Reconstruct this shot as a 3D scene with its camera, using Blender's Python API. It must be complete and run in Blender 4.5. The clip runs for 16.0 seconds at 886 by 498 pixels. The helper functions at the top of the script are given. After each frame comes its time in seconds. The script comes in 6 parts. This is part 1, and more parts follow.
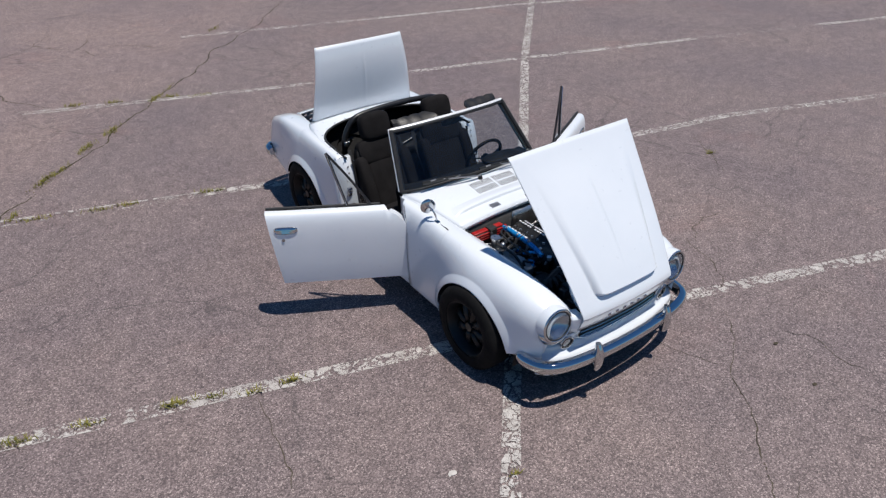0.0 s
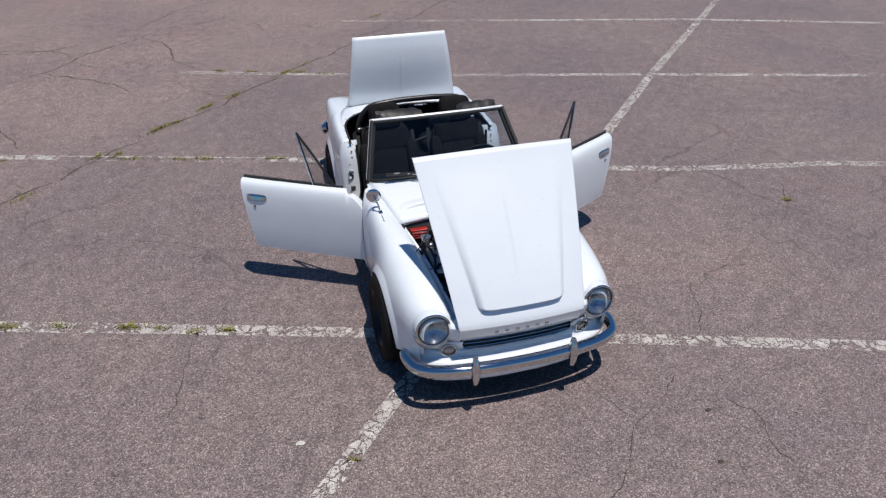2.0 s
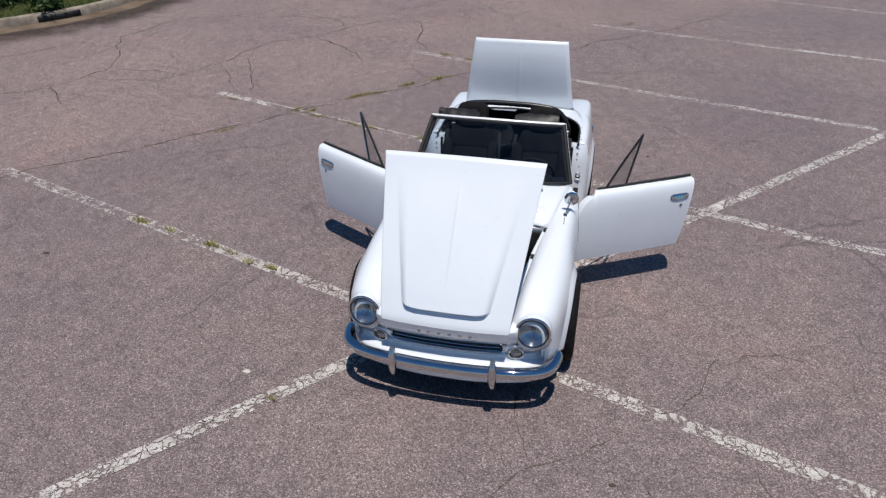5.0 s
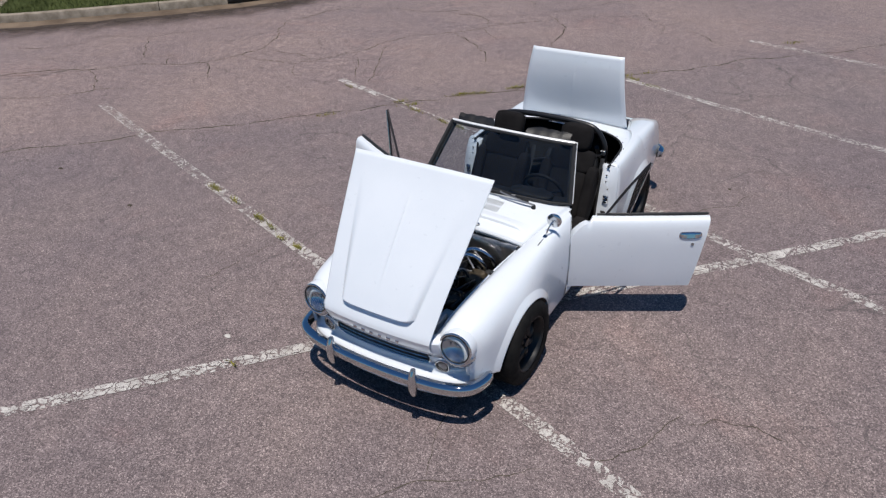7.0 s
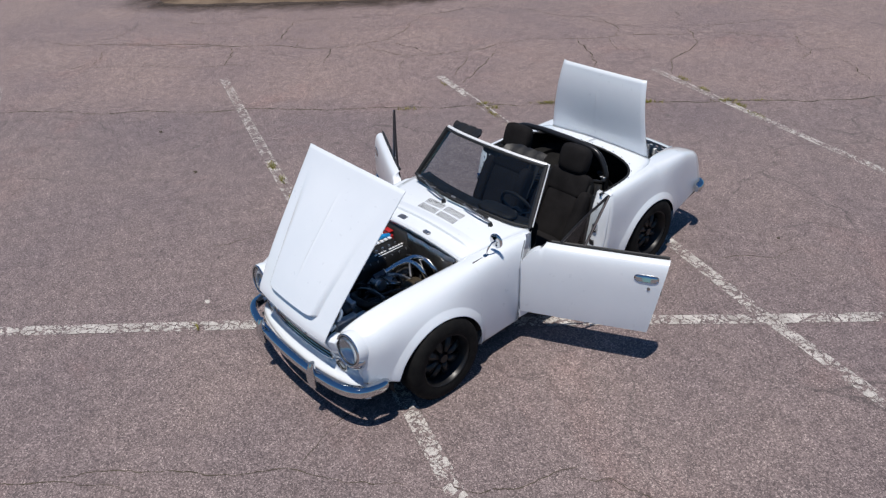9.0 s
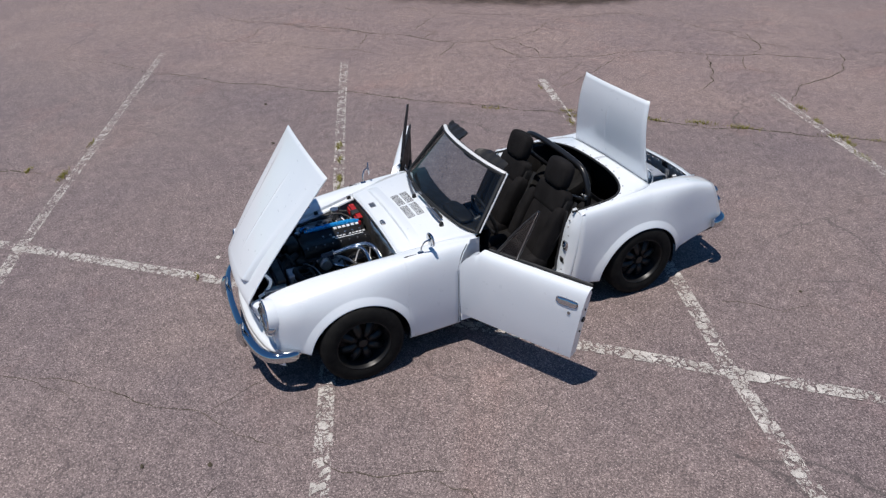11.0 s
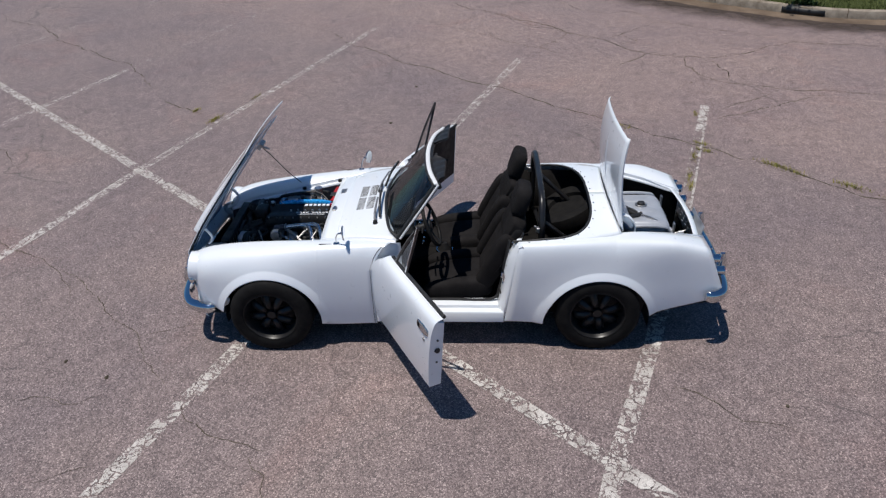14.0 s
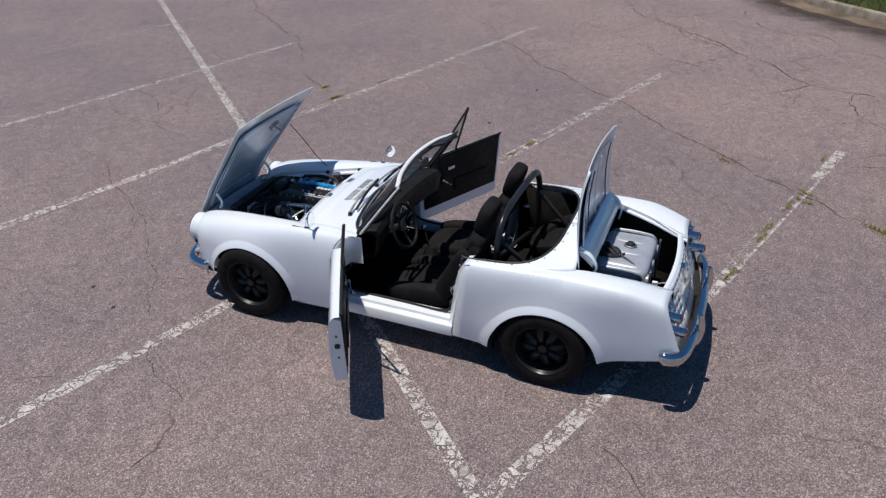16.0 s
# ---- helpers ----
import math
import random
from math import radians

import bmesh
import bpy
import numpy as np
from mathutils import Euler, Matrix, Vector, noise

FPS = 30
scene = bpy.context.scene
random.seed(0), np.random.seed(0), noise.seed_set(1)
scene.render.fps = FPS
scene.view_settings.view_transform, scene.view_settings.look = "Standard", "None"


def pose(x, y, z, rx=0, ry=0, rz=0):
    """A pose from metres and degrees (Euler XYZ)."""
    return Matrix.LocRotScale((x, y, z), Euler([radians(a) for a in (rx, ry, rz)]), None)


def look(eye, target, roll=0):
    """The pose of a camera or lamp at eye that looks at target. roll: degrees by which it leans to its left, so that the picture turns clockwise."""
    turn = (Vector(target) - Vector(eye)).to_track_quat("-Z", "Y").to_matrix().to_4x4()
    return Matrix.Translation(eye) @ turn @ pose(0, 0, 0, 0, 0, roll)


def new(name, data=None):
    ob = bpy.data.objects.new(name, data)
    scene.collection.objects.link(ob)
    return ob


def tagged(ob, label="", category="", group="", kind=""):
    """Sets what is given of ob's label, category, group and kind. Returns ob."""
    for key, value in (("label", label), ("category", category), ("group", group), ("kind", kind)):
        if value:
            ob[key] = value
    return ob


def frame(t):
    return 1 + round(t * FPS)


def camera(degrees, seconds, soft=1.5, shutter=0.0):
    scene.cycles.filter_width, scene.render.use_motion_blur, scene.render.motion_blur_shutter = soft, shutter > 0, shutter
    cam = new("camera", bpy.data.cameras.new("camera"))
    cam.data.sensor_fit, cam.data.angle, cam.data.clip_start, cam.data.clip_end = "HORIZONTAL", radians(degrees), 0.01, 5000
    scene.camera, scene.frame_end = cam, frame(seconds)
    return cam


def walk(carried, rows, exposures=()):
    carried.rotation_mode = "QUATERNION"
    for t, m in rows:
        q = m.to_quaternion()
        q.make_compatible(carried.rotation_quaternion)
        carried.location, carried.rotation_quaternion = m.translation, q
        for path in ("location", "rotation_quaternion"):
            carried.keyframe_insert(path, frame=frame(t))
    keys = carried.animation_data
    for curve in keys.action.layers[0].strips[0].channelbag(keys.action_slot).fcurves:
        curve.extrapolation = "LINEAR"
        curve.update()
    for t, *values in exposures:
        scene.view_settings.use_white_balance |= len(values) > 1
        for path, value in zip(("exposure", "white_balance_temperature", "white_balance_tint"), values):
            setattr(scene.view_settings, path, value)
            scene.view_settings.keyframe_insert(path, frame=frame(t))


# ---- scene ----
cam = camera(63.2, 16.0, soft=1.3)
PATH = [
    (0, (-0.072, -0.158, 3.171), (0.884, 1.241, 2.109), -0.3),
    (0.5, (0.37, -0.427, 3.174), (1.206, 1.049, 2.114), -0.3),
    (1, (0.785, -0.657, 3.161), (1.478, 0.893, 2.103), -0.3),
    (1.5, (1.198, -0.871, 3.169), (1.741, 0.738, 2.113), -0.4),
    (2, (1.605, -1.036, 3.192), (2.01, 0.613, 2.135), -0.4),
    (2.5, (2.015, -1.17, 3.214), (2.265, 0.509, 2.157), -0.5),
    (3, (2.409, -1.263, 3.231), (2.514, 0.432, 2.176), -0.6),
    (3.5, (2.779, -1.305, 3.253), (2.742, 0.393, 2.197), -0.7),
    (4, (3.133, -1.289, 3.264), (2.952, 0.4, 2.208), -0.8),
    (4.5, (3.459, -1.248, 3.258), (3.137, 0.423, 2.206), -0.7),
    (4.7, (3.591, -1.215, 3.259), (3.214, 0.444, 2.206), -0.7),
    (6.8, (5.05, -0.605, 3.29), (4.137, 0.831, 2.239), -1.9),
    (7, (5.191, -0.516, 3.292), (4.235, 0.892, 2.241), -1.9),
    (7.5, (5.512, -0.269, 3.292), (4.454, 1.065, 2.244), -1.9),
    (8, (5.831, -0.004, 3.287), (4.671, 1.246, 2.243), -2.0),
    (8.5, (6.108, 0.297, 3.297), (4.858, 1.458, 2.254), -2.0),
    (9, (6.382, 0.595, 3.31), (5.048, 1.659, 2.266), -2.1),
    (9.5, (6.636, 0.884, 3.324), (5.232, 1.853, 2.281), -1.9),
    (9.7, (6.743, 1.011, 3.329), (5.309, 1.938, 2.287), -1.9),
    (11.8, (7.576, 2.588, 3.308), (5.909, 2.989, 2.277), -2.2),
    (12, (7.614, 2.734, 3.305), (5.935, 3.083, 2.275), -2.2),
    (12.5, (7.658, 3.117, 3.284), (5.956, 3.338, 2.256), -2.2),
    (13, (7.659, 3.525, 3.266), (5.945, 3.621, 2.241), -2.1),
    (13.5, (7.623, 3.97, 3.252), (5.905, 3.931, 2.228), -2.0),
    (14, (7.578, 4.441, 3.255), (5.868, 4.273, 2.232), -1.9),
    (14.5, (7.523, 4.875, 3.252), (5.833, 4.565, 2.23), -1.8),
    (15, (7.416, 5.292, 3.257), (5.759, 4.833, 2.236), -1.6),
    (15.5, (7.266, 5.702, 3.271), (5.655, 5.104, 2.249), -1.5),
    (16, (7.09, 6.102, 3.289), (5.537, 5.37, 2.264), -1.2),
]
walk(cam, [(t, look(eye, target, roll)) for t, eye, target, roll in PATH])


# ---- light ----
SUN = Vector((0.114, -0.205, 1.0)).normalized()      # towards the sun
world = bpy.data.worlds.new("world")
scene.world = world
world.use_nodes = True
wn = world.node_tree
sky = wn.nodes.new("ShaderNodeTexSky")
sky.sky_type, sky.sun_disc = "NISHITA", False
sky.sun_elevation = math.asin(SUN.z)
sky.sun_rotation = math.atan2(SUN.x, SUN.y)
sky.air_density, sky.dust_density, sky.ozone_density = 1.0, 0.0, 4.0
tint = wn.nodes.new("ShaderNodeMix")
tint.data_type, tint.blend_type = "RGBA", "MULTIPLY"
tint.inputs[0].default_value, tint.inputs[7].default_value = 1.0, (0.58, 0.94, 1.20, 1)
wn.links.new(sky.outputs[0], tint.inputs[6])
wn.links.new(tint.outputs[2], wn.nodes["Background"].inputs[0])
wn.nodes["Background"].inputs[1].default_value = 0.059
lamp = bpy.data.lights.new("sun", "SUN")
lamp.energy, lamp.angle, lamp.color = 4.28, radians(0.53), (1.0, 0.942, 0.878)
sun = new("sun", lamp)
sun.matrix_world = look(tuple(SUN * 30), (0, 0, 0))
scene.view_settings.exposure = 0.0

# ---- helpers of the scene ----
Y_AX = Vector((0, 1, 0))


def part(name, bm, material, parent, label="", smooth=True, bevel=0.0, solid=0.0, kind=""):
    """One mesh object made of bm under parent."""
    me = bpy.data.meshes.new(name)
    bmesh.ops.recalc_face_normals(bm, faces=bm.faces)
    bm.to_mesh(me)
    bm.free()
    for p in me.polygons:
        p.use_smooth = smooth
    if smooth:
        me.set_sharp_from_angle(angle=radians(38))
    for m in (material if isinstance(material, (list, tuple)) else [material]):
        me.materials.append(m)
    ob = new(name, me)
    if parent is not None:
        ob.parent = parent
    if solid:
        md = ob.modifiers.new("thick", "SOLIDIFY")
        md.thickness, md.offset = solid, 0.0
    if bevel:
        md = ob.modifiers.new("bevel", "BEVEL")
        md.width, md.segments, md.limit_method, md.angle_limit = bevel, 2, "ANGLE", radians(40)
    return tagged(ob, label, kind=kind)


def box(bm, cx, cy, cz, sx, sy, sz, m=None):
    """A box of that centre and size, turned by m about its centre."""
    r = bmesh.ops.create_cube(bm, size=1.0, matrix=Matrix.Translation((cx, cy, cz)) @ (m or Matrix()) @ Matrix.Diagonal((sx, sy, sz, 1)))
    return r["verts"]


def rod(bm, a, b, r0, r1=None, n=12, caps=True):
    """A round bar from a to b."""
    a, b = Vector(a), Vector(b)
    d = b - a
    m = Matrix.Translation((a + b) / 2) @ d.to_track_quat("Z", "Y").to_matrix().to_4x4()
    return bmesh.ops.create_cone(bm, cap_ends=caps, segments=n, radius1=r0, radius2=r0 if r1 is None else r1, depth=d.length, matrix=m)["verts"]


def ball(bm, c, rx, ry=None, rz=None, u=14, v=9):
    ry, rz = ry or rx, rz or rx
    return bmesh.ops.create_uvsphere(bm, u_segments=u, v_segments=v, radius=1, matrix=Matrix.Translation(c) @ Matrix.Diagonal((rx, ry, rz, 1)))["verts"]


def grid(bm, rows, closed=False, material_index=0):
    """A sheet through rows of points, all of one length."""
    vs = [[bm.verts.new(p) for p in row] for row in rows]
    for a, b in zip(vs, vs[1:]):
        n = len(a)
        for i in range(n if closed else n - 1):
            j = (i + 1) % n
            try:
                f = bm.faces.new((a[i], a[j], b[j], b[i]))
                f.material_index = material_index
            except ValueError:
                pass
    return vs


def spline(pts, n):
    """n points along a smooth curve through pts."""
    P = [Vector(p) for p in pts]
    P = [2 * P[0] - P[1]] + P + [2 * P[-1] - P[-2]]
    out = []
    for k in range(n):
        s = k / (n - 1) * (len(P) - 3)
        i = min(int(s), len(P) - 4)
        u = s - i
        a, b, c, d = P[i:i + 4]
        out.append(0.5 * ((2 * b) + (c - a) * u + (2 * a - 5 * b + 4 * c - d) * u * u + (3 * b - 3 * c + d - a) * u ** 3))
    return out


def tube(bm, pts, r, n=8, smooth_n=0, flat=1.0):
    """A round tube along pts; flat squeezes it along its second axis."""
    P = spline(pts, smooth_n) if smooth_n else [Vector(p) for p in pts]
    rows, up = [], Vector((0.013, 0.021, 1)).normalized()
    side = None
    for i, p in enumerate(P):
        d = (P[min(i + 1, len(P) - 1)] - P[max(i - 1, 0)]).normalized()
        if side is None:
            side = d.cross(up if abs(d.dot(up)) < 0.95 else Y_AX).normalized()
        side = (side - d * side.dot(d)).normalized()
        other = d.cross(side)
        rr = r(i / (len(P) - 1)) if callable(r) else r
        rows.append([p + side * rr * math.cos(2 * math.pi * k / n) + other * rr * flat * math.sin(2 * math.pi * k / n) for k in range(n)])
    vs = grid(bm, rows, closed=True)
    bm.faces.new(vs[0])
    bm.faces.new(list(reversed(vs[-1])))
    return vs


def table(y, keys):
    """Smooth value at y through the pairs in keys (cubic Hermite)."""
    xs, vs = [k[0] for k in keys], [k[1] for k in keys]
    if y <= xs[0]:
        return vs[0]
    if y >= xs[-1]:
        return vs[-1]
    i = max(k for k in range(len(xs) - 1) if xs[k] <= y)

    def slope(k):
        a, b = max(k - 1, 0), min(k + 1, len(xs) - 1)
        return (vs[b] - vs[a]) / (xs[b] - xs[a])
    h = xs[i + 1] - xs[i]
    t = (y - xs[i]) / h
    return ((2 * t ** 3 - 3 * t * t + 1) * vs[i] + (t ** 3 - 2 * t * t + t) * h * slope(i)
            + (3 * t * t - 2 * t ** 3) * vs[i + 1] + (t ** 3 - t * t) * h * slope(i + 1))


def resample(pts, n):
    """n points at even steps along the line pts."""
    P = [Vector(p) for p in pts]
    d = [0.0]
    for a, b in zip(P, P[1:]):
        d.append(d[-1] + (b - a).length)
    out, i = [], 0
    for k in range(n):
        s = d[-1] * k / (n - 1)
        while i < len(P) - 2 and d[i + 1] < s:
            i += 1
        h = d[i + 1] - d[i]
        out.append(P[i].lerp(P[i + 1], (s - d[i]) / h if h > 1e-9 else 0))
    return out


def pad(bm, c, rx, ry, rz, e=0.45, m=None, u=20, v=12):
    """A soft block: a ball squared off by e (1 is a ball, 0 a box)."""
    r = bmesh.ops.create_uvsphere(bm, u_segments=u, v_segments=v, radius=1)["verts"]
    for q in r:
        p = Vector([math.copysign(abs(k) ** e, k) for k in q.co])
        p = Vector((p.x * rx, p.y * ry, p.z * rz))
        q.co = Vector(c) + ((m.to_3x3() @ p) if m else p)
    return r


def ring(bm, c, axis, R, r, n=32, k=10):
    """A ring of radius R and thickness r about axis at c."""
    q = Vector(axis).to_track_quat("Z", "Y").to_matrix()
    rows = []
    for i in range(n + 1):
        a = 2 * math.pi * i / n
        d = q @ Vector((math.cos(a), math.sin(a), 0))
        rows.append([Vector(c) + d * (R + r * math.cos(2 * math.pi * j / k)) + q @ Vector((0, 0, r * math.sin(2 * math.pi * j / k))) for j in range(k)])
    grid(bm, rows, closed=True)
    bmesh.ops.remove_doubles(bm, verts=bm.verts, dist=1e-5)


def sweep(bm, path, prof, n):
    """A band with the cross-section prof (out, up) swept along a level path."""
    P = spline(path, n)
    rows = []
    for i, p in enumerate(P):
        d = (P[min(i + 1, n - 1)] - P[max(i - 1, 0)]).normalized()
        out = Vector((d.y, -d.x, 0)).normalized()
        end = min(1.0, min(i, n - 1 - i) / 2.0 * 0.3 + 0.7)
        rows.append([p + out * a * end + Vector((0, 0, b * end)) for a, b in prof])
    vs = grid(bm, rows, closed=True)
    bm.faces.new(vs[0])
    bm.faces.new(list(reversed(vs[-1])))


# ---- materials ----
def mat(name, colour=(0.5, 0.5, 0.5), rough=0.5, metal=0.0, coat=0.0, spec=0.5, emit=None):
    m = bpy.data.materials.new(name)
    m.use_nodes = True
    b = m.node_tree.nodes["Principled BSDF"]
    b.inputs["Base Color"].default_value = (*colour, 1)
    b.inputs["Roughness"].default_value = rough
    b.inputs["Metallic"].default_value = metal
    b.inputs["Coat Weight"].default_value = coat
    b.inputs["Coat Roughness"].default_value = 0.04
    b.inputs["Specular IOR Level"].default_value = spec
    return m


class Nodes:
    """Short names for building a material's nodes."""

    def __init__(self, m):
        self.t = m.node_tree
        self.b = m.node_tree.nodes["Principled BSDF"]
        self.out = m.node_tree.nodes["Material Output"]
        self.pos = self.t.nodes.new("ShaderNodeTexCoord").outputs["Object"]

    def link(self, a, b):
        self.t.links.new(a, b)

    def noise(self, scale, detail=4, rough=0.55, at=None, distort=0.0):
        n = self.t.nodes.new("ShaderNodeTexNoise")
        n.inputs["Scale"].default_value, n.inputs["Detail"].default_value = scale, detail
        n.inputs["Roughness"].default_value, n.inputs["Distortion"].default_value = rough, distort
        self.link(at or self.pos, n.inputs["Vector"])
        return n.outputs["Fac"]

    def voronoi(self, scale, feature="F1", at=None, out="Distance", random=1.0):
        n = self.t.nodes.new("ShaderNodeTexVoronoi")
        n.feature = feature
        n.inputs["Scale"].default_value = scale
        n.inputs["Randomness"].default_value = random
        self.link(at or self.pos, n.inputs["Vector"])
        return n.outputs[out]

    def ramp(self, fac, *stops):
        n = self.t.nodes.new("ShaderNodeValToRGB")
        e = n.color_ramp.elements
        while len(e) < len(stops):
            e.new(0.5)
        for el, (p, c) in zip(e, stops):
            el.position = p
            el.color = (*c, 1) if isinstance(c, tuple) else (c, c, c, 1)
        self.link(fac, n.inputs[0])
        return n.outputs[0]

    def mix(self, fac, a, b, mode="MIX"):
        n = self.t.nodes.new("ShaderNodeMix")
        n.data_type, n.blend_type = "RGBA", mode
        for i, v in ((0, fac), (6, a), (7, b)):
            s = n.inputs[i]
            if isinstance(v, (int, float)):
                s.default_value = v if i == 0 else (v, v, v, 1)
            elif isinstance(v, tuple):
                s.default_value = (*v, 1)
            else:
                self.link(v, s)
        return n.outputs[2]

    def math(self, op, a, b=0.0, c=None):
        n = self.t.nodes.new("ShaderNodeMath")
        n.operation = op
        for s, v in zip(n.inputs, (a, b, c)):
            if v is None:
                continue
            if isinstance(v, (int, float)):
                s.default_value = v
            else:
                self.link(v, s)
        return n.outputs[0]

    def bump(self, height, strength=0.3, distance=0.01):
        n = self.t.nodes.new("ShaderNodeBump")
        n.inputs["Strength"].default_value, n.inputs["Distance"].default_value = strength, distance
        self.link(height, n.inputs["Height"])
        self.link(n.outputs[0], self.b.inputs["Normal"])

    def colour(self, c):
        self.link(c, self.b.inputs["Base Color"])

    def rough(self, r):
        self.link(r, self.b.inputs["Roughness"])


def asphalt_material():
    m = mat("asphalt", (0.17, 0.15, 0.15), 0.66, spec=0.5)
    k = Nodes(m)
    stone = k.voronoi(128, out="Color")
    sep = k.t.nodes.new("ShaderNodeSeparateColor")
    k.link(stone, sep.inputs[0])
    chips = k.ramp(sep.outputs[0], (0.0, (0.098, 0.077, 0.077)), (0.36, (0.180, 0.142, 0.142)), (0.74, (0.252, 0.202, 0.199)), (0.93, (0.345, 0.285, 0.277)), (1.0, (0.46, 0.385, 0.370)))
    gaps = k.ramp(k.voronoi(128), (0.30, 1.06), (0.80, 0.66))
    c = k.mix(1.0, chips, gaps, "MULTIPLY")
    c = k.mix(1.0, c, k.ramp(k.noise(300, 2, 0.6), (0.34, 0.74), (0.5, 1.01), (0.68, 1.18)), "MULTIPLY")
    mottle = k.ramp(k.noise(7, 6, 0.6), (0.35, 0.86), (0.65, 1.12))
    c = k.mix(1.0, c, mottle, "MULTIPLY")
    broad = k.ramp(k.noise(0.45, 5, 0.6), (0.35, (0.87, 0.85, 0.865)), (0.65, (1.09, 1.05, 1.00)))
    c = k.mix(1.0, c, broad, "MULTIPLY")
    pink = k.ramp(k.noise(0.7, 5, 0.65, distort=0.6), (0.56, 0.0), (0.72, 0.55))
    c = k.mix(pink, c, k.mix(1.0, c, (1.14, 0.97, 0.93), "MULTIPLY"))
    # beyond the long seam lies an older, paler strip
    side = k.t.nodes.new("ShaderNodeVectorMath")
    side.operation = "DOT_PRODUCT"
    k.link(k.pos, side.inputs[0])
    side.inputs[1].default_value = (-0.755, 0.656, 0.0)
    beyond = k.ramp(k.math("ADD", k.math("SUBTRACT", side.outputs["Value"], 4.45), k.math("MULTIPLY", k.noise(2.0, 5, 0.6), 0.5)), (0.0, 0.0), (1.0, 1.0))
    c = k.mix(beyond, c, k.mix(1.0, c, (1.20, 1.16, 1.11), "MULTIPLY"))
    oil = k.ramp(k.noise(1.7, 4, 0.55, distort=0.4), (0.68, 0.0), (0.80, 0.45))
    c = k.mix(oil, c, k.mix(1.0, c, (0.62, 0.62, 0.66), "MULTIPLY"))
    # hairline cracks, where the surface is worn
    warp = k.t.nodes.new("ShaderNodeVectorMath")
    warp.operation = "MULTIPLY_ADD"
    wob = k.t.nodes.new("ShaderNodeTexNoise")
    wob.inputs["Scale"].default_value, wob.inputs["Detail"].default_value = 1.3, 6
    k.link(k.pos, wob.inputs["Vector"])
    k.link(wob.outputs["Color"], warp.inputs[0])
    warp.inputs[1].default_value = (0.9, 0.9, 0.0)
    k.link(k.pos, warp.inputs[2])
    edge = k.voronoi(0.55, "DISTANCE_TO_EDGE", at=warp.outputs[0])
    line = k.ramp(edge, (0.0, 1.0), (0.007, 0.0))
    where = k.ramp(k.noise(0.33, 3, 0.5), (0.42, 0.0), (0.58, 0.62))
    crack = k.math("MULTIPLY", line, where)
    thin = k.ramp(k.voronoi(1.5, "DISTANCE_TO_EDGE", at=warp.outputs[0]), (0.0, 1.0), (0.007, 0.0))
    crack = k.math("MAXIMUM", crack, k.math("MULTIPLY", thin, k.ramp(k.noise(0.21, 4, 0.55), (0.46, 0.0), (0.62, 0.58))))
    c = k.mix(crack, c, (0.04, 0.036, 0.034))
    k.colour(c)
    h = k.math("SUBTRACT", k.math("MULTIPLY", k.voronoi(128), -1.0), crack)
    k.bump(h, 0.22, 0.005)
    return m


def line_material(name, wear, middle=0.0):
    """Old white road paint, crazed and worn through to the asphalt, its middle more than its edges."""
    m = mat(name, (0.62, 0.60, 0.57), 0.8)
    k = Nodes(m)
    base = k.ramp(k.noise(9, 6, 0.65), (0.3, (0.40, 0.365, 0.335)), (0.62, (0.65, 0.615, 0.575)))
    grit = k.ramp(k.voronoi(110, out="Distance"), (0.2, 1.0), (0.8, 0.74))
    k.colour(k.mix(1.0, base, grit, "MULTIPLY"))
    warp = k.t.nodes.new("ShaderNodeVectorMath")
    warp.operation = "MULTIPLY_ADD"
    wob = k.t.nodes.new("ShaderNodeTexNoise")
    wob.inputs["Scale"].default_value, wob.inputs["Detail"].default_value = 12, 6
    k.link(k.pos, wob.inputs["Vector"])
    k.link(wob.outputs["Color"], warp.inputs[0])
    warp.inputs[1].default_value = (0.13, 0.13, 0.0)
    k.link(k.pos, warp.inputs[2])
    wide = k.ramp(k.noise(2.2, 3), (0.32, 0.012), (0.68, 0.10))
    crack = k.math("LESS_THAN", k.voronoi(11, "DISTANCE_TO_EDGE", at=warp.outputs[0]), wide)
    craze = k.math("LESS_THAN", k.voronoi(26, "DISTANCE_TO_EDGE", at=warp.outputs[0]), k.ramp(k.noise(5, 3), (0.42, 0.0), (0.70, 0.14)))
    # across the line: 0 and 1 at its edges
    across = k.t.nodes.new("ShaderNodeSeparateXYZ")
    uv = k.t.nodes.new("ShaderNodeUVMap")
    k.link(uv.outputs[0], across.inputs[0])
    off = k.math("ABSOLUTE", k.math("MULTIPLY_ADD", across.outputs[0], 2.0, -1.0))
    inside = k.math("SUBTRACT", 1.0, k.math("POWER", off, 3.0))
    limit = k.math("SUBTRACT", wear, k.math("MULTIPLY", inside, middle))
    coarse, small = k.noise(11, 5, 0.62), k.noise(52, 4, 0.66)
    bare = k.math("GREATER_THAN", k.math("ADD", k.math("MULTIPLY", coarse, 0.5), k.math("MULTIPLY", small, 0.5)), limit)
    fine = k.math("GREATER_THAN", k.noise(95, 3, 0.6), 0.64)
    hole = k.math("MAXIMUM", k.math("MAXIMUM", crack, craze), k.math("MAXIMUM", bare, fine))
    clear = k.t.nodes.new("ShaderNodeBsdfTransparent")
    ms = k.t.nodes.new("ShaderNodeMixShader")
    k.link(hole, ms.inputs[0])
    k.link(k.b.outputs[0], ms.inputs[1])
    k.link(clear.outputs[0], ms.inputs[2])
    k.link(ms.outputs[0], k.out.inputs[0])
    return m


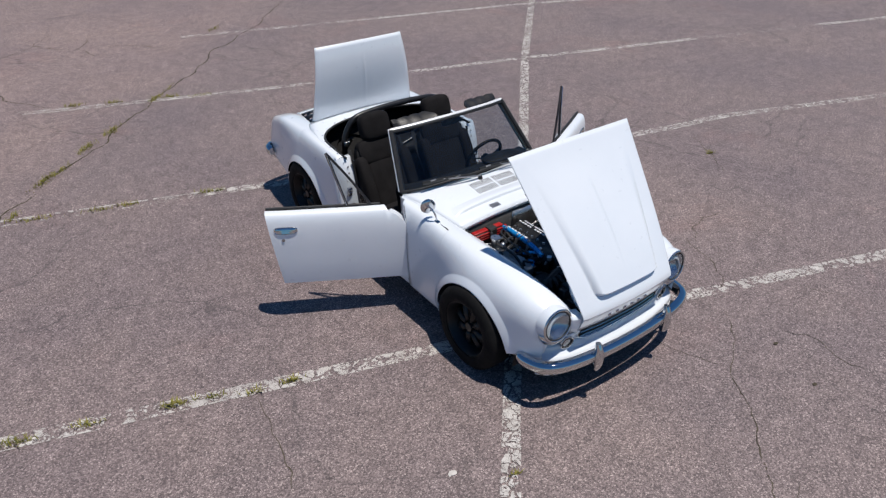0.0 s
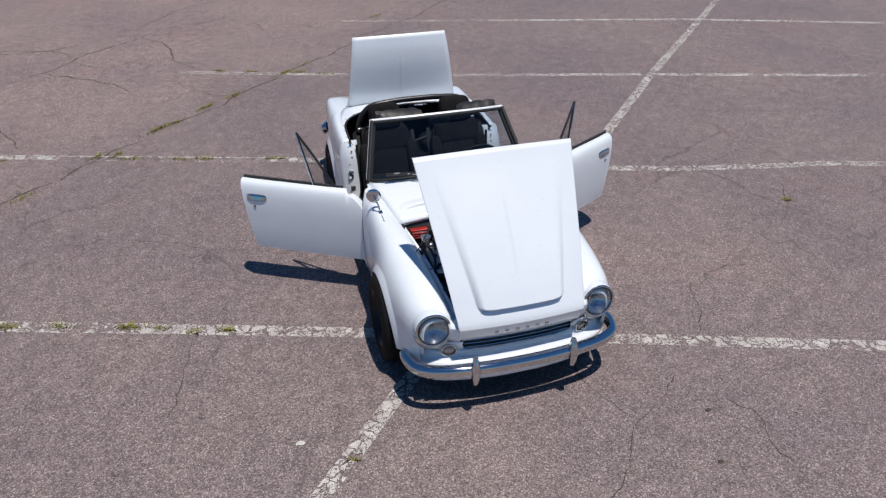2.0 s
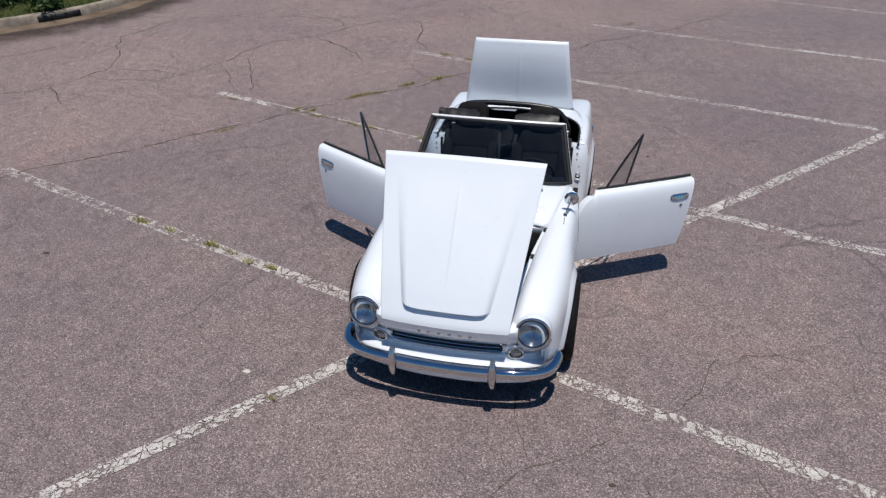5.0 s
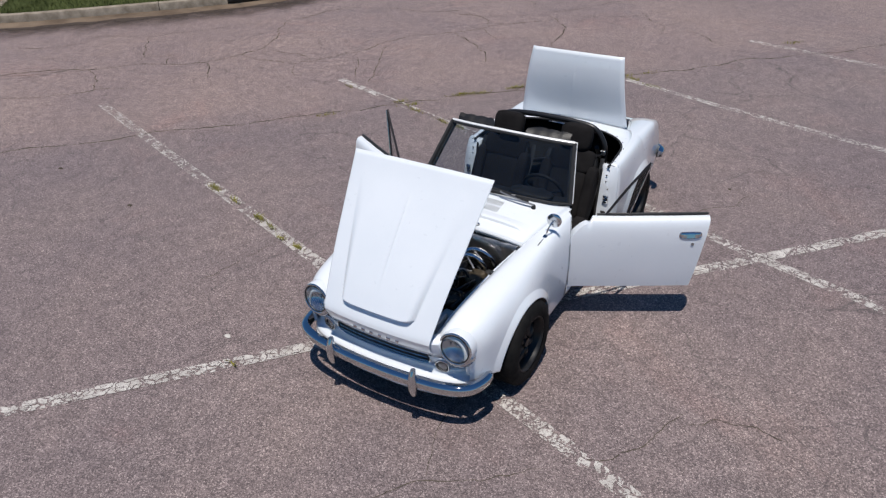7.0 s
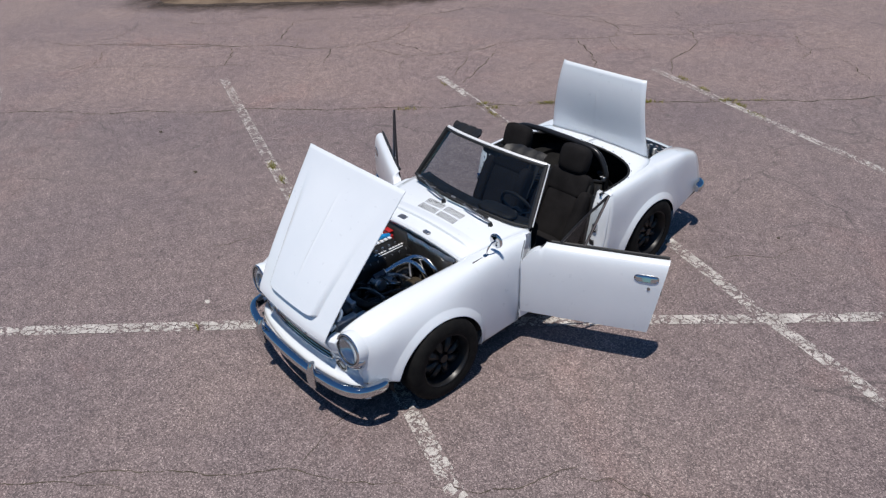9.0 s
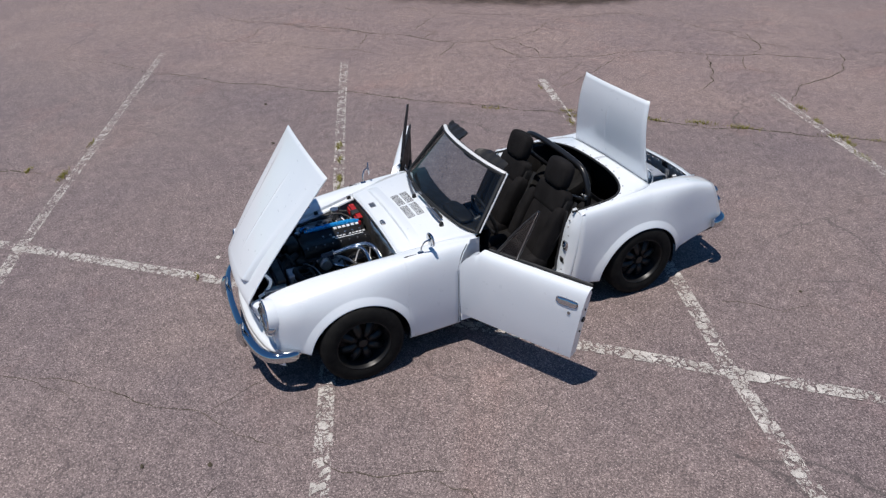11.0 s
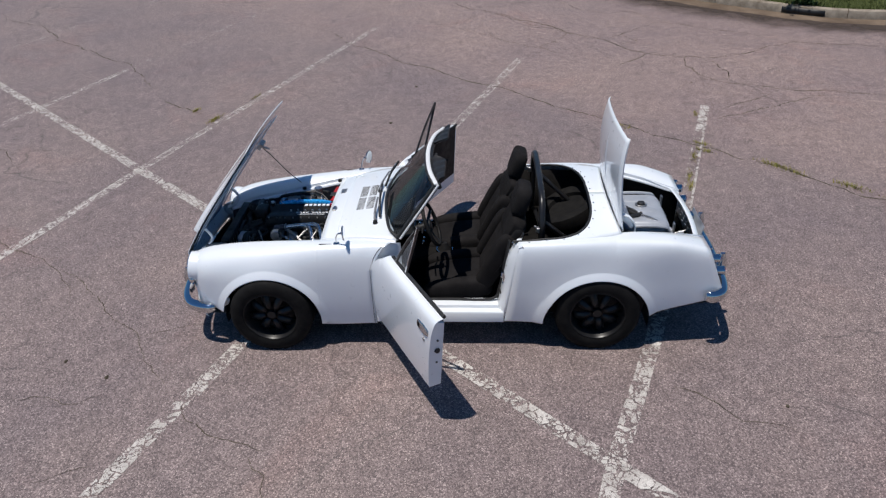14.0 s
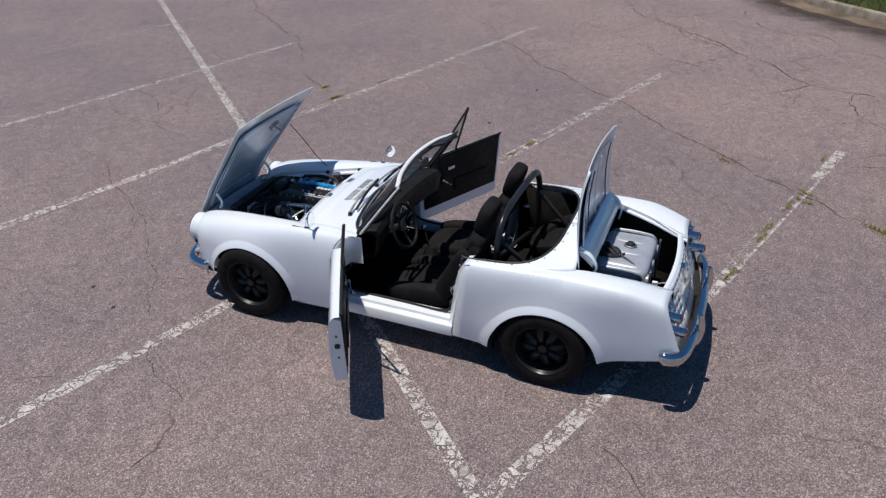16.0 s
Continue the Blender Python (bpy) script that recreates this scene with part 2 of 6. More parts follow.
def stain_material(name, colour, strength):
    """Dirt washed over the asphalt, thinning towards the strip's outer edge."""
    m = mat(name, colour, 0.95, spec=0.2)
    k = Nodes(m)
    across = k.t.nodes.new("ShaderNodeSeparateXYZ")
    uv = k.t.nodes.new("ShaderNodeUVMap")
    k.link(uv.outputs[0], across.inputs[0])
    blot = k.ramp(k.noise(1.6, 6, 0.6), (0.25, 0.25), (0.7, 1.25))
    amount = k.math("MULTIPLY", k.math("MULTIPLY", k.math("POWER", across.outputs[0], 1.5), blot), strength)
    clear = k.t.nodes.new("ShaderNodeBsdfTransparent")
    ms = k.t.nodes.new("ShaderNodeMixShader")
    k.link(k.math("MINIMUM", amount, 1.0), ms.inputs[0])
    k.link(clear.outputs[0], ms.inputs[1])
    k.link(k.b.outputs[0], ms.inputs[2])
    k.link(ms.outputs[0], k.out.inputs[0])
    return m


def paint_material():
    m = mat("white_paint", (0.80, 0.80, 0.81), 0.32, coat=1.0)
    k = Nodes(m)
    k.colour(k.ramp(k.noise(3.0, 5), (0.3, (0.735, 0.780, 0.825)), (0.7, (0.775, 0.815, 0.855))))
    k.rough(k.ramp(k.noise(22, 4), (0.3, 0.27), (0.7, 0.36)))
    k.bump(k.noise(1.8, 2), 0.05, 0.02)
    return m


def varied(name, c0, c1, scale, rough=(0.5, 0.7), metal=0.0, bump=0.15, depth=0.003, spec=0.5, fine=None):
    m = mat(name, c0, rough[0], metal, spec=spec)
    k = Nodes(m)
    k.colour(k.ramp(k.noise(scale, 6, 0.6), (0.32, c0), (0.68, c1)))
    k.rough(k.ramp(k.noise(scale * 2.3, 4), (0.3, rough[0]), (0.7, rough[1])))
    if bump:
        k.bump(k.noise(fine or scale * 6, 4), bump, depth)
    return m


def glass_material(name, tint, gloss=1.0):
    m = mat(name, tint, 0.0)
    k = Nodes(m)
    clear = k.t.nodes.new("ShaderNodeBsdfTransparent")
    clear.inputs[0].default_value = (*tint, 1)
    shine = k.t.nodes.new("ShaderNodeBsdfGlossy")
    shine.inputs["Roughness"].default_value = 0.02
    lw = k.t.nodes.new("ShaderNodeLayerWeight")
    lw.inputs[0].default_value = 0.5
    edge = k.math("MULTIPLY_ADD", k.math("POWER", lw.outputs["Facing"], 4.0), 0.55, 0.045)
    ms = k.t.nodes.new("ShaderNodeMixShader")
    k.link(k.math("MULTIPLY", edge, gloss), ms.inputs[0])
    k.link(clear.outputs[0], ms.inputs[1])
    k.link(shine.outputs[0], ms.inputs[2])
    k.link(ms.outputs[0], k.out.inputs[0])
    return m


ASPHALT, WHITE = asphalt_material(), paint_material()
PAINTLINE, WORN = line_material("road_paint", 0.585), line_material("worn_road_paint", 0.575, 0.03)
FADED, GHOST = line_material("faded_road_paint", 0.585, 0.095), line_material("ghost_road_paint", 0.495, 0.06)
SILT = stain_material("gutter_silt", (0.060, 0.046, 0.038), 1.5)
CHROME = varied("chrome", (0.54, 0.555, 0.57), (0.62, 0.63, 0.64), 6, (0.02, 0.06), 1.0, 0.01)
TRIM = varied("satin_bright_trim", (0.84, 0.84, 0.83), (0.90, 0.90, 0.89), 12, (0.30, 0.42), 0.25, 0.02)
SLOT = varied("grey_slot", (0.07, 0.072, 0.08), (0.11, 0.112, 0.12), 20, (0.6, 0.8), 0, 0.0)
FRAME = varied("black_window_trim", (0.016, 0.014, 0.015), (0.034, 0.030, 0.031), 30, (0.30, 0.42), 0.2, 0.05)
REFLECTOR = varied("lamp_reflector", (0.46, 0.50, 0.55), (0.60, 0.64, 0.68), 30, (0.10, 0.22), 0.95, 0.0)
MIRROR = varied("mirror_silver", (0.84, 0.87, 0.86), (0.88, 0.90, 0.89), 10, (0.015, 0.03), 1.0, 0.0)
ALU = varied("cast_aluminium", (0.48, 0.48, 0.48), (0.66, 0.66, 0.67), 20, (0.25, 0.45), 1.0, 0.1)
STEEL = varied("dull_steel", (0.30, 0.30, 0.31), (0.45, 0.44, 0.43), 18, (0.35, 0.55), 1.0, 0.1)
TANK = varied("silver_tank_paint", (0.36, 0.385, 0.425), (0.46, 0.485, 0.525), 6, (0.34, 0.48), 0.35, 0.08)
RUBBER = varied("tyre_rubber", (0.006, 0.006, 0.0065), (0.013, 0.0125, 0.012), 14, (0.65, 0.9), 0, 0.2, spec=0.12)
SEAL = varied("black_rubber", (0.010, 0.010, 0.011), (0.02, 0.02, 0.02), 20, (0.45, 0.6), 0, 0.05)
RIM = varied("black_wheel_paint", (0.008, 0.008, 0.0085), (0.014, 0.014, 0.015), 10, (0.32, 0.45), 0.0, 0.03, spec=0.35)
BAR = varied("black_tube_paint", (0.010, 0.010, 0.011), (0.020, 0.020, 0.022), 10, (0.28, 0.4), 0.2, 0.03)
VINYL = varied("black_vinyl", (0.0075, 0.0074, 0.0078), (0.0145, 0.0140, 0.0142), 9, (0.48, 0.68), 0, 0.25, 0.002, spec=0.16, fine=320)
PADDED = varied("shiny_black_vinyl", (0.010, 0.0095, 0.010), (0.018, 0.0175, 0.0175), 9, (0.40, 0.52), 0, 0.5, 0.004, spec=0.4, fine=40)
CLOTH = varied("black_seat_cloth", (0.0085, 0.0079, 0.0083), (0.0165, 0.0153, 0.0158), 7, (0.75, 0.92), 0, 0.5, 0.002, spec=0.10, fine=420)
CARPET = varied("black_carpet", (0.008, 0.0076, 0.0076), (0.016, 0.0150, 0.0145), 12, (0.9, 1.0), 0, 0.6, 0.004, spec=0.04, fine=260)
BAY = varied("black_bay_paint", (0.012, 0.012, 0.013), (0.030, 0.029, 0.028), 8, (0.4, 0.65), 0, 0.1)
RED = varied("red_plastic", (0.26, 0.008, 0.010), (0.42, 0.018, 0.018), 20, (0.3, 0.45), 0, 0.05)
BLUE = varied("blue_anodised", (0.010, 0.24, 0.62), (0.02, 0.36, 0.78), 20, (0.2, 0.35), 0.35, 0.05)
# white hood underside, with its bluish shade mixed into the base colour
UNDER = varied("shaded_white_underside", (0.27, 0.37, 0.50), (0.38, 0.48, 0.62), 4, (0.16, 0.28), 0, 0.10)
NAVY = varied("wing_shade_and_hose_navy", (0.022, 0.026, 0.040), (0.040, 0.046, 0.066), 6, (0.35, 0.5), 0, 0.1)
COVER = varied("black_cam_cover_paint", (0.006, 0.006, 0.0065), (0.012, 0.012, 0.0125), 12, (0.42, 0.55), 0, 0.25, spec=0.3)
BRASS = varied("brown_heat_shield", (0.06, 0.046, 0.030), (0.13, 0.10, 0.06), 14, (0.4, 0.6), 0.6, 0.15)
GLASS = glass_material("windscreen_glass", (0.62, 0.69, 0.74), 1.0)
CLEAR = glass_material("quarter_glass", (0.70, 0.73, 0.74), 1.6)
LENS = glass_material("lamp_glass", (0.86, 0.89, 0.90), 1.2)
REDLENS = varied("red_lens", (0.30, 0.008, 0.006), (0.40, 0.012, 0.01), 20, (0.08, 0.15), 0, 0.0)
FLECK = varied("paint_fleck", (0.5, 0.47, 0.43), (0.6, 0.57, 0.53), 40, (0.8, 0.9), 0, 0.2)
CONCRETE = varied("kerb_concrete", (0.15, 0.122, 0.092), (0.33, 0.285, 0.23), 5.0, (0.8, 0.95), 0, 0.5, 0.008, spec=0.2, fine=50)
SAND = varied("gutter_concrete", (0.085, 0.060, 0.042), (0.20, 0.150, 0.108), 1.6, (0.85, 1.0), 0, 0.4, 0.006, spec=0.2, fine=60)
SOIL = varied("lawn_soil", (0.035, 0.045, 0.015), (0.06, 0.075, 0.025), 2.0, (0.9, 1.0), 0, 0.6, 0.03, spec=0.1)
GRASS = varied("grass_blades", (0.040, 0.055, 0.015), (0.12, 0.14, 0.045), 5.0, (0.6, 0.8), 0, 0, spec=0.2)
WEED = varied("dry_weed", (0.14, 0.145, 0.03), (0.30, 0.265, 0.068), 9.0, (0.7, 0.9), 0, 0, spec=0.2)
LEAF = varied("shrub_leaves", (0.020, 0.045, 0.010), (0.05, 0.085, 0.02), 6.0, (0.5, 0.7), 0, 0, spec=0.3)
TAR = varied("crack_dirt", (0.045, 0.038, 0.030), (0.11, 0.095, 0.068), 5.0, (0.9, 1.0), 0, 0.3, spec=0.1)
k = Nodes(TAR)
gone = k.math("GREATER_THAN", k.math("ADD", k.math("MULTIPLY", k.noise(2.2, 3, 0.6), 0.62), k.math("MULTIPLY", k.noise(38, 3, 0.6), 0.38)), 0.590)
clear, ms = k.t.nodes.new("ShaderNodeBsdfTransparent"), k.t.nodes.new("ShaderNodeMixShader")
k.link(gone, ms.inputs[0])
k.link(k.b.outputs[0], ms.inputs[1])
k.link(clear.outputs[0], ms.inputs[2])
k.link(ms.outputs[0], k.out.inputs[0])

# ---- ground ----
bm = bmesh.new()
grid(bm, [[(x, y, 0) for x in (-400, -60, -14, 24, 80, 400)] for y in (-400, -60, -14, 24, 80, 400)])
ground = tagged(part("ground", bm, ASPHALT, None), "worn grey asphalt of an old parking lot", "ground", kind="structure")


def across_uv(ob, columns):
    """UV whose u runs over the columns of a sheet made by grid()."""
    me = ob.data
    uv = me.uv_layers.new(name="UVMap")
    for loop in me.loops:
        uv.data[loop.index].uv = ((loop.vertex_index % columns) / (columns - 1), 0.0)


def stripe(points, width, seed, z=0.004, material=PAINTLINE):
    """A painted line on the asphalt with slightly ragged edges."""
    rnd = random.Random(seed)
    P = [Vector((*p, z)) for p in points]
    P = resample(P, max(int(sum((a - b).length for a, b in zip(P, P[1:])) / 0.05), 4))
    rows = []
    for i, p in enumerate(P):
        d = P[min(i + 2, len(P) - 1)] - P[max(i - 2, 0)]
        s = Vector((-d.y, d.x, 0)).normalized() * width / 2
        rows.append([p + s * (1 + rnd.uniform(-0.05, 0.05)), p + s * 0.5, p, p - s * 0.5, p - s * (1 + rnd.uniform(-0.05, 0.05))])
    bm = bmesh.new()
    grid(bm, rows)
    ob = part("parking_line", bm, material, None, smooth=False)
    across_uv(ob, 5)
    return tagged(ob, "cracked and worn white painted parking line on asphalt", "parking line", "parking lines", "structure")


stripe([(-6.0, -7.45), (-4.77, -5.94), (0.542, 0.395), (2.14, 2.33), (4.572, 5.129), (6.72, 7.66), (8.93, 10.10), (16.0, 18.2)], 0.111, 1, 0.006)
# each bay line, from its far end to the near one: points, width and wear of its stretches
for i, (pts, width, material) in enumerate((
        ([(-5.76, 2.04), (-1.6, 0.95), (-0.32, 0.60), (0.52, 0.39)], 0.104, FADED),
        ([(0.56, 0.38), (2.1, 0.02), (3.38, -0.33), (6.6, -1.2)], 0.112, WORN),
        ([(-3.74, 4.65), (-1.16, 3.90), (0.47, 3.44)], 0.118, FADED),
        ([(0.47, 3.44), (2.0, 3.00), (3.61, 2.52), (4.60, 2.22), (5.45, 1.96), (8.7, 1.02)], 0.114, WORN),
        ([(1.5, 6.13), (3.5, 5.48), (4.47, 5.14), (5.48, 4.85), (6.44, 4.66), (7.15, 4.55)], 0.114, WORN),
        ([(7.15, 4.55), (8.92, 3.98), (10.7, 3.40)], 0.108, FADED),
        ([(0.33, 9.42), (0.80, 9.25), (1.9, 8.90)], 0.108, FADED),
        ([(1.9, 8.90), (3.3, 8.48)], 0.100, WORN),
        ([(3.3, 8.48), (4.75, 8.09)], 0.104, FADED),
        ([(4.75, 8.09), (6.7, 7.60), (8.2, 7.17), (9.45, 6.82)], 0.108, WORN),
        ([(9.45, 6.82), (11.7, 6.20)], 0.104, GHOST),
        ([(11.7, 6.20), (13.6, 5.65)], 0.106, WORN),
        ([(2.95, 11.54), (6.05, 10.74)], 0.104, FADED),
        ([(6.05, 10.74), (8.65, 10.09), (11.4, 9.11), (15.0, 7.9)], 0.108, PAINTLINE),
        ([(-7.8, -0.35), (-4.5, -1.2), (-3.2, -1.54)], 0.09, GHOST),
        ([(-3.2, -1.54), (-1.5, -1.96), (0.3, -2.42), (4.5, -3.6)], 0.10, FADED),
        ([(-9.9, -2.9), (-6.6, -3.82), (-3.6, -4.55), (2.5, -6.2)], 0.10, GHOST),
        ([(4.6, 14.5), (9.2, 12.95), (13.1, 11.7)], 0.105, FADED))):
    stripe(pts, width, 10 + i, 0.004, material)
# the third one keeps its paint at its far end and along its outer edge
stripe([(-1.56, 6.99), (-0.95, 6.815), (-0.66, 6.73)], 0.112, 61, 0.006, PAINTLINE)
stripe([(-0.70, 6.785), (0.5, 6.442), (1.50, 6.157)], 0.024, 62, 0.007, WORN)
stripe([(-0.66, 6.73), (0.5, 6.39), (1.50, 6.12)], 0.112, 63, 0.004, GHOST)

# ---- the car: x to its left, y to its rear, z up, from the ground under its middle ----
car = new("convertible_car")
car.matrix_world = pose(2.804, 3.935, 0, 0, 0, 2.0)
tagged(car, "white vintage two-seat roadster with hood, trunk and both doors open", "car")
FA, RA = (-1.145, 0.235), (1.135, 0.215)              # centres of the wheel arches: y, z
RFA, RRA = 0.352, 0.362
W = [(-1.72, 0.585), (-1.62, 0.655), (-1.45, 0.690), (-1.14, 0.708), (-0.8, 0.700), (-0.4, 0.700), (0.1, 0.704), (0.55, 0.702), (1.14, 0.700), (1.5, 0.672), (1.75, 0.646), (1.95, 0.618)]
ZC = [(-1.72, 0.645), (-1.62, 0.690), (-1.4, 0.734), (-1.14, 0.762), (-0.8, 0.790), (-0.4, 0.815), (0.1, 0.815), (0.55, 0.815), (1.0, 0.832), (1.3, 0.835), (1.6, 0.820), (1.8, 0.785), (1.95, 0.745)]
XI = [(-1.72, 0.386), (-1.5, 0.404), (-1.1, 0.448), (-0.78, 0.504), (-0.6, 0.540), (-0.25, 0.600), (0.2, 0.610), (0.57, 0.610), (0.95, 0.605), (1.15, 0.580), (1.28, 0.522), (1.55, 0.452), (1.87, 0.366), (1.95, 0.362)]
ZI = [(-1.72, 0.585), (-1.5, 0.655), (-1.1, 0.725), (-0.78, 0.775), (-0.4, 0.825), (0.2, 0.818), (0.57, 0.818), (1.0, 0.838), (1.3, 0.835), (1.6, 0.790), (1.87, 0.725), (1.95, 0.712)]
ZB = [(-1.72, 0.34), (-1.5, 0.30), (-1.42, 0.25), (-0.8, 0.180), (-0.4, 0.190), (0.5, 0.215), (0.8, 0.215), (1.4, 0.25), (1.5, 0.272), (1.7, 0.328), (1.95, 0.390)]


def bottom(y):
    """The lower edge of the body's side, with the wheel arches."""
    z = table(y, ZB)
    for (c, zc), r in ((FA, RFA), (RA, RRA)):
        if abs(y - c) < r:
            z = max(z, zc + math.sqrt(r * r - (y - c) ** 2))
    return z


def section(y, z0=None, n=72, upto=None, inner=True):
    """The left side of the body at y, from its lower edge up over the shoulder to the edge of the opening."""
    w, zc, xi, zi = table(y, W), table(y, ZC), table(y, XI), table(y, ZI)
    zb = bottom(y) if z0 is None else z0
    zm, xk = 0.50, min(w - 0.105, xi + 0.075) if y < 0.9 else w - 0.13
    xk = max(xk, xi + 0.02)
    f = max(0.0, min(1.0, (y - 1.10) / 0.55))             # crisper shoulders towards the tail
    f = f * f * (3 - 2 * f)
    e1, e2 = 0.62 - 0.30 * f, 0.80 - 0.40 * f
    xk += 0.03 * f
    pts = []
    th0 = 0.0
    if zb < zm:
        for i in range(9):
            z = zb + (zm - zb) * i / 8
            pts.append((w - 0.022 * ((zm - z) / 0.30) ** 2, z))
    else:
        th0 = math.asin(min(1.0, ((zb - zm) / (zc - zm)) ** (1 / e2)))
    for i in range(25):
        th = th0 + (math.pi / 2 - th0) * i / 24
        pts.append((xk + (w - xk) * max(math.cos(th), 0.0) ** e1, zm + (zc - zm) * math.sin(th) ** e2))
    if inner:
        for i in range(1, 6):
            t = i / 5
            pts.append((xk + (xi - xk) * t, zc + (zi - zc) * t * t))
    out = resample([(x, y, z) for x, z in pts], n)
    for p in out:                                     # rolled lip of the wheel arches
        for (c, z1), r in ((FA, RFA), (RA, RRA)):
            d = math.hypot(p.y - c, p.z - z1) - r
            if p.z > 0.2 and d < 0.28:
                k = max(0.0, min(1.0, (0.052 - d) / 0.052))
                p.x += 0.020 * k + 0.010 * math.exp(-(max(d, 0) / 0.085) ** 2)
    return out


def stations(a, b, step=0.045):
    """Even steps from a to b, close together where the arches start and end."""
    ys = {round(a + (b - a) * i / max(int((b - a) / step), 1), 4) for i in range(max(int((b - a) / step), 1) + 1)}
    for (c, _), r in ((FA, RFA), (RA, RRA)):
        for k in range(-12, 13):
            y = c + r * math.sin(k / 12 * math.pi / 2)
            if a < y < b:
                ys.add(round(y, 4))
        for k in range(9):
            for y in (c - r - 0.002 - 0.010 * k, c + r + 0.002 + 0.010 * k):
                if a < y < b:
                    ys.add(round(y, 4))
        for k in range(-30, 31):
            y = c + r * k / 30
            if a < y < b:
                ys.add(round(y, 4))
    ys = sorted(ys)
    return [y for i, y in enumerate(ys) if i == 0 or y - ys[i - 1] > 0.0012]


def mirrored(rows, side):
    return [[(p[0] * side, p[1], p[2]) for p in row] for row in rows]


DOOR_F, DOOR_R = -0.405, 0.56


def drop(y):
    """How far the door's upper edge falls towards the hinge."""
    u = max(0.0, min(1.0, 1 - (y - DOOR_F) / 0.185))
    return 0.165 * (0.75 * (1 - math.sqrt(1 - u * u)) + 0.25 * u * u)


def split_row(y):
    """A section of the wing with one of its points at the height of the door's front shoulder."""
    row, zs = section(y, n=120), 0.806 - drop(DOOR_F)
    k = next(i for i, p in enumerate(row) if p.z > zs)
    a, b = row[k - 1], row[k]
    m = a.lerp(b, (zs - a.z) / (b.z - a.z))
    return resample(row[:k] + [m], 36)[:-1] + resample([m] + row[k:], 37)


HEAD = (0.522, -1.70, 0.560)
for side in (1, -1):
    # front wing
    bm = bmesh.new()
    rows = [section(y) if y < -0.79 else split_row(y) for y in stations(-1.69, DOOR_F)]
    vs = grid(bm, mirrored(rows, side))
    # its upper rear part sweeps on to the windscreen
    upper = [rows[-1][35:]] + [section(y, z0=0.806 - drop(y) + 0.030 * math.sin(math.pi * min(1, (y - DOOR_F) / 0.182)) ** 0.7, n=37) for y in [DOOR_F + 0.164 * (i / 18) ** 1.7 for i in range(1, 19)]]
    grid(bm, mirrored(upper, side))
    # rounded front end of the wing, down to the lamp
    last = [Vector(p) for p in rows[0]]
    mid = Vector((HEAD[0], HEAD[1], 0.52))
    steps = [last]
    for f, dy in ((0.93, -0.016), (0.84, -0.026), (0.74, -0.030)):
        steps.append([Vector((mid.x + (p.x - mid.x) * f, p.y + dy + 0.10 * (p.z - 0.60) * (1 - f) + 0.30 * max(0.0, 0.50 - (mid.z + (p.z - mid.z) * f)), mid.z + (p.z - mid.z) * f)) for p in last])
    grid(bm, mirrored(steps, side))
    bmesh.ops.remove_doubles(bm, verts=bm.verts, dist=0.0005)
    part("front_wing", bm, WHITE, car, solid=0.003)
    # painted edge turned inwards along the door's front corner
    bm = bmesh.new()
    rows = []
    for x, y, z in [r[0] for r in upper]:
        xi = min(x - 0.004, 0.607)
        rows.append([(side * (x + (xi - x) * u), y + 0.004 * (u > 0), z - dz) for u, dz in ((0.0, 0.0), (0.12, 0.006), (0.55, 0.010), (1.0, 0.016), (1.0, 0.07), (1.0, 0.22))])
    x, y, z = upper[-1][0]
    rows.append([(side * (x + (0.603 - x) * u), y + 0.030, z - dz) for u, dz in ((0.6, 0.004), (0.7, 0.008), (0.85, 0.012), (1.0, 0.018), (1.0, 0.07), (1.0, 0.22))])
    grid(bm, rows)
    part("wing_flange", bm, WHITE, car, solid=0.002)
    # thin dark line laid on the wing for the shadow gap at the door's front edge
    bm = bmesh.new()
    gap = [(side * p.x, DOOR_F - 0.016, p.z) for p in section(DOOR_F - 0.016, n=60) if 0.19 < p.z < 0.652]
    tube(bm, gap + [(side * (r[1][0] + 0.001), r[1][1] - 0.010, r[1][2] + 0.004) for r in upper[6:13]], 0.0024, 6)
    part("gap_shadow_line", bm, SEAL, car)
    # rear quarter, with the slanted edge of the door opening
    bm = bmesh.new()
    rows = []
    for y in stations(DOOR_R + 0.019, 1.95):
        row = section(y)
        k = max(0.0, 1 - (y - DOOR_R) / 0.25)
        for p in row:
            p.y += k * ((p.z - 0.80) * 0.16)
        rows.append(row)
    for row in rows:                                  # the tail leans forward towards its top
        for p in row:
            if p.y > 1.6:
                p.y += (p.y - 1.6) / 0.35 * (0.52 - p.z) * 0.40
    grid(bm, mirrored(rows, side))
    part("rear_wing", bm, WHITE, car, solid=0.003)
    # sill under the door
    bm = bmesh.new()
    prof = [(0.30, 0.20), (0.60, 0.195), (0.672, 0.198), (0.686, 0.210), (0.688, 0.278), (0.682, 0.290), (0.640, 0.297), (0.634, 0.316), (0.555, 0.322), (0.545, 0.26)]
    grid(bm, [[(x * side, y, z) for x, z in prof] for y in (DOOR_F + 0.003, -0.1, 0.2, 0.49)])
    part("sill", bm, WHITE, car, bevel=0.004, solid=0.002)

# hood, open, hinged at its front edge: (y, z) along its middle, up the lip and on to the tip
LIP = [(-1.762, 0.486), (-1.786, 0.540), (-1.8085, 0.591)]
HOODP = [(-1.8085, 0.591), (-1.797, 0.622), (-1.752, 0.692), (-1.655, 0.832), (-1.440, 1.115), (-1.195, 1.432)]


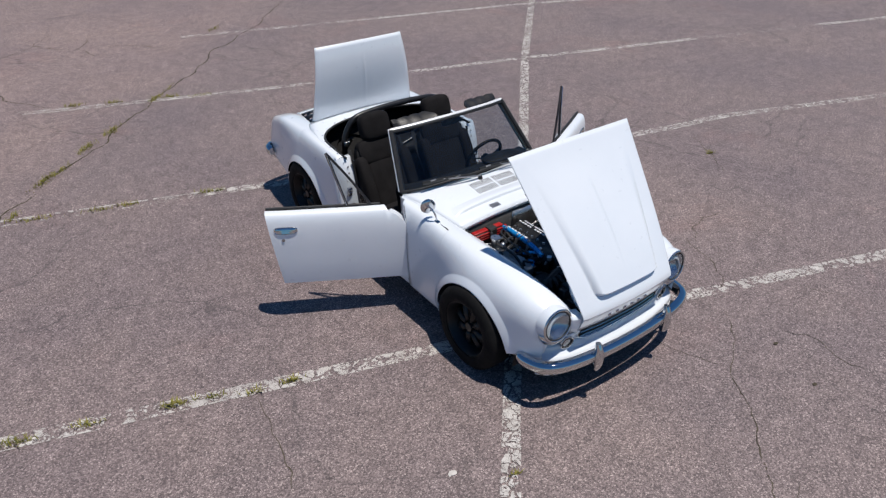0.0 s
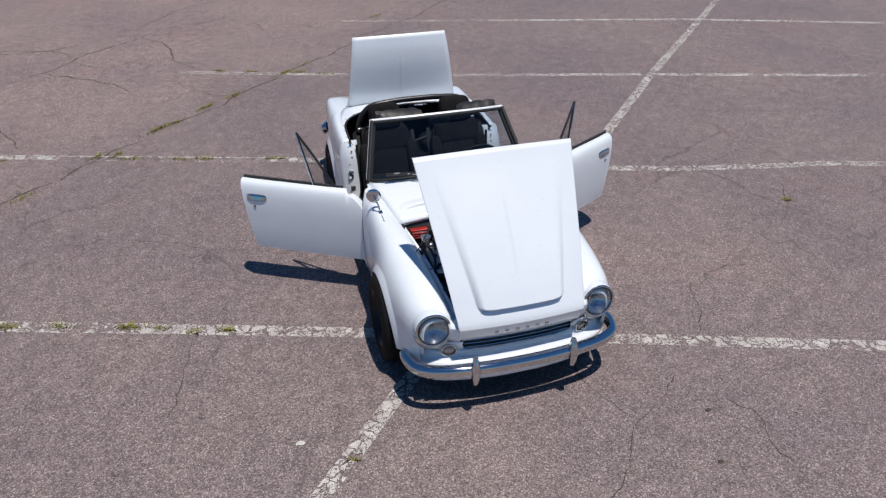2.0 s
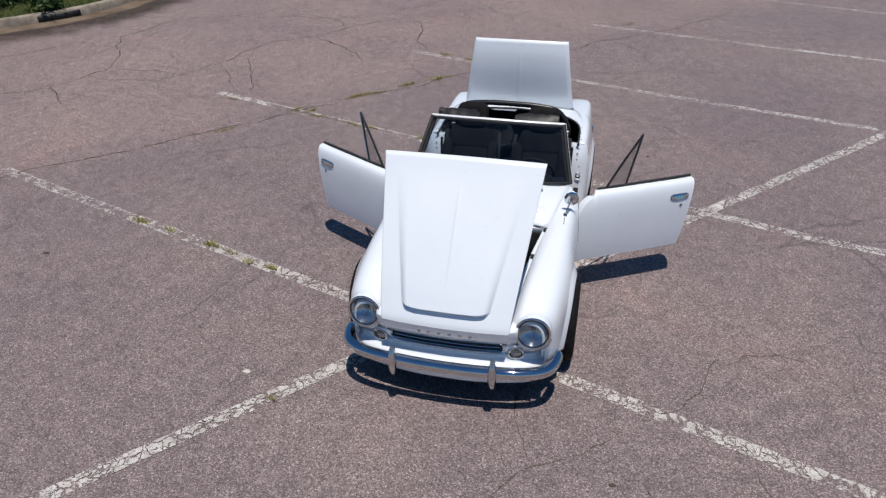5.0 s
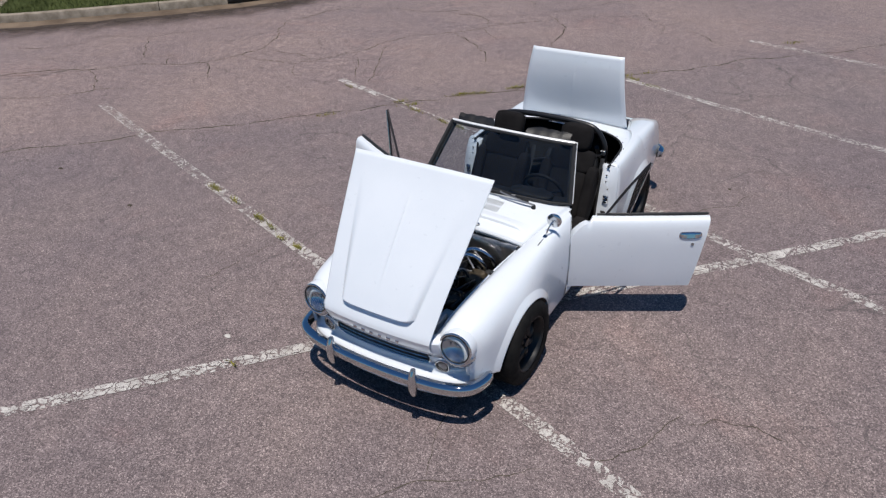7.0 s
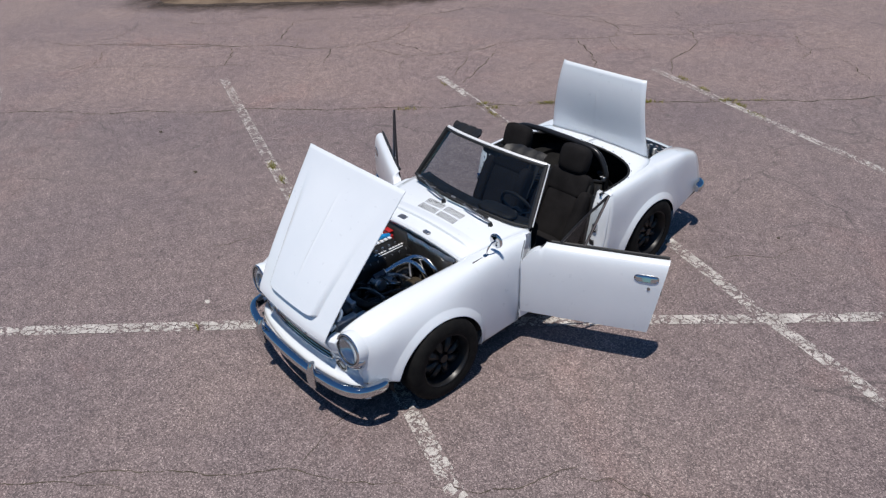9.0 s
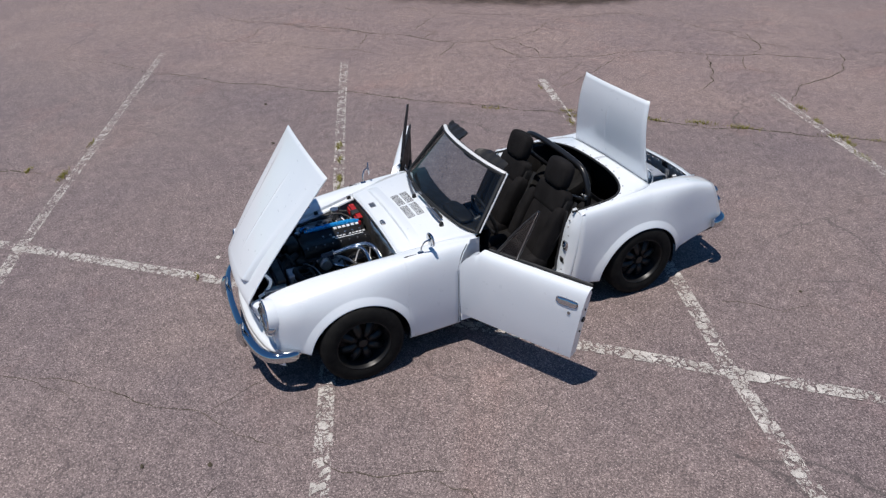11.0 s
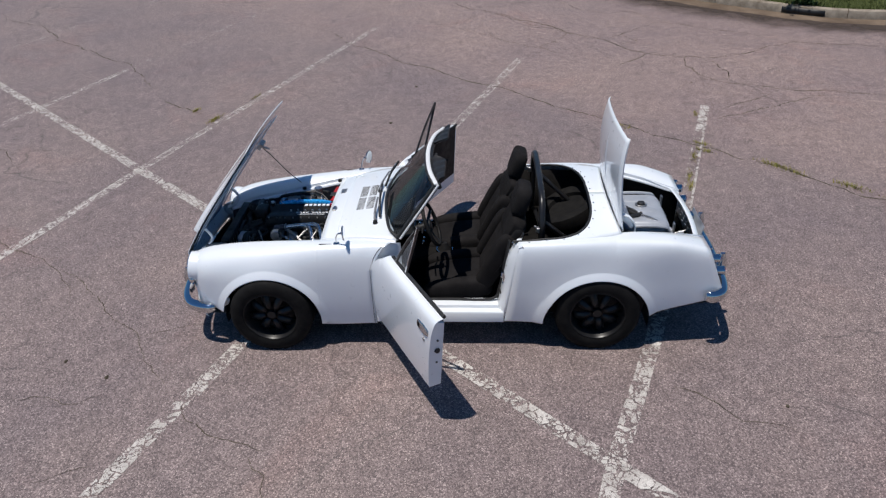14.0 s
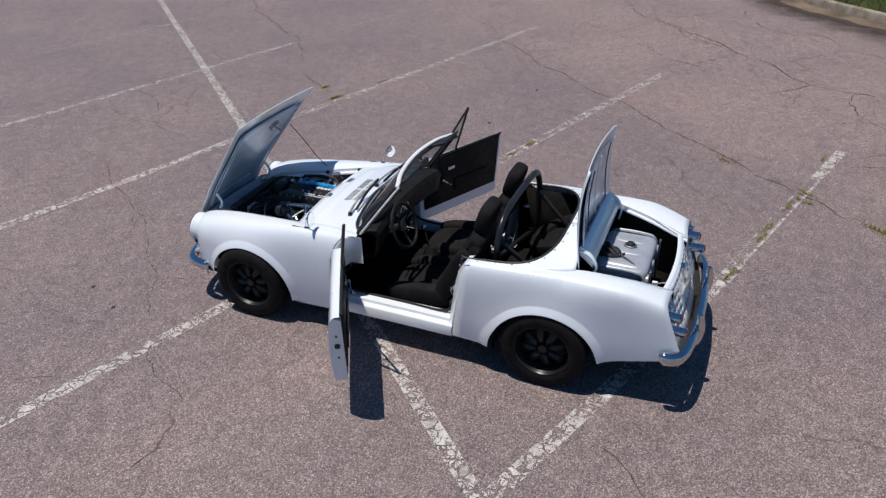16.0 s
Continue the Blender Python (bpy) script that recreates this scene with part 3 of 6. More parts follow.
def hood_point(s, q):
    i = s * (len(HOOD_LINE) - 1)
    k = min(int(i), len(HOOD_LINE) - 2)
    p = HOOD_LINE[k].lerp(HOOD_LINE[k + 1], i - k)
    d = (HOOD_LINE[min(k + 2, len(HOOD_LINE) - 1)] - HOOD_LINE[max(k - 1, 0)]).normalized()
    nrm = Vector((0, -d.z, d.y))
    hw = 0.385 + (0.500 - 0.385) * min(1, max(0, (s - 0.04) / 0.96))
    x = q * hw
    fall = max(0.0, min(1.0, (0.55 - s) / (0.55 - CREASE)))
    fall = fall * fall * (3 - 2 * fall)                # 1 at the crease, 0 from the middle on
    lift = 0.022 * (1 - q * q) * (1 - 0.3 * s) * (1 - fall)
    # raised middle, open at its front
    bw = 0.226 + 0.200 * s
    up = max(0.0, min(1.0, (bw - abs(x)) / (0.022 + 0.060 * s)))
    up = up * (2 - up)                                 # hard at its foot, round at its shoulder
    rise = 0.043 * max(0.0, 1 - 1.10 * s)
    front = 0.180 + 0.022 * min(1.0, abs(x) / 0.262) ** 9
    start = max(0.0, min(1.0, (s - front) / 0.007))
    lift += rise * up * start + 0.004 * math.exp(-(x / 0.007) ** 2) * max(0, min(1, (s - 0.3) / 0.1, (0.85 - s) / 0.1))
    back = (0.024 * q * q - 0.012) * fall
    return p + nrm * lift + Vector((x, back, 0))


HOOD_LINE = resample(spline([(0, y, z) for y, z in LIP], 90)[:-1] + spline([(0, y, z) for y, z in HOODP], 900), 420)
CREASE = min(range(420), key=lambda i: HOOD_LINE[i].y) / 419
bm = bmesh.new()
ss = [CREASE * u for u in (0, 0.25, 0.5, 0.75, 1)] + [CREASE + u * (0.150 - CREASE) for u in (0.25, 0.5, 0.75, 1)] + [0.156 + 0.002 * i for i in range(32)] + [0.224 + 0.776 * i / 28 for i in range(29)]
qs = [-1 + 2 * i / 140 for i in range(141)]
grid(bm, [[hood_point(s, q) for q in qs] for s in ss])
hood = part("hood", bm, WHITE, car, "open white hood with a raised scoop", solid=0.006)
for e in hood.data.edges:                             # the fold above the lip is sharp
    if all(v // len(qs) == 4 for v in e.vertices):
        e.use_edge_sharp = True

# trunk lid, open, standing upright
bm = bmesh.new()
LID = spline([(0, 1.256, 0.842), (0, 1.239, 0.96), (0, 1.227, 1.09), (0, 1.223, 1.22), (0, 1.232, 1.35), (0, 1.256, 1.468)], 18)
rows = []
for i, p in enumerate(LID):
    t = i / 17
    hw = 0.503 - 0.090 * t
    rows.append([p + Vector((hw * q, 0.022 * q * q + 0.012 * max(0, abs(q) - 0.93) / 0.07 - 0.005 * math.exp(-(q / 0.020) ** 2) * max(0, min(1, (t - 0.15) / 0.1, (0.8 - t) / 0.1)), -0.006 * q * q)) for q in [-1 + 2 * k / 80 for k in range(81)]])
grid(bm, rows)
lid = part("trunk_lid", bm, WHITE, car, "open white trunk lid standing upright", solid=0.006)

# cowl between the engine bay and the windscreen
bm = bmesh.new()
rows = []
for i in range(13):
    y = -0.78 + 0.56 * i / 12
    hw, zi = table(y, XI), table(y, ZI)
    row = []
    for q in [-1 + k / 14 for k in range(29)]:
        yy = -0.78 + (0.555 - 0.150 * (1 - abs(q) ** 1.7)) * i / 12
        hw_, zz = table(yy, XI), table(yy, ZI)
        row.append((hw_ * q, yy, zz + 0.045 * (1 - q * q) * (0.75 + 0.25 * (yy + 0.78) / 0.56)))
    rows.append(row)
grid(bm, rows)
part("cowl", bm, WHITE, car, solid=0.004)

# deck behind the cockpit, round the rear of the opening
for side in (1, -1):
    bm = bmesh.new()
    rows = []
    for i in range(25):
        y = 0.74 + 0.500 * i / 24
        u = (y - 0.74) / 0.372
        a = 0.602 * (1 - min(u, 1) ** 3.1) ** (1 / 3.1)
        xi, zi = table(y, XI), table(y, ZI)
        xs_ = [xi + (a - xi) * k / 14 for k in range(15)]
        rows.append([(side * x, y + 0.035 * (x / 0.52) ** 2 * (i / 24) ** 3, zi + 0.040 * (1 - (x / max(xi, 0.01)) ** 2)) for x in xs_])
    grid(bm, rows)
    part("rear_deck", bm, WHITE, car, solid=0.004)

# windscreen
WS_B = [(-0.605, -0.225, 0.842), (-0.45, -0.31, 0.865), (0, -0.365, 0.885), (0.45, -0.31, 0.865), (0.605, -0.225, 0.842)]
WS_T = [(-0.507, 0.040, 1.194), (-0.3, -0.020, 1.215), (0, -0.045, 1.225), (0.3, -0.020, 1.215), (0.507, 0.040, 1.194)]
bm = bmesh.new()
a, b = spline(WS_B, 33), spline(WS_T, 33)
grid(bm, [[p.lerp(q, k / 8) for p, q in zip(a, b)] for k in range(9)])
windscreen = part("windscreen", bm, GLASS, car, "curved clear windscreen glass")
windscreen.visible_shadow = False
bm = bmesh.new()
tube(bm, WS_T, 0.015, 12, 33, 0.55)
part("top_rail", bm, TRIM, windscreen)
for side in (0, -1):
    bm = bmesh.new()
    o = Vector((0.006 if side else -0.006, 0.012, 0))
    tube(bm, [Vector(WS_B[side]) + o, Vector(WS_B[side]).lerp(Vector(WS_T[side]), 0.5) + o, Vector(WS_T[side]) + o], 0.0082, 10, 9)
    part("pillar", bm, TRIM, windscreen)
bm = bmesh.new()
tube(bm, WS_B, 0.010, 8, 33)
part("seal", bm, SEAL, windscreen)


def wheel(x, y, r=0.292):
    side = 1 if x > 0 else -1
    bm = bmesh.new()
    prof = [(-0.095, 0.185), (-0.100, 0.215), (-0.098, 0.255), (-0.080, r - 0.008), (-0.060, r), (0.060, r), (0.080, r - 0.008), (0.098, 0.255), (0.100, 0.215), (0.092, 0.192)]
    grid(bm, [[(x + px * side, y + pr * math.cos(a), 0.289 + pr * math.sin(a)) for px, pr in prof] for a in [2 * math.pi * k / 48 for k in range(49)]])
    bmesh.ops.remove_doubles(bm, verts=bm.verts, dist=0.0005)
    hub = new("wheel")
    hub.parent = car
    tagged(hub, "black eight-spoke alloy wheel with a wide tyre")
    part("tyre", bm, RUBBER, hub)
    bm = bmesh.new()
    prof = [(-0.09, 0.18), (0.088, 0.194), (0.090, 0.186), (0.078, 0.178), (0.02, 0.168), (-0.02, 0.150), (-0.03, 0.10)]
    grid(bm, [[(x + px * side, y + pr * math.cos(a), 0.289 + pr * math.sin(a)) for px, pr in prof] for a in [2 * math.pi * k / 40 for k in range(41)]])
    bmesh.ops.remove_doubles(bm, verts=bm.verts, dist=0.0005)
    part("rim", bm, RIM, hub)
    for k in range(8):
        bm = bmesh.new()
        a = 2 * math.pi * (k + 0.3) / 8
        d, t = Vector((0, math.cos(a), math.sin(a))), Vector((0, -math.sin(a), math.cos(a)))
        o = Vector((x, y, 0.289))
        rows = []
        for rr, wd, dep in ((0.045, 0.018, 0.050), (0.09, 0.026, 0.052), (0.13, 0.030, 0.040), (0.172, 0.030, 0.018)):
            rows.append([o + d * rr + t * wd * s + Vector((side * (dep - 0.014 * abs(s)), 0, 0)) for s in (-1, -0.5, 0, 0.5, 1)])
        grid(bm, rows)
        part("spoke", bm, RIM, hub, solid=0.010)
    bm = bmesh.new()
    rod(bm, (x + side * 0.02, y, 0.289), (x + side * 0.058, y, 0.289), 0.040, 0.030, 20)
    part("hub", bm, RIM, hub)
    bm = bmesh.new()
    rod(bm, (x - side * 0.05, y, 0.289), (x - side * 0.03, y, 0.289), 0.125, 0.125, 28)
    part("brake_disc", bm, RIM, hub)


for x in (0.668, -0.668):
    wheel(x, -1.145)
    wheel(math.copysign(0.636, x), 1.135)

# doors, built shut and turned open on their hinges
for side in (1, -1):
    y0, y1 = DOOR_F + 0.007, DOOR_R - 0.008
    rows = []
    for i in range(34):
        y = y0 + (y1 - y0) * (i / 33) ** 1.4
        row = section(y, z0=0.275, n=260, inner=False)
        if drop(y) > 0.002:
            row = [p for p in row if p.z <= 0.800 - drop(y)]
        row = resample(row, 30)
        k = max(0.0, 1 - (y1 - y) / 0.25)
        for p in row:
            p.y += k * ((p.z - 0.80) * 0.16)
        rows.append(row)
    bm = bmesh.new()
    outer = mirrored(rows, side)
    inner = [[(side * 0.612 if p[2] < 0.79 else side * (abs(p[0]) - 0.012), p[1], p[2]) for p in row] for row in outer]
    vo, vi = grid(bm, outer), grid(bm, inner)
    for a, b in ((vo[0], vi[0]), (vo[-1], vi[-1]), ([r[0] for r in vo], [r[0] for r in vi]), ([r[-1] for r in vo], [r[-1] for r in vi])):
        for i in range(len(a) - 1):
            bm.faces.new((a[i], a[i + 1], b[i + 1], b[i]))
    door = part("door", bm, WHITE, car, "white car door standing open")
    hx, hy = side * 0.690, DOOR_F
    turn = Matrix.Translation((hx, hy, 0)) @ Matrix.Rotation(-side * radians(61 if side > 0 else 62), 4, "Z") @ Matrix.Rotation(radians(0.4 if side > 0 else 1.6), 4, "X") @ Matrix.Translation((-hx, -hy, 0))
    door.matrix_local = turn
    # black trim panel and its fittings on the inside
    bm = bmesh.new()
    grid(bm, [[(side * (0.606 - 0.008 * (z > 0.8)), y + (z - 0.80) * 0.16 * max(0, 1 - (y1 - y) / 0.25), z) for y in (y0 + (0.04 if z < 0.66 else 0.10 if z < 0.75 else 0.19), -0.1, 0.2, y1 - 0.03)] for z in (0.37, 0.5, 0.65, 0.74, 0.79, 0.814)])
    part("trim_panel", bm, VINYL, door, solid=0.006)
    bm = bmesh.new()
    grid(bm, [[(side * 0.598, y, z) for y in (-0.02, 0.2, 0.36)] for z in (0.44, 0.50, 0.56)])
    part("door_pocket", bm, VINYL, door, solid=0.014, bevel=0.004)
    bm = bmesh.new()
    box(bm, side * 0.597, -0.05, 0.68, 0.012, 0.075, 0.032)
    part("inside_handle", bm, CHROME, door, bevel=0.004)
    bm = bmesh.new()
    rod(bm, (side * 0.602, -0.16, 0.60), (side * 0.572, -0.16, 0.60), 0.012)
    rod(bm, (side * 0.575, -0.16, 0.60), (side * 0.570, -0.10, 0.55), 0.006)
    ball(bm, (side * 0.560, -0.10, 0.55), 0.012)
    part("window_crank", bm, CHROME, door)
    # belt seal along the top, chrome lip outside
    bm = bmesh.new()
    tube(bm, [(side * 0.602, y0 + 0.185, 0.820), (side * 0.607, 0.1, 0.823), (side * 0.608, y1 - 0.004, 0.823)], 0.011, 8, 14)
    part("belt_seal", bm, SEAL, door)
    # quarter window: post, slanting bar and pane
    T, F0, B0 = Vector((side * 0.560, 0.129, 1.190)), Vector((side * 0.606, -0.149, 0.826)), Vector((side * 0.606, 0.009, 0.826))
    bm = bmesh.new()
    tube(bm, [F0, F0.lerp(T, 0.5) + Vector((side * 0.004, -0.006, 0.006)), T], 0.0092, 8, 10)
    part("quarter_window", bm, FRAME, door, "black-framed quarter window")
    bm = bmesh.new()
    tube(bm, [T, B0], 0.0092, 8)
    part("post", bm, FRAME, door)
    bm = bmesh.new()
    tube(bm, [T + Vector((side * 0.009, 0, 0)), B0 + Vector((side * 0.009, 0, 0))], 0.004, 6)
    part("bright_strip", bm, CHROME, door)
    bm = bmesh.new()
    bm.faces.new([bm.verts.new(p) for p in (F0, B0, T)])
    part("pane", bm, CLEAR, door).visible_shadow = False
    # outside handle in its dish, lock below
    row = section(0.43, z0=0.275, n=60, inner=False)
    hx_ = min(row, key=lambda p: abs(p.z - 0.700)).x
    low_ = min(row, key=lambda p: abs(p.z - 0.675)).x
    lx_ = min(row, key=lambda p: abs(p.z - 0.630)).x
    up_ = Vector((side * (hx_ - low_), 0, 0.025)).normalized()
    out_ = Vector((up_.z * side, 0, -up_.x * side))
    base_ = Vector((side * hx_, 0.425, 0.700))

    def plate(L, H, steps, shift=0.0, lean=0.0):
        bmp = bmesh.new()
        rows = []
        for f, h in steps:
            row = []
            for k in range(28):
                a = 2 * math.pi * k / 28
                cx, cz = math.cos(a), math.sin(a)
                row.append(base_ + Y_AX * (L * f * math.copysign(abs(cx) ** 0.5, cx)) + up_ * (H * f * math.copysign(abs(cz) ** 0.5, cz) + shift) + out_ * (h - lean * H * f * cz))
            rows.append(row)
        vs = grid(bmp, rows, closed=True)
        bmp.faces.new(vs[-1])
        return bmp
    part("door_handle", plate(0.078, 0.0255, ((1, -0.012), (1, 0.002), (0.95, 0.004), (0.90, 0.002), (0.4, 0.001)), 0.0, 0.10), CHROME, door, "chrome flush door handle")
    part("handle_grip", plate(0.068, 0.020, ((1, -0.006), (1, 0.0042), (0.95, 0.0050), (0.4, 0.0052)), 0.0, 0.20), CHROME, door)
    bm = bmesh.new()
    rod(bm, (side * (lx_ - 0.03), 0.445, 0.630), (side * (lx_ + 0.005), 0.445, 0.630), 0.013, 0.011, 14)
    part("door_lock", bm, STEEL, door)
    bm = bmesh.new()
    yl = y1 + (0.58 - 0.80) * 0.16
    rod(bm, (side * 0.650, yl - 0.012, 0.58), (side * 0.650, yl + 0.010, 0.58), 0.019, 0.017, 14)
    part("door_latch", bm, SEAL, door)
    for zz in (0.66, 0.48):
        bm = bmesh.new()
        rod(bm, (side * 0.650, yl - 0.010 + 0.16 * (zz - 0.58), zz), (side * 0.650, yl + 0.005 + 0.16 * (zz - 0.58), zz), 0.007)
        part("screw", bm, SEAL, door)
    bm = bmesh.new()
    rod(bm, (side * 0.66, y0 - 0.03, 0.60), (side * 0.64, y0 + 0.10, 0.60), 0.006)
    part("check_strap", bm, STEEL, door)


# ---- nose ----
NOSE = [(0.66, -1.50), (0.640, -1.62), (0.56, -1.715), (0.42, -1.765), (0.2, -1.80), (0, -1.806), (-0.2, -1.80), (-0.42, -1.765), (-0.56, -1.715), (-0.640, -1.62), (-0.66, -1.50)]
plan = spline([(x, y, 0) for x, y in NOSE], 61)


def nose_row(z, dy, k=1.0):
    return [Vector((p.x * k, p.y + dy, z)) for p in plan]


bm = bmesh.new()
grid(bm, [nose_row(0.30, -0.006), nose_row(0.318, 0.004), nose_row(0.328, 0.018), nose_row(0.338, 0.036), nose_row(0.350, 0.043), nose_row(0.374, 0.050), nose_row(0.392, 0.052)])
low = [p for p in plan if abs(p.x) < 0.625]
grid(bm, [[Vector((p.x * k, p.y + dy, z)) for p in low] for z, dy, k in ((0.185, 0.010, 0.97), (0.20, -0.001, 0.985), (0.26, -0.006, 1.0), (0.30, -0.006, 1.0))])
inner = [Vector((p.x, p.y, 0)) for p in plan if abs(p.x) < 0.40]
grid(bm, [[Vector((p.x, p.y + 0.053, 0.393)) for p in inner], [Vector((p.x, p.y + 0.060, 0.395)) for p in inner]])
for sd in (1, -1):                                    # cheeks beside the grille, up to the lamps
    ps = [p for p in plan if 0.34 < p.x * sd < 0.66]
    grid(bm, [[Vector((p.x, p.y + 0.053 - 0.34 * (z - 0.40), z)) for p in ps] for z in (0.390, 0.42, 0.45, 0.468)])
    ps = [(0.374 + 0.066 * k / 4) for k in range(5)]  # and between the lamp and the hood's corner
    grid(bm, [[Vector((sd * x, y + 0.45 * (x - 0.40), z)) for x in ps] for y, z in ((-1.736, 0.466), (-1.752, 0.510), (-1.766, 0.555), (-1.768, 0.585), (-1.752, 0.604), (-1.700, 0.618))])
nose = part("front_panel", bm, WHITE, car, "white nose panel with a slim grille opening", solid=0.003)
bm = bmesh.new()
grid(bm, [[(p.x, p.y + 0.062, z) for p in plan if abs(p.x) < 0.37] for z in (0.388, 0.50)])
part("grille_back", bm, BAY, nose)
for z in (0.412, 0.438, 0.464):
    bm = bmesh.new()
    tube(bm, [(-0.335, -1.736, z), (-0.17, -1.752, z), (0, -1.755, z), (0.17, -1.752, z), (0.335, -1.736, z)], 0.0035, 6, 13)
    part("grille_bar", bm, CHROME, nose)
bm = bmesh.new()
tube(bm, [(-0.330, -1.745, 0.482), (-0.352, -1.735, 0.455), (-0.335, -1.738, 0.402), (-0.17, -1.757, 0.399), (0, -1.760, 0.398), (0.17, -1.757, 0.399), (0.335, -1.738, 0.402), (0.352, -1.735, 0.455), (0.330, -1.745, 0.482)], 0.0055, 8, 33)
part("grille_trim", bm, CHROME, nose)

# front bumper: a bright blade with two guards
bm = bmesh.new()
PROF = [(-0.012, -0.052), (0.008, -0.051), (0.024, -0.042), (0.034, -0.018), (0.037, 0.004), (0.034, 0.020), (0.026, 0.031), (0.008, 0.040), (-0.012, 0.041), (-0.016, 0.0)]
sweep(bm, [(0.668, -1.560, 0.322), (0.672, -1.640, 0.323), (0.625, -1.750, 0.326), (0.49, -1.815, 0.328), (0.25, -1.850, 0.330), (0, -1.860, 0.330),
           (-0.25, -1.850, 0.330), (-0.49, -1.815, 0.328), (-0.625, -1.750, 0.326), (-0.672, -1.640, 0.323), (-0.668, -1.560, 0.322)], [(-a, b * 0.86) for a, b in PROF], 61)
bumper = part("front_bumper", bm, CHROME, car, "curved chrome front bumper with two upright guards")
for sd in (1, -1):
    bm = bmesh.new()
    rows = []
    for i in range(9):
        t = i / 8
        z = 0.232 + 0.195 * t
        wdt = 0.029 * math.sin(math.pi * (0.12 + 0.76 * t)) ** 0.6
        dep = 0.042 * math.sin(math.pi * (0.1 + 0.8 * t)) ** 0.7
        rows.append([(sd * 0.312 + wdt * math.cos(a), -1.872 + 0.02 * (t - 0.4) ** 2 - dep * max(0, math.sin(a)) + 0.018 * max(0, -math.sin(a)), z) for a in [2 * math.pi * k / 14 for k in range(14)]])
    vs = grid(bm, rows, closed=True)
    bm.faces.new(vs[0]), bm.faces.new(list(reversed(vs[-1])))
    part("bumper_guard", bm, CHROME, bumper)

# lamps at the front
for sd in (1, -1):
    c = Vector((sd * 0.526, -1.722, 0.571))
    ax = Vector((sd * 0.06, -1, 0.10)).normalized()
    bm = bmesh.new()
    ring(bm, c + ax * 0.006, ax, 0.101, 0.0075, 36, 10)
    q = ax.to_track_quat("Z", "Y").to_matrix().to_4x4()
    rows = [[c + ax * d + q.to_3x3() @ Vector((R * math.cos(a), R * math.sin(a), 0)) for a in [2 * math.pi * k / 36 for k in range(36)]] for R, d in ((0.112, -0.065), (0.113, -0.02), (0.108, 0.006))]
    lampo = part("headlight", bm, CHROME, car, "round headlight in a chrome ring")
    bm = bmesh.new()
    grid(bm, rows, closed=True)
    part("bucket", bm, WHITE, lampo)
    bm = bmesh.new()
    grid(bm, [[c + ax * (-0.055 + 0.052 * (R / 0.092) ** 2 + 0.0022 * math.cos(R * math.cos(a) * 420) * min(1, (0.093 - R) / 0.02)) + q.to_3x3() @ Vector((R * math.cos(a), R * math.sin(a), 0)) for a in [2 * math.pi * k / 64 for k in range(64)]] for R in [0.012 + 0.081 * i / 14 for i in range(15)]], closed=True)
    part("reflector", bm, REFLECTOR, lampo)
    bm = bmesh.new()
    ball(bm, c - ax * 0.042, 0.013)
    part("bulb", bm, REFLECTOR, lampo)
    bm = bmesh.new()
    ring(bm, c + ax * 0.007, ax, 0.0905, 0.0035, 36, 6)
    part("lamp_gasket", bm, SEAL, lampo)
    bm = bmesh.new()
    grid(bm, [[c + ax * (0.004 + 0.020 * (1 - (R / 0.092) ** 2)) + q.to_3x3() @ Vector((R * math.cos(a), R * math.sin(a), 0)) for a in [2 * math.pi * k / 28 for k in range(28)]] for R in (0.001, 0.03, 0.055, 0.078, 0.092)], closed=True)
    part("lens", bm, LENS, lampo).visible_shadow = False
    # chrome trim below the lamp
    bm = bmesh.new()
    rows = []
    for i in range(13):
        a = math.pi * (1.08 + 0.84 * i / 12)
        d = q.to_3x3() @ Vector((math.cos(a), math.sin(a), 0))
        w = 0.35 + 0.65 * math.sin(math.pi * i / 12)
        rows.append([c + d * (0.108 + (R - 0.108) * w) + ax * e for R, e in ((0.108, 0.004), (0.122, 0.000), (0.138, -0.014), (0.146, -0.036))])
    grid(bm, rows)
    part("lamp_trim", bm, CHROME, lampo, solid=0.002)
    # small round lamp
    f = Vector((sd * 0.432, -1.722, 0.402))
    ax = Vector((sd * 0.16, -1, -0.12)).normalized()
    bm = bmesh.new()
    ring(bm, f + ax * 0.004, ax, 0.044, 0.0055, 28, 8)
    side_lamp = part("parking_lamp", bm, CHROME, car, "small round parking lamp in a chrome ring")
    bm = bmesh.new()
    ball(bm, f + ax * 0.002, 0.036, 0.012, 0.036)
    part("lens", bm, LENS, side_lamp).visible_shadow = False
    bm = bmesh.new()
    ring(bm, f + ax * 0.005, ax, 0.036, 0.004, 24, 6)
    part("bezel", bm, SEAL, side_lamp)
    bm = bmesh.new()
    rod(bm, f - ax * 0.03, f + ax * 0.001, 0.044, 0.044, 24)
    part("housing", bm, REFLECTOR, side_lamp)

# badge letters on the hood's lip, as plain bars
for i in range(6):
    bm = bmesh.new()
    x = -0.160 + 0.064 * i
    p = hood_point(CREASE * 0.45, x / 0.39)
    box(bm, p.x, p.y - 0.004, p.z, 0.024, 0.010, 0.017)
    part("badge_bar", bm, CHROME, hood, bevel=0.003)
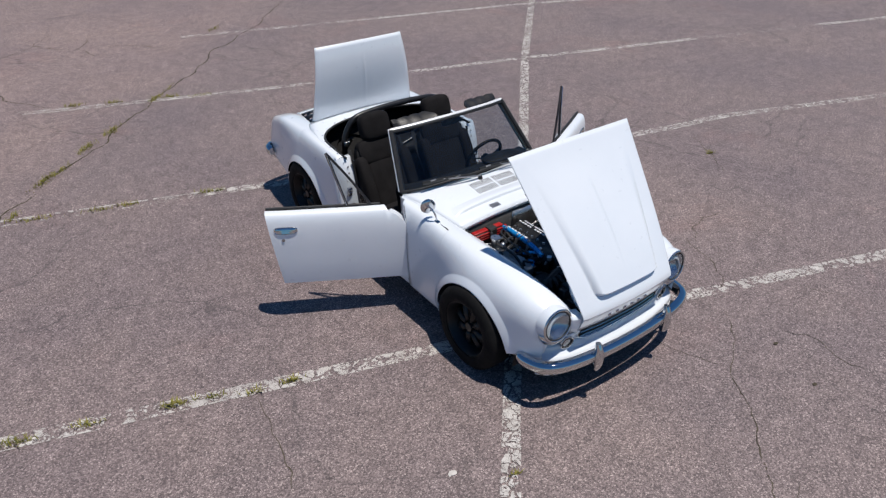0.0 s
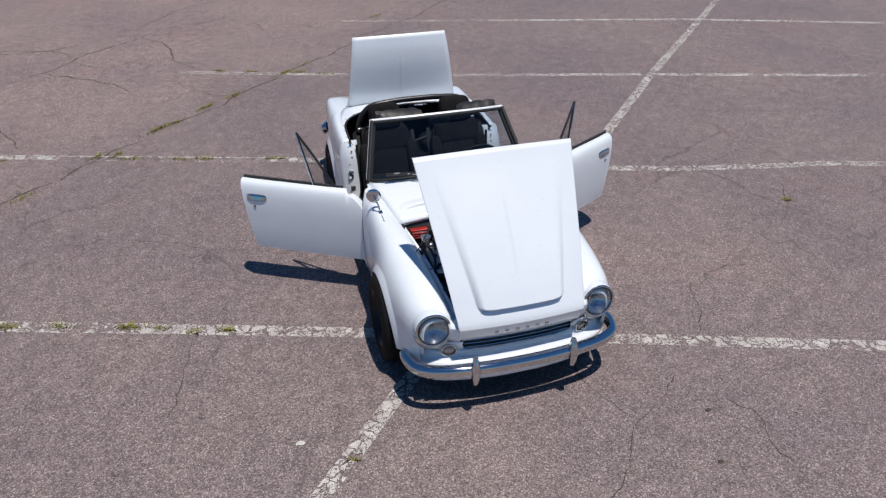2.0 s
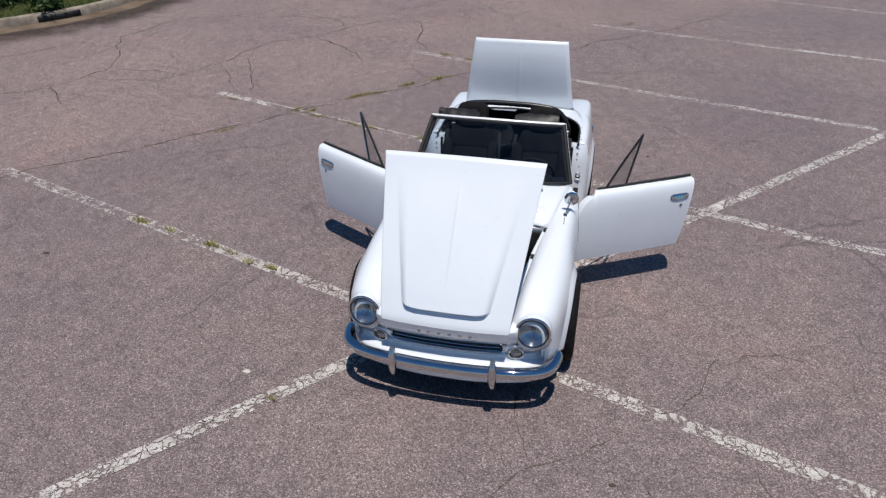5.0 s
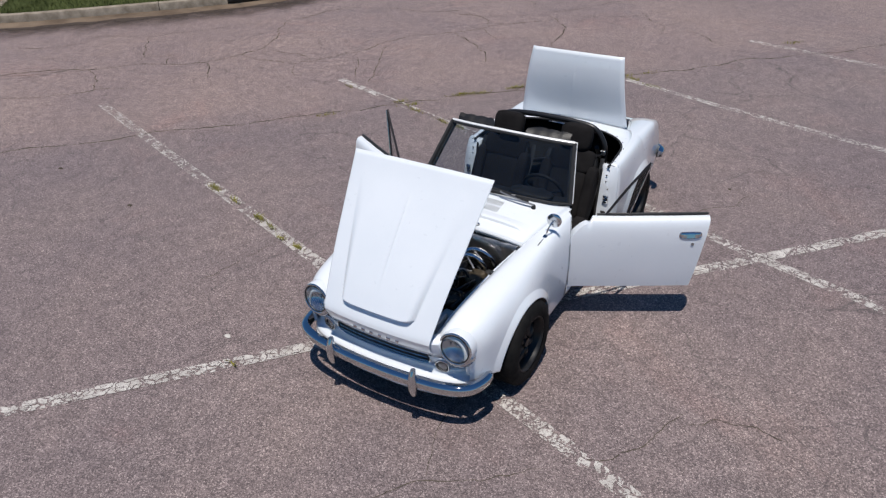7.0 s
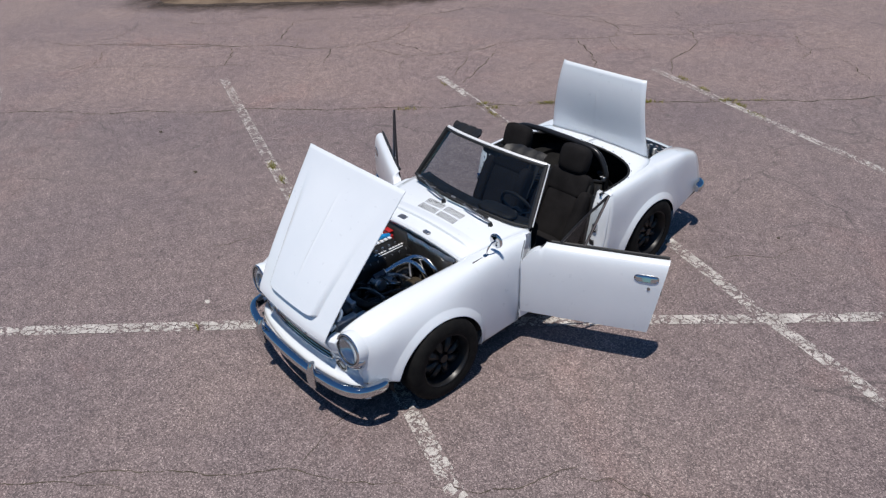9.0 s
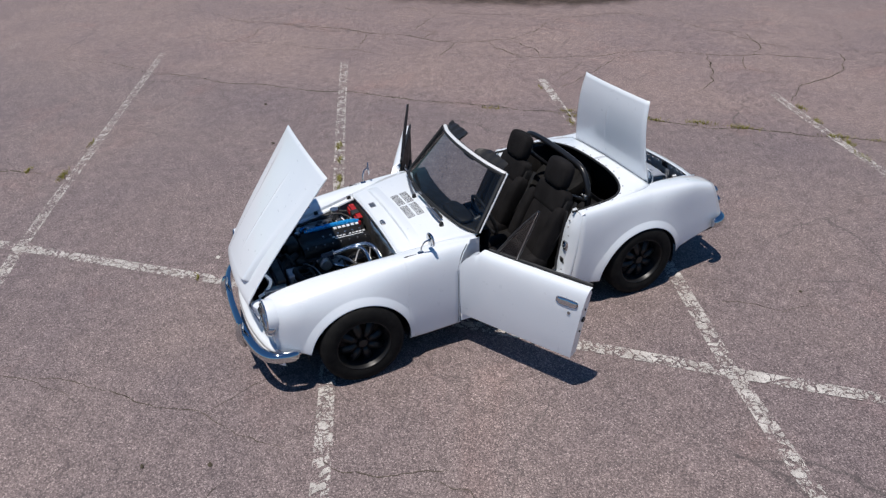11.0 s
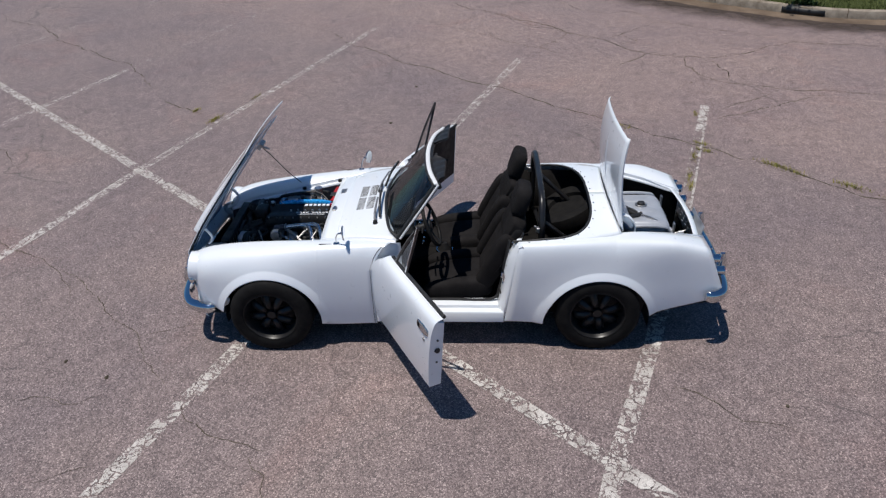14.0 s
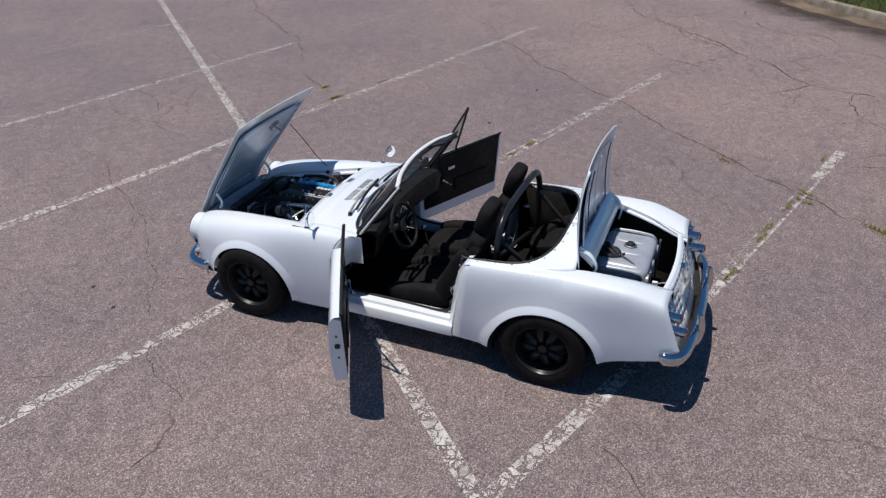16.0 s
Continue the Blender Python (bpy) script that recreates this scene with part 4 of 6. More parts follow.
# hood underside: inner panel and ribs, their blue shade put into the colour
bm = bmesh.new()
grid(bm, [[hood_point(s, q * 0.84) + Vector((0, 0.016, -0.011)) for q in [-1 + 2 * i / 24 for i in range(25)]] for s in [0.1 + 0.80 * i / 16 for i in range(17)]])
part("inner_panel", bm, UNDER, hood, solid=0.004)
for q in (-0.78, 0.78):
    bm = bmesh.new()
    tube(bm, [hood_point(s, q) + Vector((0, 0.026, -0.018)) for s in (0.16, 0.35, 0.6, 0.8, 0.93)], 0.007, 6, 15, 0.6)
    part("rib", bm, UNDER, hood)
bm = bmesh.new()
p = hood_point(0.86, 0.0)
box(bm, p.x, p.y + 0.055, p.z - 0.04, 0.09, 0.03, 0.05, Matrix.Rotation(radians(-35), 4, "X"))
rod(bm, (p.x, p.y + 0.06, p.z - 0.05), (p.x, p.y + 0.115, p.z - 0.075), 0.008, 0.006)
part("latch", bm, STEEL, hood, bevel=0.003)
bm = bmesh.new()
tube(bm, [(-0.45, -1.430, 1.10), (-0.46, -1.33, 0.985), (-0.47, -1.22, 0.84), (-0.480, -1.115, 0.730)], 0.0035, 6, 12)
part("check_cable", bm, SEAL, hood)
for sd in (1, -1):
    bm = bmesh.new()
    tube(bm, [(sd * 0.33, -1.715, 0.60), (sd * 0.33, -1.66, 0.63), (sd * 0.33, -1.62, 0.70), (sd * 0.33, -1.66, 0.77)], 0.011, 8, 10)
    part("hinge", bm, WHITE, hood)

# ---- engine bay ----
for sd in (1, -1):
    bm = bmesh.new()
    ys = [-1.70 + 0.92 * i / 20 for i in range(21)]
    grid(bm, [[(sd * (table(y, XI) + a), y, table(y, ZI) + b) for a, b in ((0.0, 0.001), (-0.004, -0.018), (-0.030, -0.024), (-0.034, -0.034))] for y in ys])
    part("gutter", bm, WHITE, car)
    # white inner wing, its deep shade put into a navy colour
    bm = bmesh.new()
    grid(bm, [[(sd * (table(y, XI) - 0.034 - 0.02 * k), y, table(y, ZI) - 0.036 - k * 0.45) for k in (0, 0.5, 1)] for y in ys])
    part("inner_wing", bm, NAVY, car)
bm = bmesh.new()
grid(bm, [[(x, y, 0.235) for x in (-0.62, 0, 0.62)] for y in (-1.72, -1.2, -0.78)])
grid(bm, [[(x, -0.775, z) for x in (-0.58, 0, 0.58)] for z in (0.235, 0.5, table(-0.78, ZI))])
part("firewall", bm, BAY, car, solid=0.004)
bm = bmesh.new()
grid(bm, [[(x, -0.7835 - 0.003 * math.sin(40 * x), z) for x in [-0.06 + 0.53 * k / 24 for k in range(25)]] for z in (0.50, 0.60, 0.70, 0.755)])
part("firewall_shield", bm, ALU, car, "bright metal heat shield on the firewall", solid=0.002)
bm = bmesh.new()                                      # lip of the cowl at the bay's rear edge
grid(bm, [[(0.505 * q, -0.781, table(-0.78, ZI) + 0.034 * (1 - q * q) - d) for q in [-1 + k / 10 for k in range(21)]] for d in (0, 0.03)])
part("cowl_lip", bm, WHITE, car, solid=0.003)

engine = new("engine")
engine.parent = car
tagged(engine, "black engine with silver pipes and a blue hose")
bm = bmesh.new()
box(bm, -0.09, -1.10, 0.46, 0.24, 0.56, 0.30)
box(bm, -0.09, -1.10, 0.32, 0.18, 0.50, 0.12)
part("block", bm, BAY, engine, bevel=0.015)
bm = bmesh.new()
rows = []
for i in range(12):                                   # rounded cover with a valley along its middle
    y = -1.315 + 0.50 * i / 11
    end = 0.018 if i in (0, 11) else 0.0
    rows.append([(-0.10 + x, y, z - end) for x, z in ((-0.125, 0.60), (-0.122, 0.672), (-0.105, 0.694), (-0.060, 0.698), (-0.022, 0.682), (0.022, 0.682), (0.060, 0.698), (0.105, 0.694), (0.122, 0.672), (0.125, 0.60))])
vs = grid(bm, rows)
bm.faces.new(vs[0]), bm.faces.new(list(reversed(vs[-1])))
part("cam_cover", bm, COVER, engine)
for i in range(6):
    bm = bmesh.new()
    y = -1.14 + 0.056 * i
    rod(bm, (-0.10, y, 0.672), (-0.10, y, 0.694), 0.0105, 0.008, 10)
    part("cover_bolt", bm, ALU, engine)
for i in range(8):
    bm = bmesh.new()
    y = -1.285 + 0.062 * i
    rod(bm, (0.012, y, 0.674), (0.012, y, 0.690), 0.006, 0.006, 8)
    part("cover_bolt", bm, STEEL, engine)
for i in range(6):                                    # raised lettering, as plain bars
    bm = bmesh.new()
    box(bm, -0.164, -1.030 + 0.034 * i, 0.701, 0.030, 0.023, 0.006)
    part("lettering_bar", bm, TRIM, engine)
for i in range(9):
    bm = bmesh.new()
    box(bm, -0.040, -1.075 + 0.026 * i + 0.02 * (i > 3), 0.701, 0.012, 0.018, 0.005)
    part("lettering_bar", bm, TRIM, engine)
bm = bmesh.new()
box(bm, -0.014, -0.965, 0.7005, 0.007, 0.21, 0.004)
part("cover_stripe", bm, TRIM, engine)
# black intake box ahead of the cover, with its ribbed hose
bm = bmesh.new()
pad(bm, (-0.13, -1.375, 0.645), 0.075, 0.050, 0.065, 0.45)
part("intake_box", bm, COVER, engine)
for i in range(11):
    bm = bmesh.new()
    u = i / 10
    c = spline([(-0.14, -1.40, 0.66), (-0.22, -1.47, 0.655), (-0.32, -1.46, 0.63), (-0.38, -1.38, 0.60)], 11)
    ring(bm, c[i], c[min(i + 1, 10)] - c[max(i - 1, 0)], 0.034, 0.010, 18, 6)
    part("hose_rib", bm, SEAL, engine)
bm = bmesh.new()
tube(bm, [(-0.215, -1.25, 0.690), (-0.205, -1.16, 0.705), (-0.20, -1.05, 0.713), (-0.195, -0.90, 0.713), (-0.19, -0.84, 0.70)], 0.0155, 10, 22, 1.2)
part("fuel_rail", bm, BLUE, engine, "blue anodised fuel rail")
for i in range(4):
    bm = bmesh.new()
    rod(bm, (-0.205, -1.22 + 0.11 * i, 0.705), (-0.225, -1.22 + 0.11 * i, 0.63), 0.012, 0.010, 8)
    ball(bm, (-0.205, -1.22 + 0.11 * i, 0.728), 0.010)
    part("injector", bm, ALU, engine)
bm = bmesh.new()
pad(bm, (-0.345, -1.10, 0.635), 0.048, 0.19, 0.045, 0.5)
part("intake_plenum", bm, STEEL, engine)
for i in range(4):
    bm = bmesh.new()
    tube(bm, [(-0.33, -1.23 + 0.10 * i, 0.66), (-0.27, -1.225 + 0.10 * i, 0.672), (-0.20, -1.22 + 0.10 * i, 0.63)], 0.019, 8, 8)
    part("intake_runner", bm, COVER, engine)
for pts, r in (([(0.125, -1.13, 0.666), (0.138, -1.02, 0.686), (0.160, -0.955, 0.689), (0.215, -0.920, 0.668), (0.275, -0.905, 0.61), (0.295, -0.90, 0.53)], 0.0165),
               ([(0.120, -1.05, 0.676), (0.140, -0.95, 0.694), (0.162, -0.885, 0.698), (0.225, -0.850, 0.682), (0.300, -0.830, 0.62), (0.322, -0.825, 0.53)], 0.0165),
               ([(0.02, -1.22, 0.60), (0.10, -1.20, 0.605), (0.16, -1.12, 0.585), (0.18, -1.02, 0.55)], 0.016)):
    bm = bmesh.new()
    tube(bm, pts, r, 12, 24)
    part("exhaust_pipe", bm, CHROME, engine, "bright bent metal pipe")
bm = bmesh.new()
rod(bm, (0.115, -1.215, 0.652), (0.125, -1.125, 0.666), 0.023, 0.023, 14)
part("hose_joint", bm, NAVY, engine)
bm = bmesh.new()
ring(bm, (0.125, -1.13, 0.666), (0.1, 1, 0.1), 0.023, 0.004, 18, 6)
part("hose_clamp", bm, ALU, engine)
bm = bmesh.new()
pad(bm, (0.27, -1.01, 0.555), 0.070, 0.085, 0.055, 0.7)
part("heat_shield", bm, BRASS, engine)
bm = bmesh.new()
rod(bm, (0.10, -1.20, 0.60), (0.17, -1.20, 0.62), 0.045, 0.045, 18)
rod(bm, (0.17, -1.20, 0.62), (0.19, -1.20, 0.625), 0.03, 0.03, 14)
part("alternator", bm, ALU, engine)
for pts, r, m in (([(-0.05, -1.36, 0.62), (0.0, -1.46, 0.60), (0.08, -1.52, 0.57)], 0.028, SEAL), ([(0.12, -1.42, 0.55), (0.2, -1.30, 0.55), (0.22, -1.18, 0.52)], 0.024, SEAL),
                  ([(-0.40, -1.30, 0.66), (-0.36, -1.15, 0.70), (-0.38, -0.98, 0.72), (-0.33, -0.88, 0.73)], 0.009, SEAL), ([(-0.38, -1.44, 0.62), (-0.25, -1.42, 0.66), (-0.12, -1.38, 0.66)], 0.030, SEAL),
                  ([(-0.22, -0.86, 0.70), (-0.30, -0.95, 0.74), (-0.32, -1.10, 0.735), (-0.30, -1.25, 0.72)], 0.007, SEAL), ([(0.3, -1.40, 0.58), (0.34, -1.25, 0.60), (0.33, -1.05, 0.58)], 0.012, SEAL),
                  ([(0.05, -1.32, 0.62), (0.14, -1.28, 0.63), (0.2, -1.36, 0.60), (0.12, -1.45, 0.60)], 0.010, COVER), ([(0.24, -1.3, 0.60), (0.28, -1.2, 0.62), (0.30, -1.08, 0.60)], 0.008, BAY)):
    bm = bmesh.new()
    tube(bm, pts, r, 8, 16)
    part("hose", bm, m, engine)
bm = bmesh.new()
box(bm, 0.0, -1.545, 0.46, 0.66, 0.055, 0.36)
part("radiator", bm, BAY, engine, bevel=0.006)
bm = bmesh.new()
box(bm, 0.0, -1.545, 0.648, 0.60, 0.06, 0.03)
part("radiator_tank", bm, BAY, engine, bevel=0.008)
bm = bmesh.new()
box(bm, 0.335, -1.60, 0.565, 0.05, 0.15, 0.16)
part("radiator_end_tank", bm, STEEL, engine, bevel=0.010)
for i in range(26):
    bm = bmesh.new()
    box(bm, -0.30 + 0.024 * i, -1.60, 0.575, 0.010, 0.045, 0.012)
    part("grille_fin", bm, STEEL, engine)
for i in range(14):
    bm = bmesh.new()
    box(bm, -0.30 + 0.046 * i, -1.515, 0.46, 0.006, 0.006, 0.32)
    part("radiator_fin", bm, STEEL, engine)
bm = bmesh.new()
ring(bm, (0, -1.50, 0.47), (0, 1, 0), 0.16, 0.012, 28, 6)
for i in range(6):
    a = math.pi / 3 * i
    box(bm, 0.08 * math.cos(a), -1.49, 0.47 + 0.08 * math.sin(a), 0.14, 0.01, 0.04, Matrix.Rotation(-a, 4, "Y"))
part("fan", bm, SEAL, engine)
bm = bmesh.new()
box(bm, 0.17, -1.44, 0.585, 0.11, 0.085, 0.09)
part("air_box", bm, TANK, engine, bevel=0.010)
bm = bmesh.new()
box(bm, 0.33, -1.48, 0.50, 0.09, 0.10, 0.20)
part("reservoir", bm, STEEL, engine, bevel=0.012)
bm = bmesh.new()
box(bm, -0.315, -0.818, 0.615, 0.24, 0.050, 0.20)
part("battery", bm, BAY, engine, bevel=0.008)
bm = bmesh.new()
box(bm, -0.315, -0.818, 0.722, 0.245, 0.040, 0.012)
part("battery_cover", bm, RED, engine, "red plastic battery cover", bevel=0.004)
for z in (0.672, 0.690, 0.708):
    bm = bmesh.new()
    box(bm, -0.315, -0.846, z, 0.236, 0.010, 0.009)
    part("cover_rib", bm, RED, engine, bevel=0.002)
bm = bmesh.new()
box(bm, -0.290, -0.830, 0.727, 0.060, 0.055, 0.020)
box(bm, -0.290, -0.855, 0.700, 0.055, 0.012, 0.060)
part("battery_clamp", bm, BAY, engine, bevel=0.003)
bm = bmesh.new()
rod(bm, (-0.168, -0.835, 0.66), (-0.168, -0.835, 0.712), 0.014, 0.011)
part("cable_boot", bm, RED, engine, "red rubber cable boot")
bm = bmesh.new()
rod(bm, (-0.37, -0.97, 0.66), (-0.37, -0.97, 0.735), 0.030, 0.028, 14)
rod(bm, (-0.37, -0.97, 0.735), (-0.37, -0.97, 0.752), 0.033, 0.033, 14)
ball(bm, (-0.35, -1.02, 0.71), 0.018)
part("fluid_reservoir", bm, ALU, engine)
rnd = random.Random(21)
for i in range(30):                                   # wiring and small hoses between the larger parts
    bm = bmesh.new()
    pts = [Vector((rnd.choice((rnd.uniform(-0.38, -0.24), rnd.uniform(0.04, 0.34))), rnd.uniform(-1.46, -0.90), rnd.uniform(0.53, 0.65)))]
    d = Vector((rnd.uniform(-1, 1), rnd.uniform(-0.3, 1), 0)).normalized() * rnd.uniform(0.04, 0.08)
    for k in range(3):
        n_ = pts[-1] + d + Vector((rnd.uniform(-0.03, 0.03), rnd.uniform(-0.03, 0.03), (0.03, 0.0, -0.045)[k]))
        n_.x, n_.y = max(-0.40, min(0.38, n_.x)), max(-1.48, min(-0.83, n_.y))
        pts.append(n_)
    tube(bm, pts, rnd.choice([0.004, 0.005, 0.007, 0.011]), 7, 14)
    part("hose", bm, rnd.choice([COVER, COVER, COVER, BAY, BAY, STEEL]), engine)
for x, y, z, a, b, h, m in ((0.26, -1.30, 0.52, 0.10, 0.12, 0.10, BAY), (0.02, -1.43, 0.55, 0.12, 0.08, 0.10, BAY), (-0.30, -1.36, 0.56, 0.12, 0.10, 0.12, BAY), (0.30, -1.14, 0.47, 0.10, 0.10, 0.10, SEAL),
                            (-0.36, -1.14, 0.60, 0.08, 0.14, 0.08, BAY), (0.12, -1.10, 0.56, 0.10, 0.08, 0.08, STEEL), (0.31, -0.92, 0.50, 0.12, 0.10, 0.14, BAY), (0.12, -0.96, 0.55, 0.08, 0.10, 0.10, BAY)):
    bm = bmesh.new()
    box(bm, x, y, z, a, b, h, Matrix.Rotation(rnd.uniform(-0.3, 0.3), 4, "Z"))
    part("housing", bm, m, engine, bevel=0.012)
for i in range(5):                                    # blue hose ends and small bright fittings round the manifold
    bm = bmesh.new()
    x, y, z = rnd.uniform(-0.37, -0.22), rnd.uniform(-1.34, -0.90), rnd.uniform(0.655, 0.70)
    d = Vector((rnd.uniform(-1, 1), rnd.uniform(-1, 1), rnd.uniform(-0.2, 0.4))).normalized() * rnd.uniform(0.018, 0.03)
    rod(bm, Vector((x, y, z)) - d, Vector((x, y, z)) + d, 0.011, 0.009, 8)
    part("hose_end", bm, BLUE, engine, "blue anodised hose end")
for i in range(34):
    bm = bmesh.new()
    x, y, z = rnd.uniform(-0.40, -0.19), rnd.uniform(-1.42, -0.88), rnd.uniform(0.62, 0.70)
    r_ = rnd.uniform(0.005, 0.013)
    if i % 3:
        d = Vector((rnd.uniform(-1, 1), rnd.uniform(-1, 1), rnd.uniform(-0.3, 0.6))).normalized() * rnd.uniform(0.012, 0.035)
        rod(bm, Vector((x, y, z)) - d, Vector((x, y, z)) + d, r_, r_ * 0.8, 8)
    else:
        box(bm, x, y, z, r_ * 3, r_ * 2.4, r_ * 2, Matrix.Rotation(rnd.random() * 3, 4, "Z"))
    part("fitting", bm, rnd.choice([ALU, STEEL, STEEL, BAY, COVER, COVER, COVER]), engine)
for pts in ([(-0.30, -1.38, 0.60), (-0.24, -1.46, 0.63), (-0.12, -1.48, 0.62), (-0.02, -1.44, 0.60)], [(0.10, -1.34, 0.58), (0.16, -1.42, 0.62), (0.26, -1.40, 0.60), (0.28, -1.30, 0.55)]):
    bm = bmesh.new()
    tube(bm, pts, 0.026, 10, 16)
    part("coolant_hose", bm, COVER, engine)
for sd in (1, -1):
    for y in (-1.10, -0.815):
        bm = bmesh.new()
        box(bm, sd * (table(y, XI) - 0.012), y, table(y, ZI) - 0.010, 0.022, 0.030, 0.022)
        part("rubber_stop", bm, SEAL, car, bevel=0.003)

# ---- cowl details ----
bm = bmesh.new()


def cowl_z(x, y):
    q = x / table(y, XI)
    return table(y, ZI) + 0.045 * (1 - q * q) * (0.75 + 0.25 * (y + 0.78) / 0.56)


vent = new("cowl_vent")
vent.parent = car
tagged(vent, "slotted air vent in the white cowl")
for bx, by in ((-0.095, -0.545), (0.105, -0.545), (-0.095, -0.475), (0.105, -0.475)):
    for i in range(13):
        x = bx - 0.084 + 0.0140 * i
        bm = bmesh.new()
        z = cowl_z(x, by)
        box(bm, x, by, z + 0.0022, 0.0054, 0.056, 0.003, Matrix.Rotation(radians(8.5), 4, "X"))
        part("slot", bm, SLOT, vent)
bm = bmesh.new()
grid(bm, [[(x, y, cowl_z(x, y) + 0.0015 + (h - 0.0015) * (1 - abs(x / 0.47) ** 9)) for x in [-0.47 + 0.0235 * k for k in range(41)]] for y, h in ((-0.672, 0.0015), (-0.665, 0.0170), (-0.657, 0.0195), (-0.630, 0.0140), (-0.588, 0.0022))])
part("cowl_step", bm, WHITE, car)
bm = bmesh.new()
box(bm, -0.17, -0.722, cowl_z(-0.17, -0.722) + 0.003, 0.075, 0.042, 0.004, Matrix.Rotation(radians(7), 4, "X"))
part("rubber_pad", bm, STEEL, car, "grey plate on the cowl", bevel=0.001)
bm = bmesh.new()
pad(bm, (0.12, -0.745, cowl_z(0.12, -0.745) + 0.004), 0.034, 0.018, 0.008, 0.7)
part("hood_latch_plate", bm, STEEL, car)
bm = bmesh.new()
for x in (0.105, 0.135):
    ring(bm, (x, -0.745, cowl_z(x, -0.745) + 0.011), (0, 0, 1), 0.009, 0.003, 14, 6)
part("latch_ring", bm, CHROME, car)
for px, tip in ((0.40, (-0.02, -0.405, 0.925)), (-0.06, (-0.46, -0.335, 0.915))):
    wip = new("wiper")
    wip.parent = car
    tagged(wip, "windscreen wiper with a metal arm and black blade")
    b0 = Vector((px, -0.425 + 0.12 * px * px, cowl_z(px, -0.42) + 0.010))
    t1 = Vector(tip)
    bm = bmesh.new()
    rod(bm, b0 - Vector((0, 0, 0.012)), b0 + Vector((0, 0, 0.016)), 0.019, 0.013, 14)
    part("pivot", bm, SEAL, wip)
    bm = bmesh.new()
    tube(bm, [b0 + Vector((0, 0, 0.016)), b0.lerp(t1, 0.25) + Vector((0, -0.012, 0.020)), b0.lerp(t1, 0.62) + Vector((0, -0.010, 0.022))], lambda t: 0.0105 - 0.004 * t, 8, 11, 0.6)
    part("arm", bm, STEEL, wip)
    e0, e1 = b0.lerp(t1, 0.12) + Vector((0, 0.026, 0.014)), t1 + (t1 - b0) * 0.08
    bm = bmesh.new()
    tube(bm, [e0, e0.lerp(e1, 0.5) + Vector((0, -0.006, 0.012)), e1], 0.0085, 6, 11, 1.5)
    part("blade", bm, SEAL, wip)
    bm = bmesh.new()
    for u in (0.3, 0.55, 0.8):
        q = e0.lerp(e1, u) + Vector((0, -0.006, 0.014))
        box(bm, q.x, q.y, q.z, 0.045, 0.012, 0.008)
    part("blade_clip", bm, STEEL, wip, bevel=0.002)
# wing mirrors
for sd in (1, -1):
    mir = new("wing_mirror")
    mir.parent = car
    tagged(mir, "round chrome wing mirror on a thin stalk")
    b0 = Vector((sd * 0.605, -0.650, 0.800))
    h0 = Vector((sd * 0.636, -0.592, 0.900))
    bm = bmesh.new()
    pad(bm, b0, 0.014, 0.022, 0.010, 0.5)
    part("foot", bm, CHROME, mir)
    bm = bmesh.new()
    tube(bm, [b0, Vector((sd * 0.616, -0.646, 0.850)), Vector((sd * 0.630, -0.626, 0.892)), h0 + Vector((0, -0.010, 0.0))], 0.0055, 8, 14)
    part("stalk", bm, CHROME, mir)
    ax = Vector((-0.10 if sd > 0 else 0.35, 1, 0.04)).normalized()
    q = ax.to_track_quat("Z", "Y").to_matrix()
    bm = bmesh.new()
    grid(bm, [[h0 + ax * d + q @ Vector((R * math.cos(a), R * math.sin(a), 0)) for a in [2 * math.pi * k / 24 for k in range(24)]] for R, d in ((0.002, -0.014), (0.011, -0.013), (0.013, -0.0075), (0.030, -0.0055), (0.047, -0.003), (0.052, 0.002), (0.051, 0.009), (0.047, 0.008))], closed=True)
    part("shell", bm, CHROME, mir)
    bm = bmesh.new()
    grid(bm, [[h0 + ax * 0.0085 + q @ Vector((R * math.cos(a), R * math.sin(a), 0)) for a in [2 * math.pi * k / 24 for k in range(24)]] for R in (0.001, 0.047)], closed=True)
    part("mirror_glass", bm, MIRROR, mir)

# ---- cockpit ----
bm = bmesh.new()
grid(bm, [[(x, y, 0.225) for x in (-0.585, 0, 0.585)] for y in (-0.77, 0, 0.62)])
part("cockpit_floor", bm, CARPET, car, solid=0.004)
bm = bmesh.new()
grid(bm, [[(x, 0.66 + 0.02 * k, z) for x in (-0.60, 0, 0.60)] for k, z in ((0, 0.225), (0, 0.46))])
grid(bm, [[(x, y, z) for x in (-0.60, 0, 0.60)] for y, z in ((0.66, 0.46), (0.95, 0.47), (1.22, 0.50))])
grid(bm, [[(x, y, z) for x in (-0.60, 0, 0.60)] for y, z in ((1.22, 0.50), (1.21, 0.70), (1.205, 0.81))])
part("rear_shelf", bm, CARPET, car, solid=0.004)
